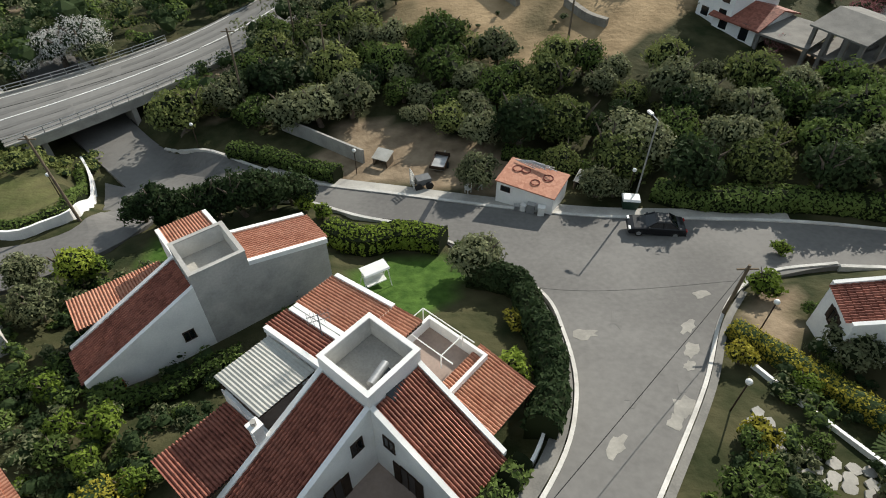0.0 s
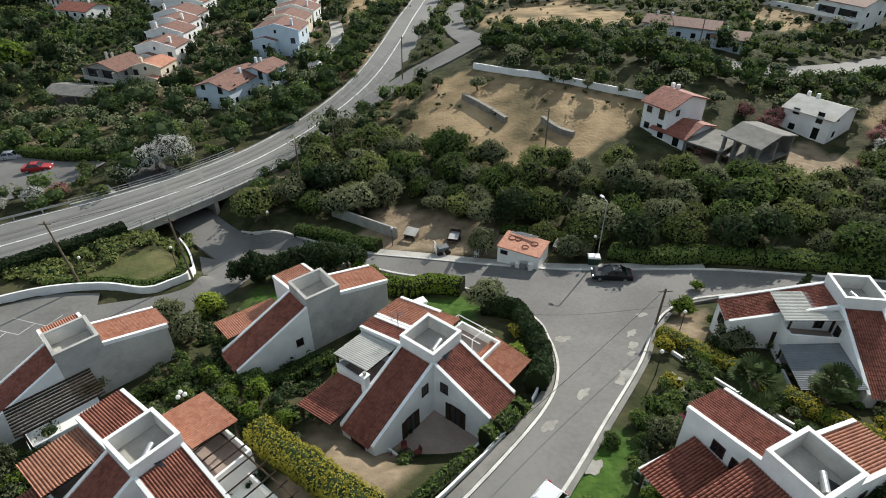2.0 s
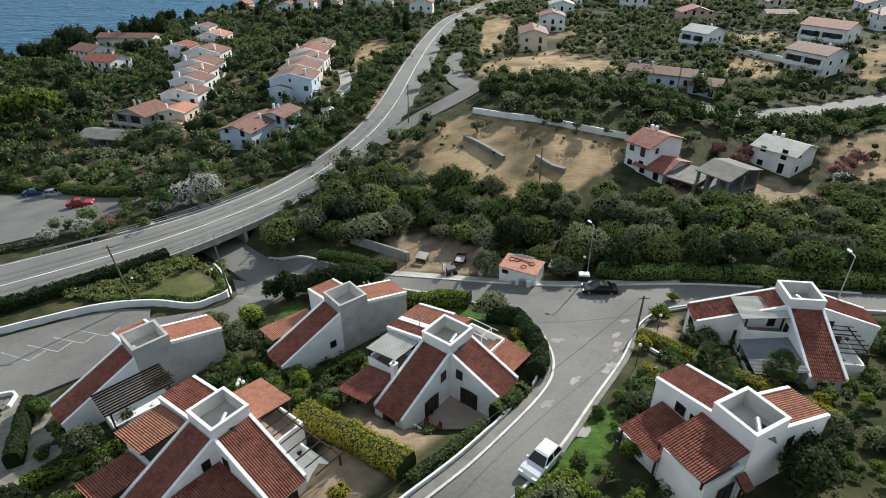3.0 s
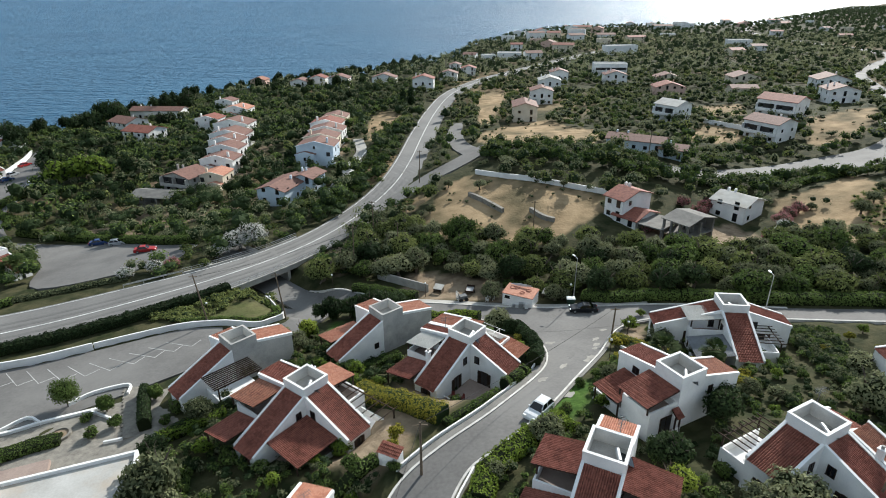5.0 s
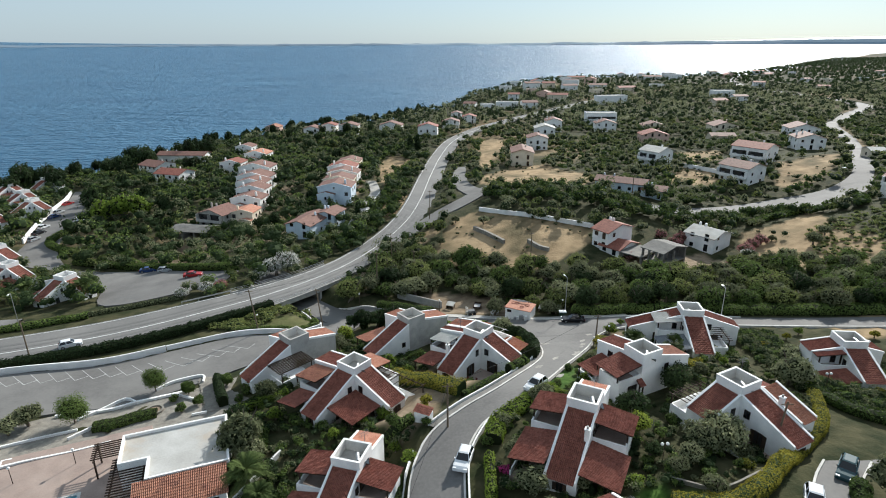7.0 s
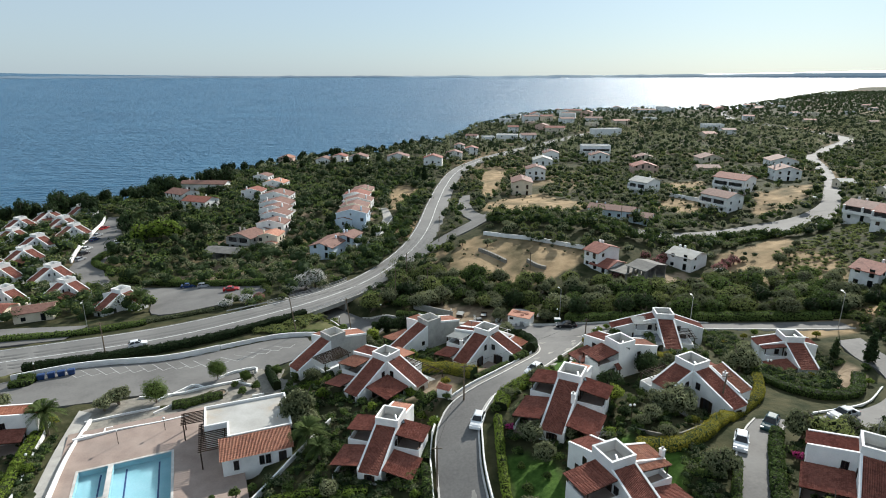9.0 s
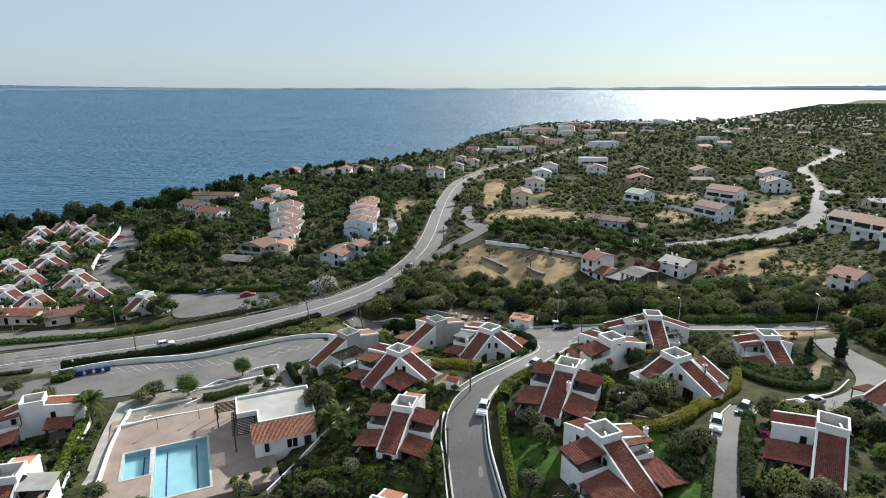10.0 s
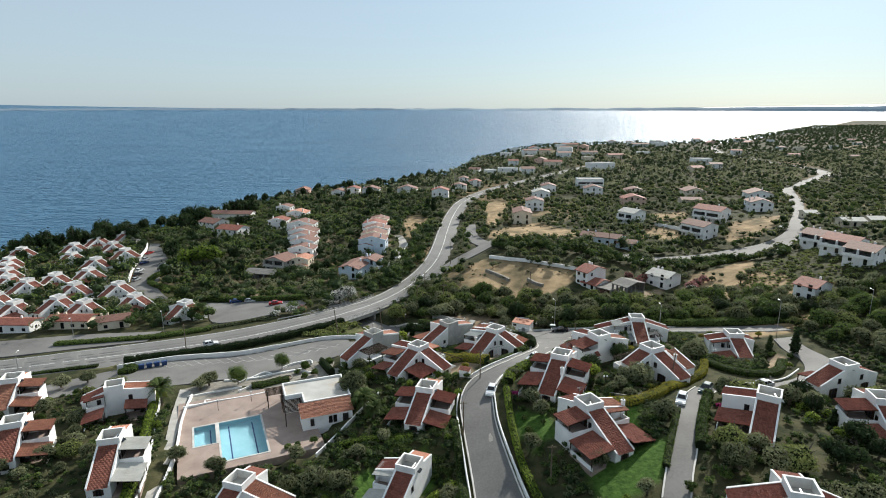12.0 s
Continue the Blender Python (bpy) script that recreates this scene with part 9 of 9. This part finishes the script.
for keys, spots in ((OL, ((4.1, 33.4, 0.95), (4.9, 47.2, 0.95), (15.8, 44.2, 0.85), (17.6, 44.0, 0.6), (25.6, 22.4, 0.8), (-30.7, 34, 0.75), (-27, 29.2, 0.8), (-32.6, 21.6, 0.7), (-35.4, 22.6, 0.7), (-36, 13, 0.8), (-36.4, 0.2, 1.5), (-34.4, -2.6, 0.85), (21.4, -12.4, 1.25), (18.6, -13.4, 1.0), (40.3, 2.4, 1.25), (33.2, -22.4, 1.0), (39.8, -22.6, 0.9), (18.6, -29.0, 0.9), (-1.2, -16.2, 0.85), (-70.6, 11.2, 0.95), (22, -45, 1.05), (27.5, -46, 1.0), (4.6, -38, 0.75), (2.8, -14.5, 0.62), (16.2, -15.5, 0.6), (-72, 8.8, 0.8), (-66.2, -20.6, 0.8), (-58.5, -24.0, 0.85), (-45.2, -21.2, 0.75), (-41, -29, 1.15), (-36.5, -29.5, 0.9), (-34, -22, 0.7), (-29.4, -18.6, 0.6), (-90, -18.6, 0.85), (-86.6, -15, 0.8), (-105, 14, 0.9), (-100, 15.6, 0.8), (-90, 9, 0.9), (-123, 33.6, 0.0), (-62, -40, 0.9), (46.5, 11, 0.95), (-18.6, -33.5, 0.8), (14.2, -17, 0.5))),
                    (DA, ((-11, 45, 0.55), (-14.4, 46.0, 0.5), (23.2, 3.2, 0.85), (22.0, 0.6, 0.9), (13.6, -5.6, 0.95), (-81.6, 0.8, 0.6), (13.2, -13, 0.5), (-39, 6.5, 0.8), (-36.5, -5, 0.8), (38.3, -47, 0.8), (48, -20.5, 0.62), (-32, -6.6, 0.75), (46, -24, 0.6))),
                    (BR, ((5.2, 22, 0.95), (-25.9, 34.3, 1.15), (-19.9, 19.2, 0.7), (-17.4, 16.9, 0.7), (-22.5, 22.3, 0.75), (24, 29.6, 0.95), (-14.3, -6.6, 0.9), (-17.8, -31.4, 1.0), (-20.6, -34, 1.1), (43, -32, 0.9), (44.6, -27.6, 0.8), (27.5, 34, 0.6), (-74.2, -9.4, 0.8), (3.6, 14.5, 0.5), (-124, 146, 3.6), (-117, 149, 3.9), (-113, 150, 3.4), (-121, 152, 3.0), (-20.4, 15.8, 0.5), (47.4, -30, 0.7), (-11, 44.4, 0.8), (-9.2, 42.8, 0.7))),
                    (YE, ((6.2, 26.8, 0.95), (19.2, 22.8, 0.95), (17.4, 16.9, 0.95), (16.8, 15.4, 0.7), (-14.7, 15.4, 0.9), (-11.8, 3.6, 0.9), (-12.2, 1.8, 0.7), (21.5, -17.5, 0.7), (29, 9.8, 0.8), (31, 11, 0.8), (-78.5, 5, 0.8))),
                    (BU, ((-8.4, 39, 0.8), (3.0, 36.4, 0.7), (16.4, 14.6, 1.0), (14.8, 13.6, 1.1), (13.4, 11.6, 1.0), (12.6, 10, 0.8), (15.6, 12.6, 0.9), (-16.2, 17.9, 0.5), (2.2, 14.6, 1.0), (26, 26.8, 0.7), (-39.7, 15.8, 1.1), (-38.6, 17.6, 0.9), (-40.4, 13.4, 0.8), (-12, -1.4, 0.7), (-49, 12.6, 0.9), (-47, 14.4, 0.9), (-51.4, 16, 0.8), (-45.6, -17.0, 0.7), (-47.4, -17.6, 0.7), (-42.6, -16.2, 0.8), (-40.5, -15.2, 0.7), (8, -17, 0.7), (-1.4, -10.4, 0.8), (30.5, 22, 0.9), (33, 16.5, 0.8), (-17.4, -17.6, 0.8), (-18.8, -18.4, 0.8), (55, 2, 0.8), (50.4, -4, 0.7), (-58, 8.6, 0.7)))):
    for k, (x, y, s) in enumerate(spots):
        if s > 0:
            planted(keys, x, y, s, k + int(abs(x * 7)), "garden plants")
planted(["lime"], 12.9, -9.4, 1.0, 3, "garden plants")
planted(["lime"], -25.9, 33.4, 1.0, 6, "garden plants")
planted(["wild0"], -27.6, 60.0, 1.15, 8, "garden plants")
planted(["wild2"], -25.4, 63.4, 0.8, 3, "garden plants")
for x, y, s in ((-44.6, 77.4, 2.1), (-47.8, 76.2, 1.8), (-51.0, 72.6, 1.3), (-61.5, 64.6, 1.15), (-66.6, 62.8, 1.1), (74, 69, 1.2), (71, 66, 1.1)):
    planted(["oleander_w"], x, y, s, int(abs(x)), "oleanders")
for x, y, s in ((-58.6, 66, 1.1), (76, 73, 1.5), (79.5, 76, 1.3), (83, 78, 1.3), (67, 63, 1.2), (60, 80, 1.3), (63, 83, 1.4), (43, 69.5, 1.0), (57.5, 84, 1.1)):
    planted(["oleander_p"], x, y, s, int(abs(x)), "oleanders")
for x, y, s in ((16.5, 11.2, 1.0), (-3.5, -13, 0.9), (29.6, -27.6, 0.9), (31.5, -46.2, 0.9)):
    planted(["bougain"], x, y, s, int(abs(x)))
for x, y, s in ((65.2, 3.6, 1.3), (62, 8.0, 0.9), (46, -33, 0.8), (-19.5, 43, 0.9), (-23, 42, 1.0), (-30, 126, 1.5), (-10, 235, 2.6), (-6, 240, 2.4), (37, 30.5, 0.7)):
    planted(["cypress"], x, y, s, int(abs(x)), "conifers")
for x, y, s in ((21.4, 13.4, 1.3), (28.0, 13.5, 1.05)):
    planted(["fan"], x, y, s, int(x), "palms")
for x, y, s in ((-33.6, -8.2, 1.15), (-31.6, -11.4, 0.8), (-77.6, 1.6, 1.2), (-92.6, 70, 1.2), (-93.6, 74.6, 1.1), (-160, 134, 1.1), (-155, 130, 1.1), (-166, 133, 1.0), (-110, 76, 1.0), (-137, 178, 1.4)):
    planted(["date"], x, y, s, int(abs(x)), "palms")


def topiary(x, y, r, h, label="clipped dark green round tree in the parking lot"):
    """A clipped, ball-shaped tree on a clear stem."""
    rg = np.random.default_rng(int(abs(x * 10)))
    ob = holder("clipped_tree", pose(x, y, zof(x, y)), label, "tree", "clipped round trees")
    bl = [(0, 0, h, r * 0.98, r * 0.9), (0.2 * r, 0.1 * r, h - 0.2 * r, r * 0.88, r * 0.8), (-0.15 * r, -0.1 * r, h + 0.1 * r, r * 0.85, r * 0.82)]
    p, n = crown_points(rg, 5200, bl)
    q = new("crown", quad_mesh("crown", leaf_quads(p, n, 0.13, rg), GREEN)); q.parent = ob
    v, f = core_mesh(bl, "inner_crown", DARKLEAF)
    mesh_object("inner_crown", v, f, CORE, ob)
    Shape().tube((0, 0, -0.4), (0, 0, h - r * 0.5), 0.13, 0.1, 8).done("trunk", BARK, ob)


topiary(-64.2, 11.4, 2.2, 2.7)
topiary(-55.8, 20.0, 1.75, 2.5)
topiary(-49.8, 18.0, 1.0, 1.4)
topiary(-44.2, 19.8, 0.9, 1.2, "clipped round shrub in a planter")
planter = holder("planter", pose(-53.3, 13.4, zof(-53.3, 13.4)), "round stone planter on the plaza", "planter")
pl = Shape()
for i in range(16):
    a, b = 6.283 * i / 16, 6.283 * (i + 1) / 16
    pl.hexa([(1.2 * math.cos(a), 1.2 * math.sin(a), -0.4), (1.2 * math.cos(b), 1.2 * math.sin(b), -0.4), (0.9 * math.cos(b), 0.9 * math.sin(b), -0.4), (0.9 * math.cos(a), 0.9 * math.sin(a), -0.4)],
            [(1.3 * math.cos(a), 1.3 * math.sin(a), 0.5), (1.3 * math.cos(b), 1.3 * math.sin(b), 0.5), (1.0 * math.cos(b), 1.0 * math.sin(b), 0.5), (1.0 * math.cos(a), 1.0 * math.sin(a), 0.5)])
pl.done("rim", STONE, planter)
steps = holder("garden_steps", pose(0, 0, 0), "broad stone garden steps beside a tall hedge", "steps", kind="structure")
for k in range(14):
    x, y = -48.7 + 4.7 * k / 13, 23.0 - 10.8 * k / 13
    zt = max(zof(x, y), zof(x + 0.2, y - 0.5)) + 0.13
    Shape().hexa([(x - 1.05, y - 0.9, zt - 0.5), (x + 1.0, y - 0.9 + 0.4, zt - 0.5), (x + 1.0, y + 0.4, zt - 0.5), (x - 1.05, y, zt - 0.5)],
                 [(x - 1.05, y - 0.9, zt), (x + 1.0, y - 0.9 + 0.4, zt), (x + 1.0, y + 0.4, zt), (x - 1.05, y, zt)]).done("step", STONE, steps)
Shape().tube((0, 0, -0.3), (0, 0, 0.35), 0.95, n=16).done("soil", SOIL, planter)

for k, (x, y, q) in enumerate(((9.5, 98.5, 0.75), (1.5, 104, 0.6), (30, 92.5, 0.5), (37, 79.5, 0.8), (40.5, 82, 0.7), (-4, 90, 0.6), (92, 70, 0.9), (98, 74, 0.8), (86, 78, 0.5), (104, 80, 0.6))):
    planted(OL, x, y, q, k + 3, "single trees on the dry fields")

# ---- gardens filled with smaller plants ----
FILL = BU + OL[:2] + BR[:1] + WI[:1] + DA[:1]
scatter([(-40, 2), (-14, 34), (-6, 26), (-16, 10), (-16, -4), (-28, -4)], 2.4, BU + BR[:1], 0.6, 1.15, 61, "garden plants", 26, 0.8)
scatter([(-40, -40), (-40, -16), (-30, -4), (-16, -6), (-16, -46)], 2.9, BU + BU + BR[:1], 0.5, 0.9, 62, "garden plants", 34, 1.0)
scatter([(-5, -6), (10, 12), (24, 22), (40, 20), (44, 0), (28, -14), (14, -22), (-4, -40)], 2.5, BU + BR[:1] + OL[:1], 0.5, 0.85, 63, "garden plants", 90, 1.0)
scatter([(16, -44), (30, -24), (60, -18), (80, -12), (80, -60), (20, -64)], 2.8, FILL, 0.65, 1.1, 64, "garden plants", 80, 1.0)
scatter([(40, 0), (44, 24), (70, 18), (62, 0), (56, -8)], 2.8, BU + BR[:1] + YE[:1], 0.5, 0.85, 65, "garden plants", 14, 1.0)
scatter([(-125, -30), (-125, 12), (-80, 8), (-72, -30), (-68, -50), (-125, -50)], 2.8, FILL + OL, 0.5, 0.95, 66, "garden plants", 84, 1.0)
scatter([(-66, -26), (-40, -24), (-30, -40), (-66, -46)], 3.4, BU + OL[:1], 0.5, 0.8, 67, "garden plants", 22, 1.0)
scatter([(-4, -44), (16, -46), (8, -62), (-4, -62)], 2.8, FILL, 0.5, 0.9, 68, "garden plants", 30, 1.0)
scatter([(80, -10), (76, 22), (130, 16), (130, -30)], 3.4, WI + OL, 0.7, 1.1, 69, "trees of the gully", 76, 1.0)

GULLY = [(-24, 62), (-14, 57), (-8, 62), (10, 53), (13, 47), (24, 43.5), (40, 38.5), (70, 29), (100, 20), (120, 22), (116, 40), (98, 46), (90, 54), (72, 66), (60, 56), (46, 56), (38, 62), (26, 66), (10, 70), (-6, 80), (-16, 92), (-22, 78)]
scatter(GULLY, 3.0, OL + WI + OL[:2] + DA + WI[:2], 0.7, 1.3, 11, "trees of the gully", 215, 1.0)

# low shrubs and ground plants in all the gardens: nobody could count them
def garden_shrubs(polys, count, seed, near=0.66):
    rg = np.random.default_rng(seed)
    got = []
    for poly in polys:
        p = np.array(poly, float)
        a, b = p.min(0), p.max(0)
        for _ in range(count * 4):
            x, y = rg.uniform(a[0], b[0]), rg.uniform(a[1], b[1])
            if inside(p, np.array([x]), np.array([y]))[0] and float(paved_near(x, y)) > 1.5 and not any(inside(v, np.array([x]), np.array([y]))[0] for v in LAWN + EARTH + [DUG]) and all((x - u) ** 2 + (y - v) ** 2 > (r * near) ** 2 for u, v, r in FOOTPRINTS):
                r = rg.uniform(0.35, 0.95)
                got.append((x, y, r, r * rg.uniform(1.0, 1.7)))
    return got


GARDENS = [[(8, -17), (18, -23.5), (22, -26), (15, -38), (8, -44), (-2, -42), (0, -36), (10, -34)], [(40, 0), (44, 24), (50, 22), (47, 10), (46, 0)], [(43, -6), (46, 4), (60, 16), (62, 6), (57, -3), (52, -7)], [(-76, 3), (-71.5, -2), (-64, -30), (-70, -34), (-76, -10)], [(70, -16), (76, 20), (110, 14), (110, -20)], [(-40, 2), (-30, 34), (-14, 40), (-6, 30), (-4, 12), (-12, 0), (-16, -4), (-28, -4)], [(-40, -46), (-40, -16), (-30, -4), (-16, -6), (-16, -46)], [(-5, -6), (10, 12), (24, 24), (44, 20), (44, 0), (28, -14), (14, -22), (-4, -44)],
           [(10, -50), (30, -24), (60, -18), (80, -12), (80, -66), (10, -66)], [(-125, -50), (-125, 12), (-80, 8), (-70, -50)], [(-66, -24), (-40, -22), (-30, -50), (-66, -50)]]
low_growth = garden_shrubs(GARDENS, 320, 5, 0.58)
woods(low_growth[::3], "shrubs", GREEN, "low green garden shrubs", 84, 0.22, 21)
woods(low_growth[1::3], "shrubs", DARKLEAF, "low dark green garden shrubs", 84, 0.22, 22)
woods(low_growth[2::3], "shrubs", OLIVE, "low grey-green garden shrubs", 84, 0.22, 23)
scrub = [(x, y, r * 1.3, h) for x, y, r, h in garden_shrubs([GULLY, [(88, 62), (94, 77), (136, 94), (130, 50), (110, 46)], [(-60, 46), (-50, 56), (-40, 62), (-36, 56), (-48, 42)], [(-30, 62), (-20, 90), (-12, 112), (-4, 110), (-14, 84), (-22, 62)]], 130, 9)]
woods(scrub, "undergrowth", WILDLEAF, "rough undergrowth between the trees", 60, 0.3, 24)

# protos that stand nowhere are taken away
for src in list(PROTO.values()):
    if not src.get("_used"):
        for o in list(src.children_recursive) + [src]:
            bpy.data.objects.remove(o)
    else:
        del src["_used"]
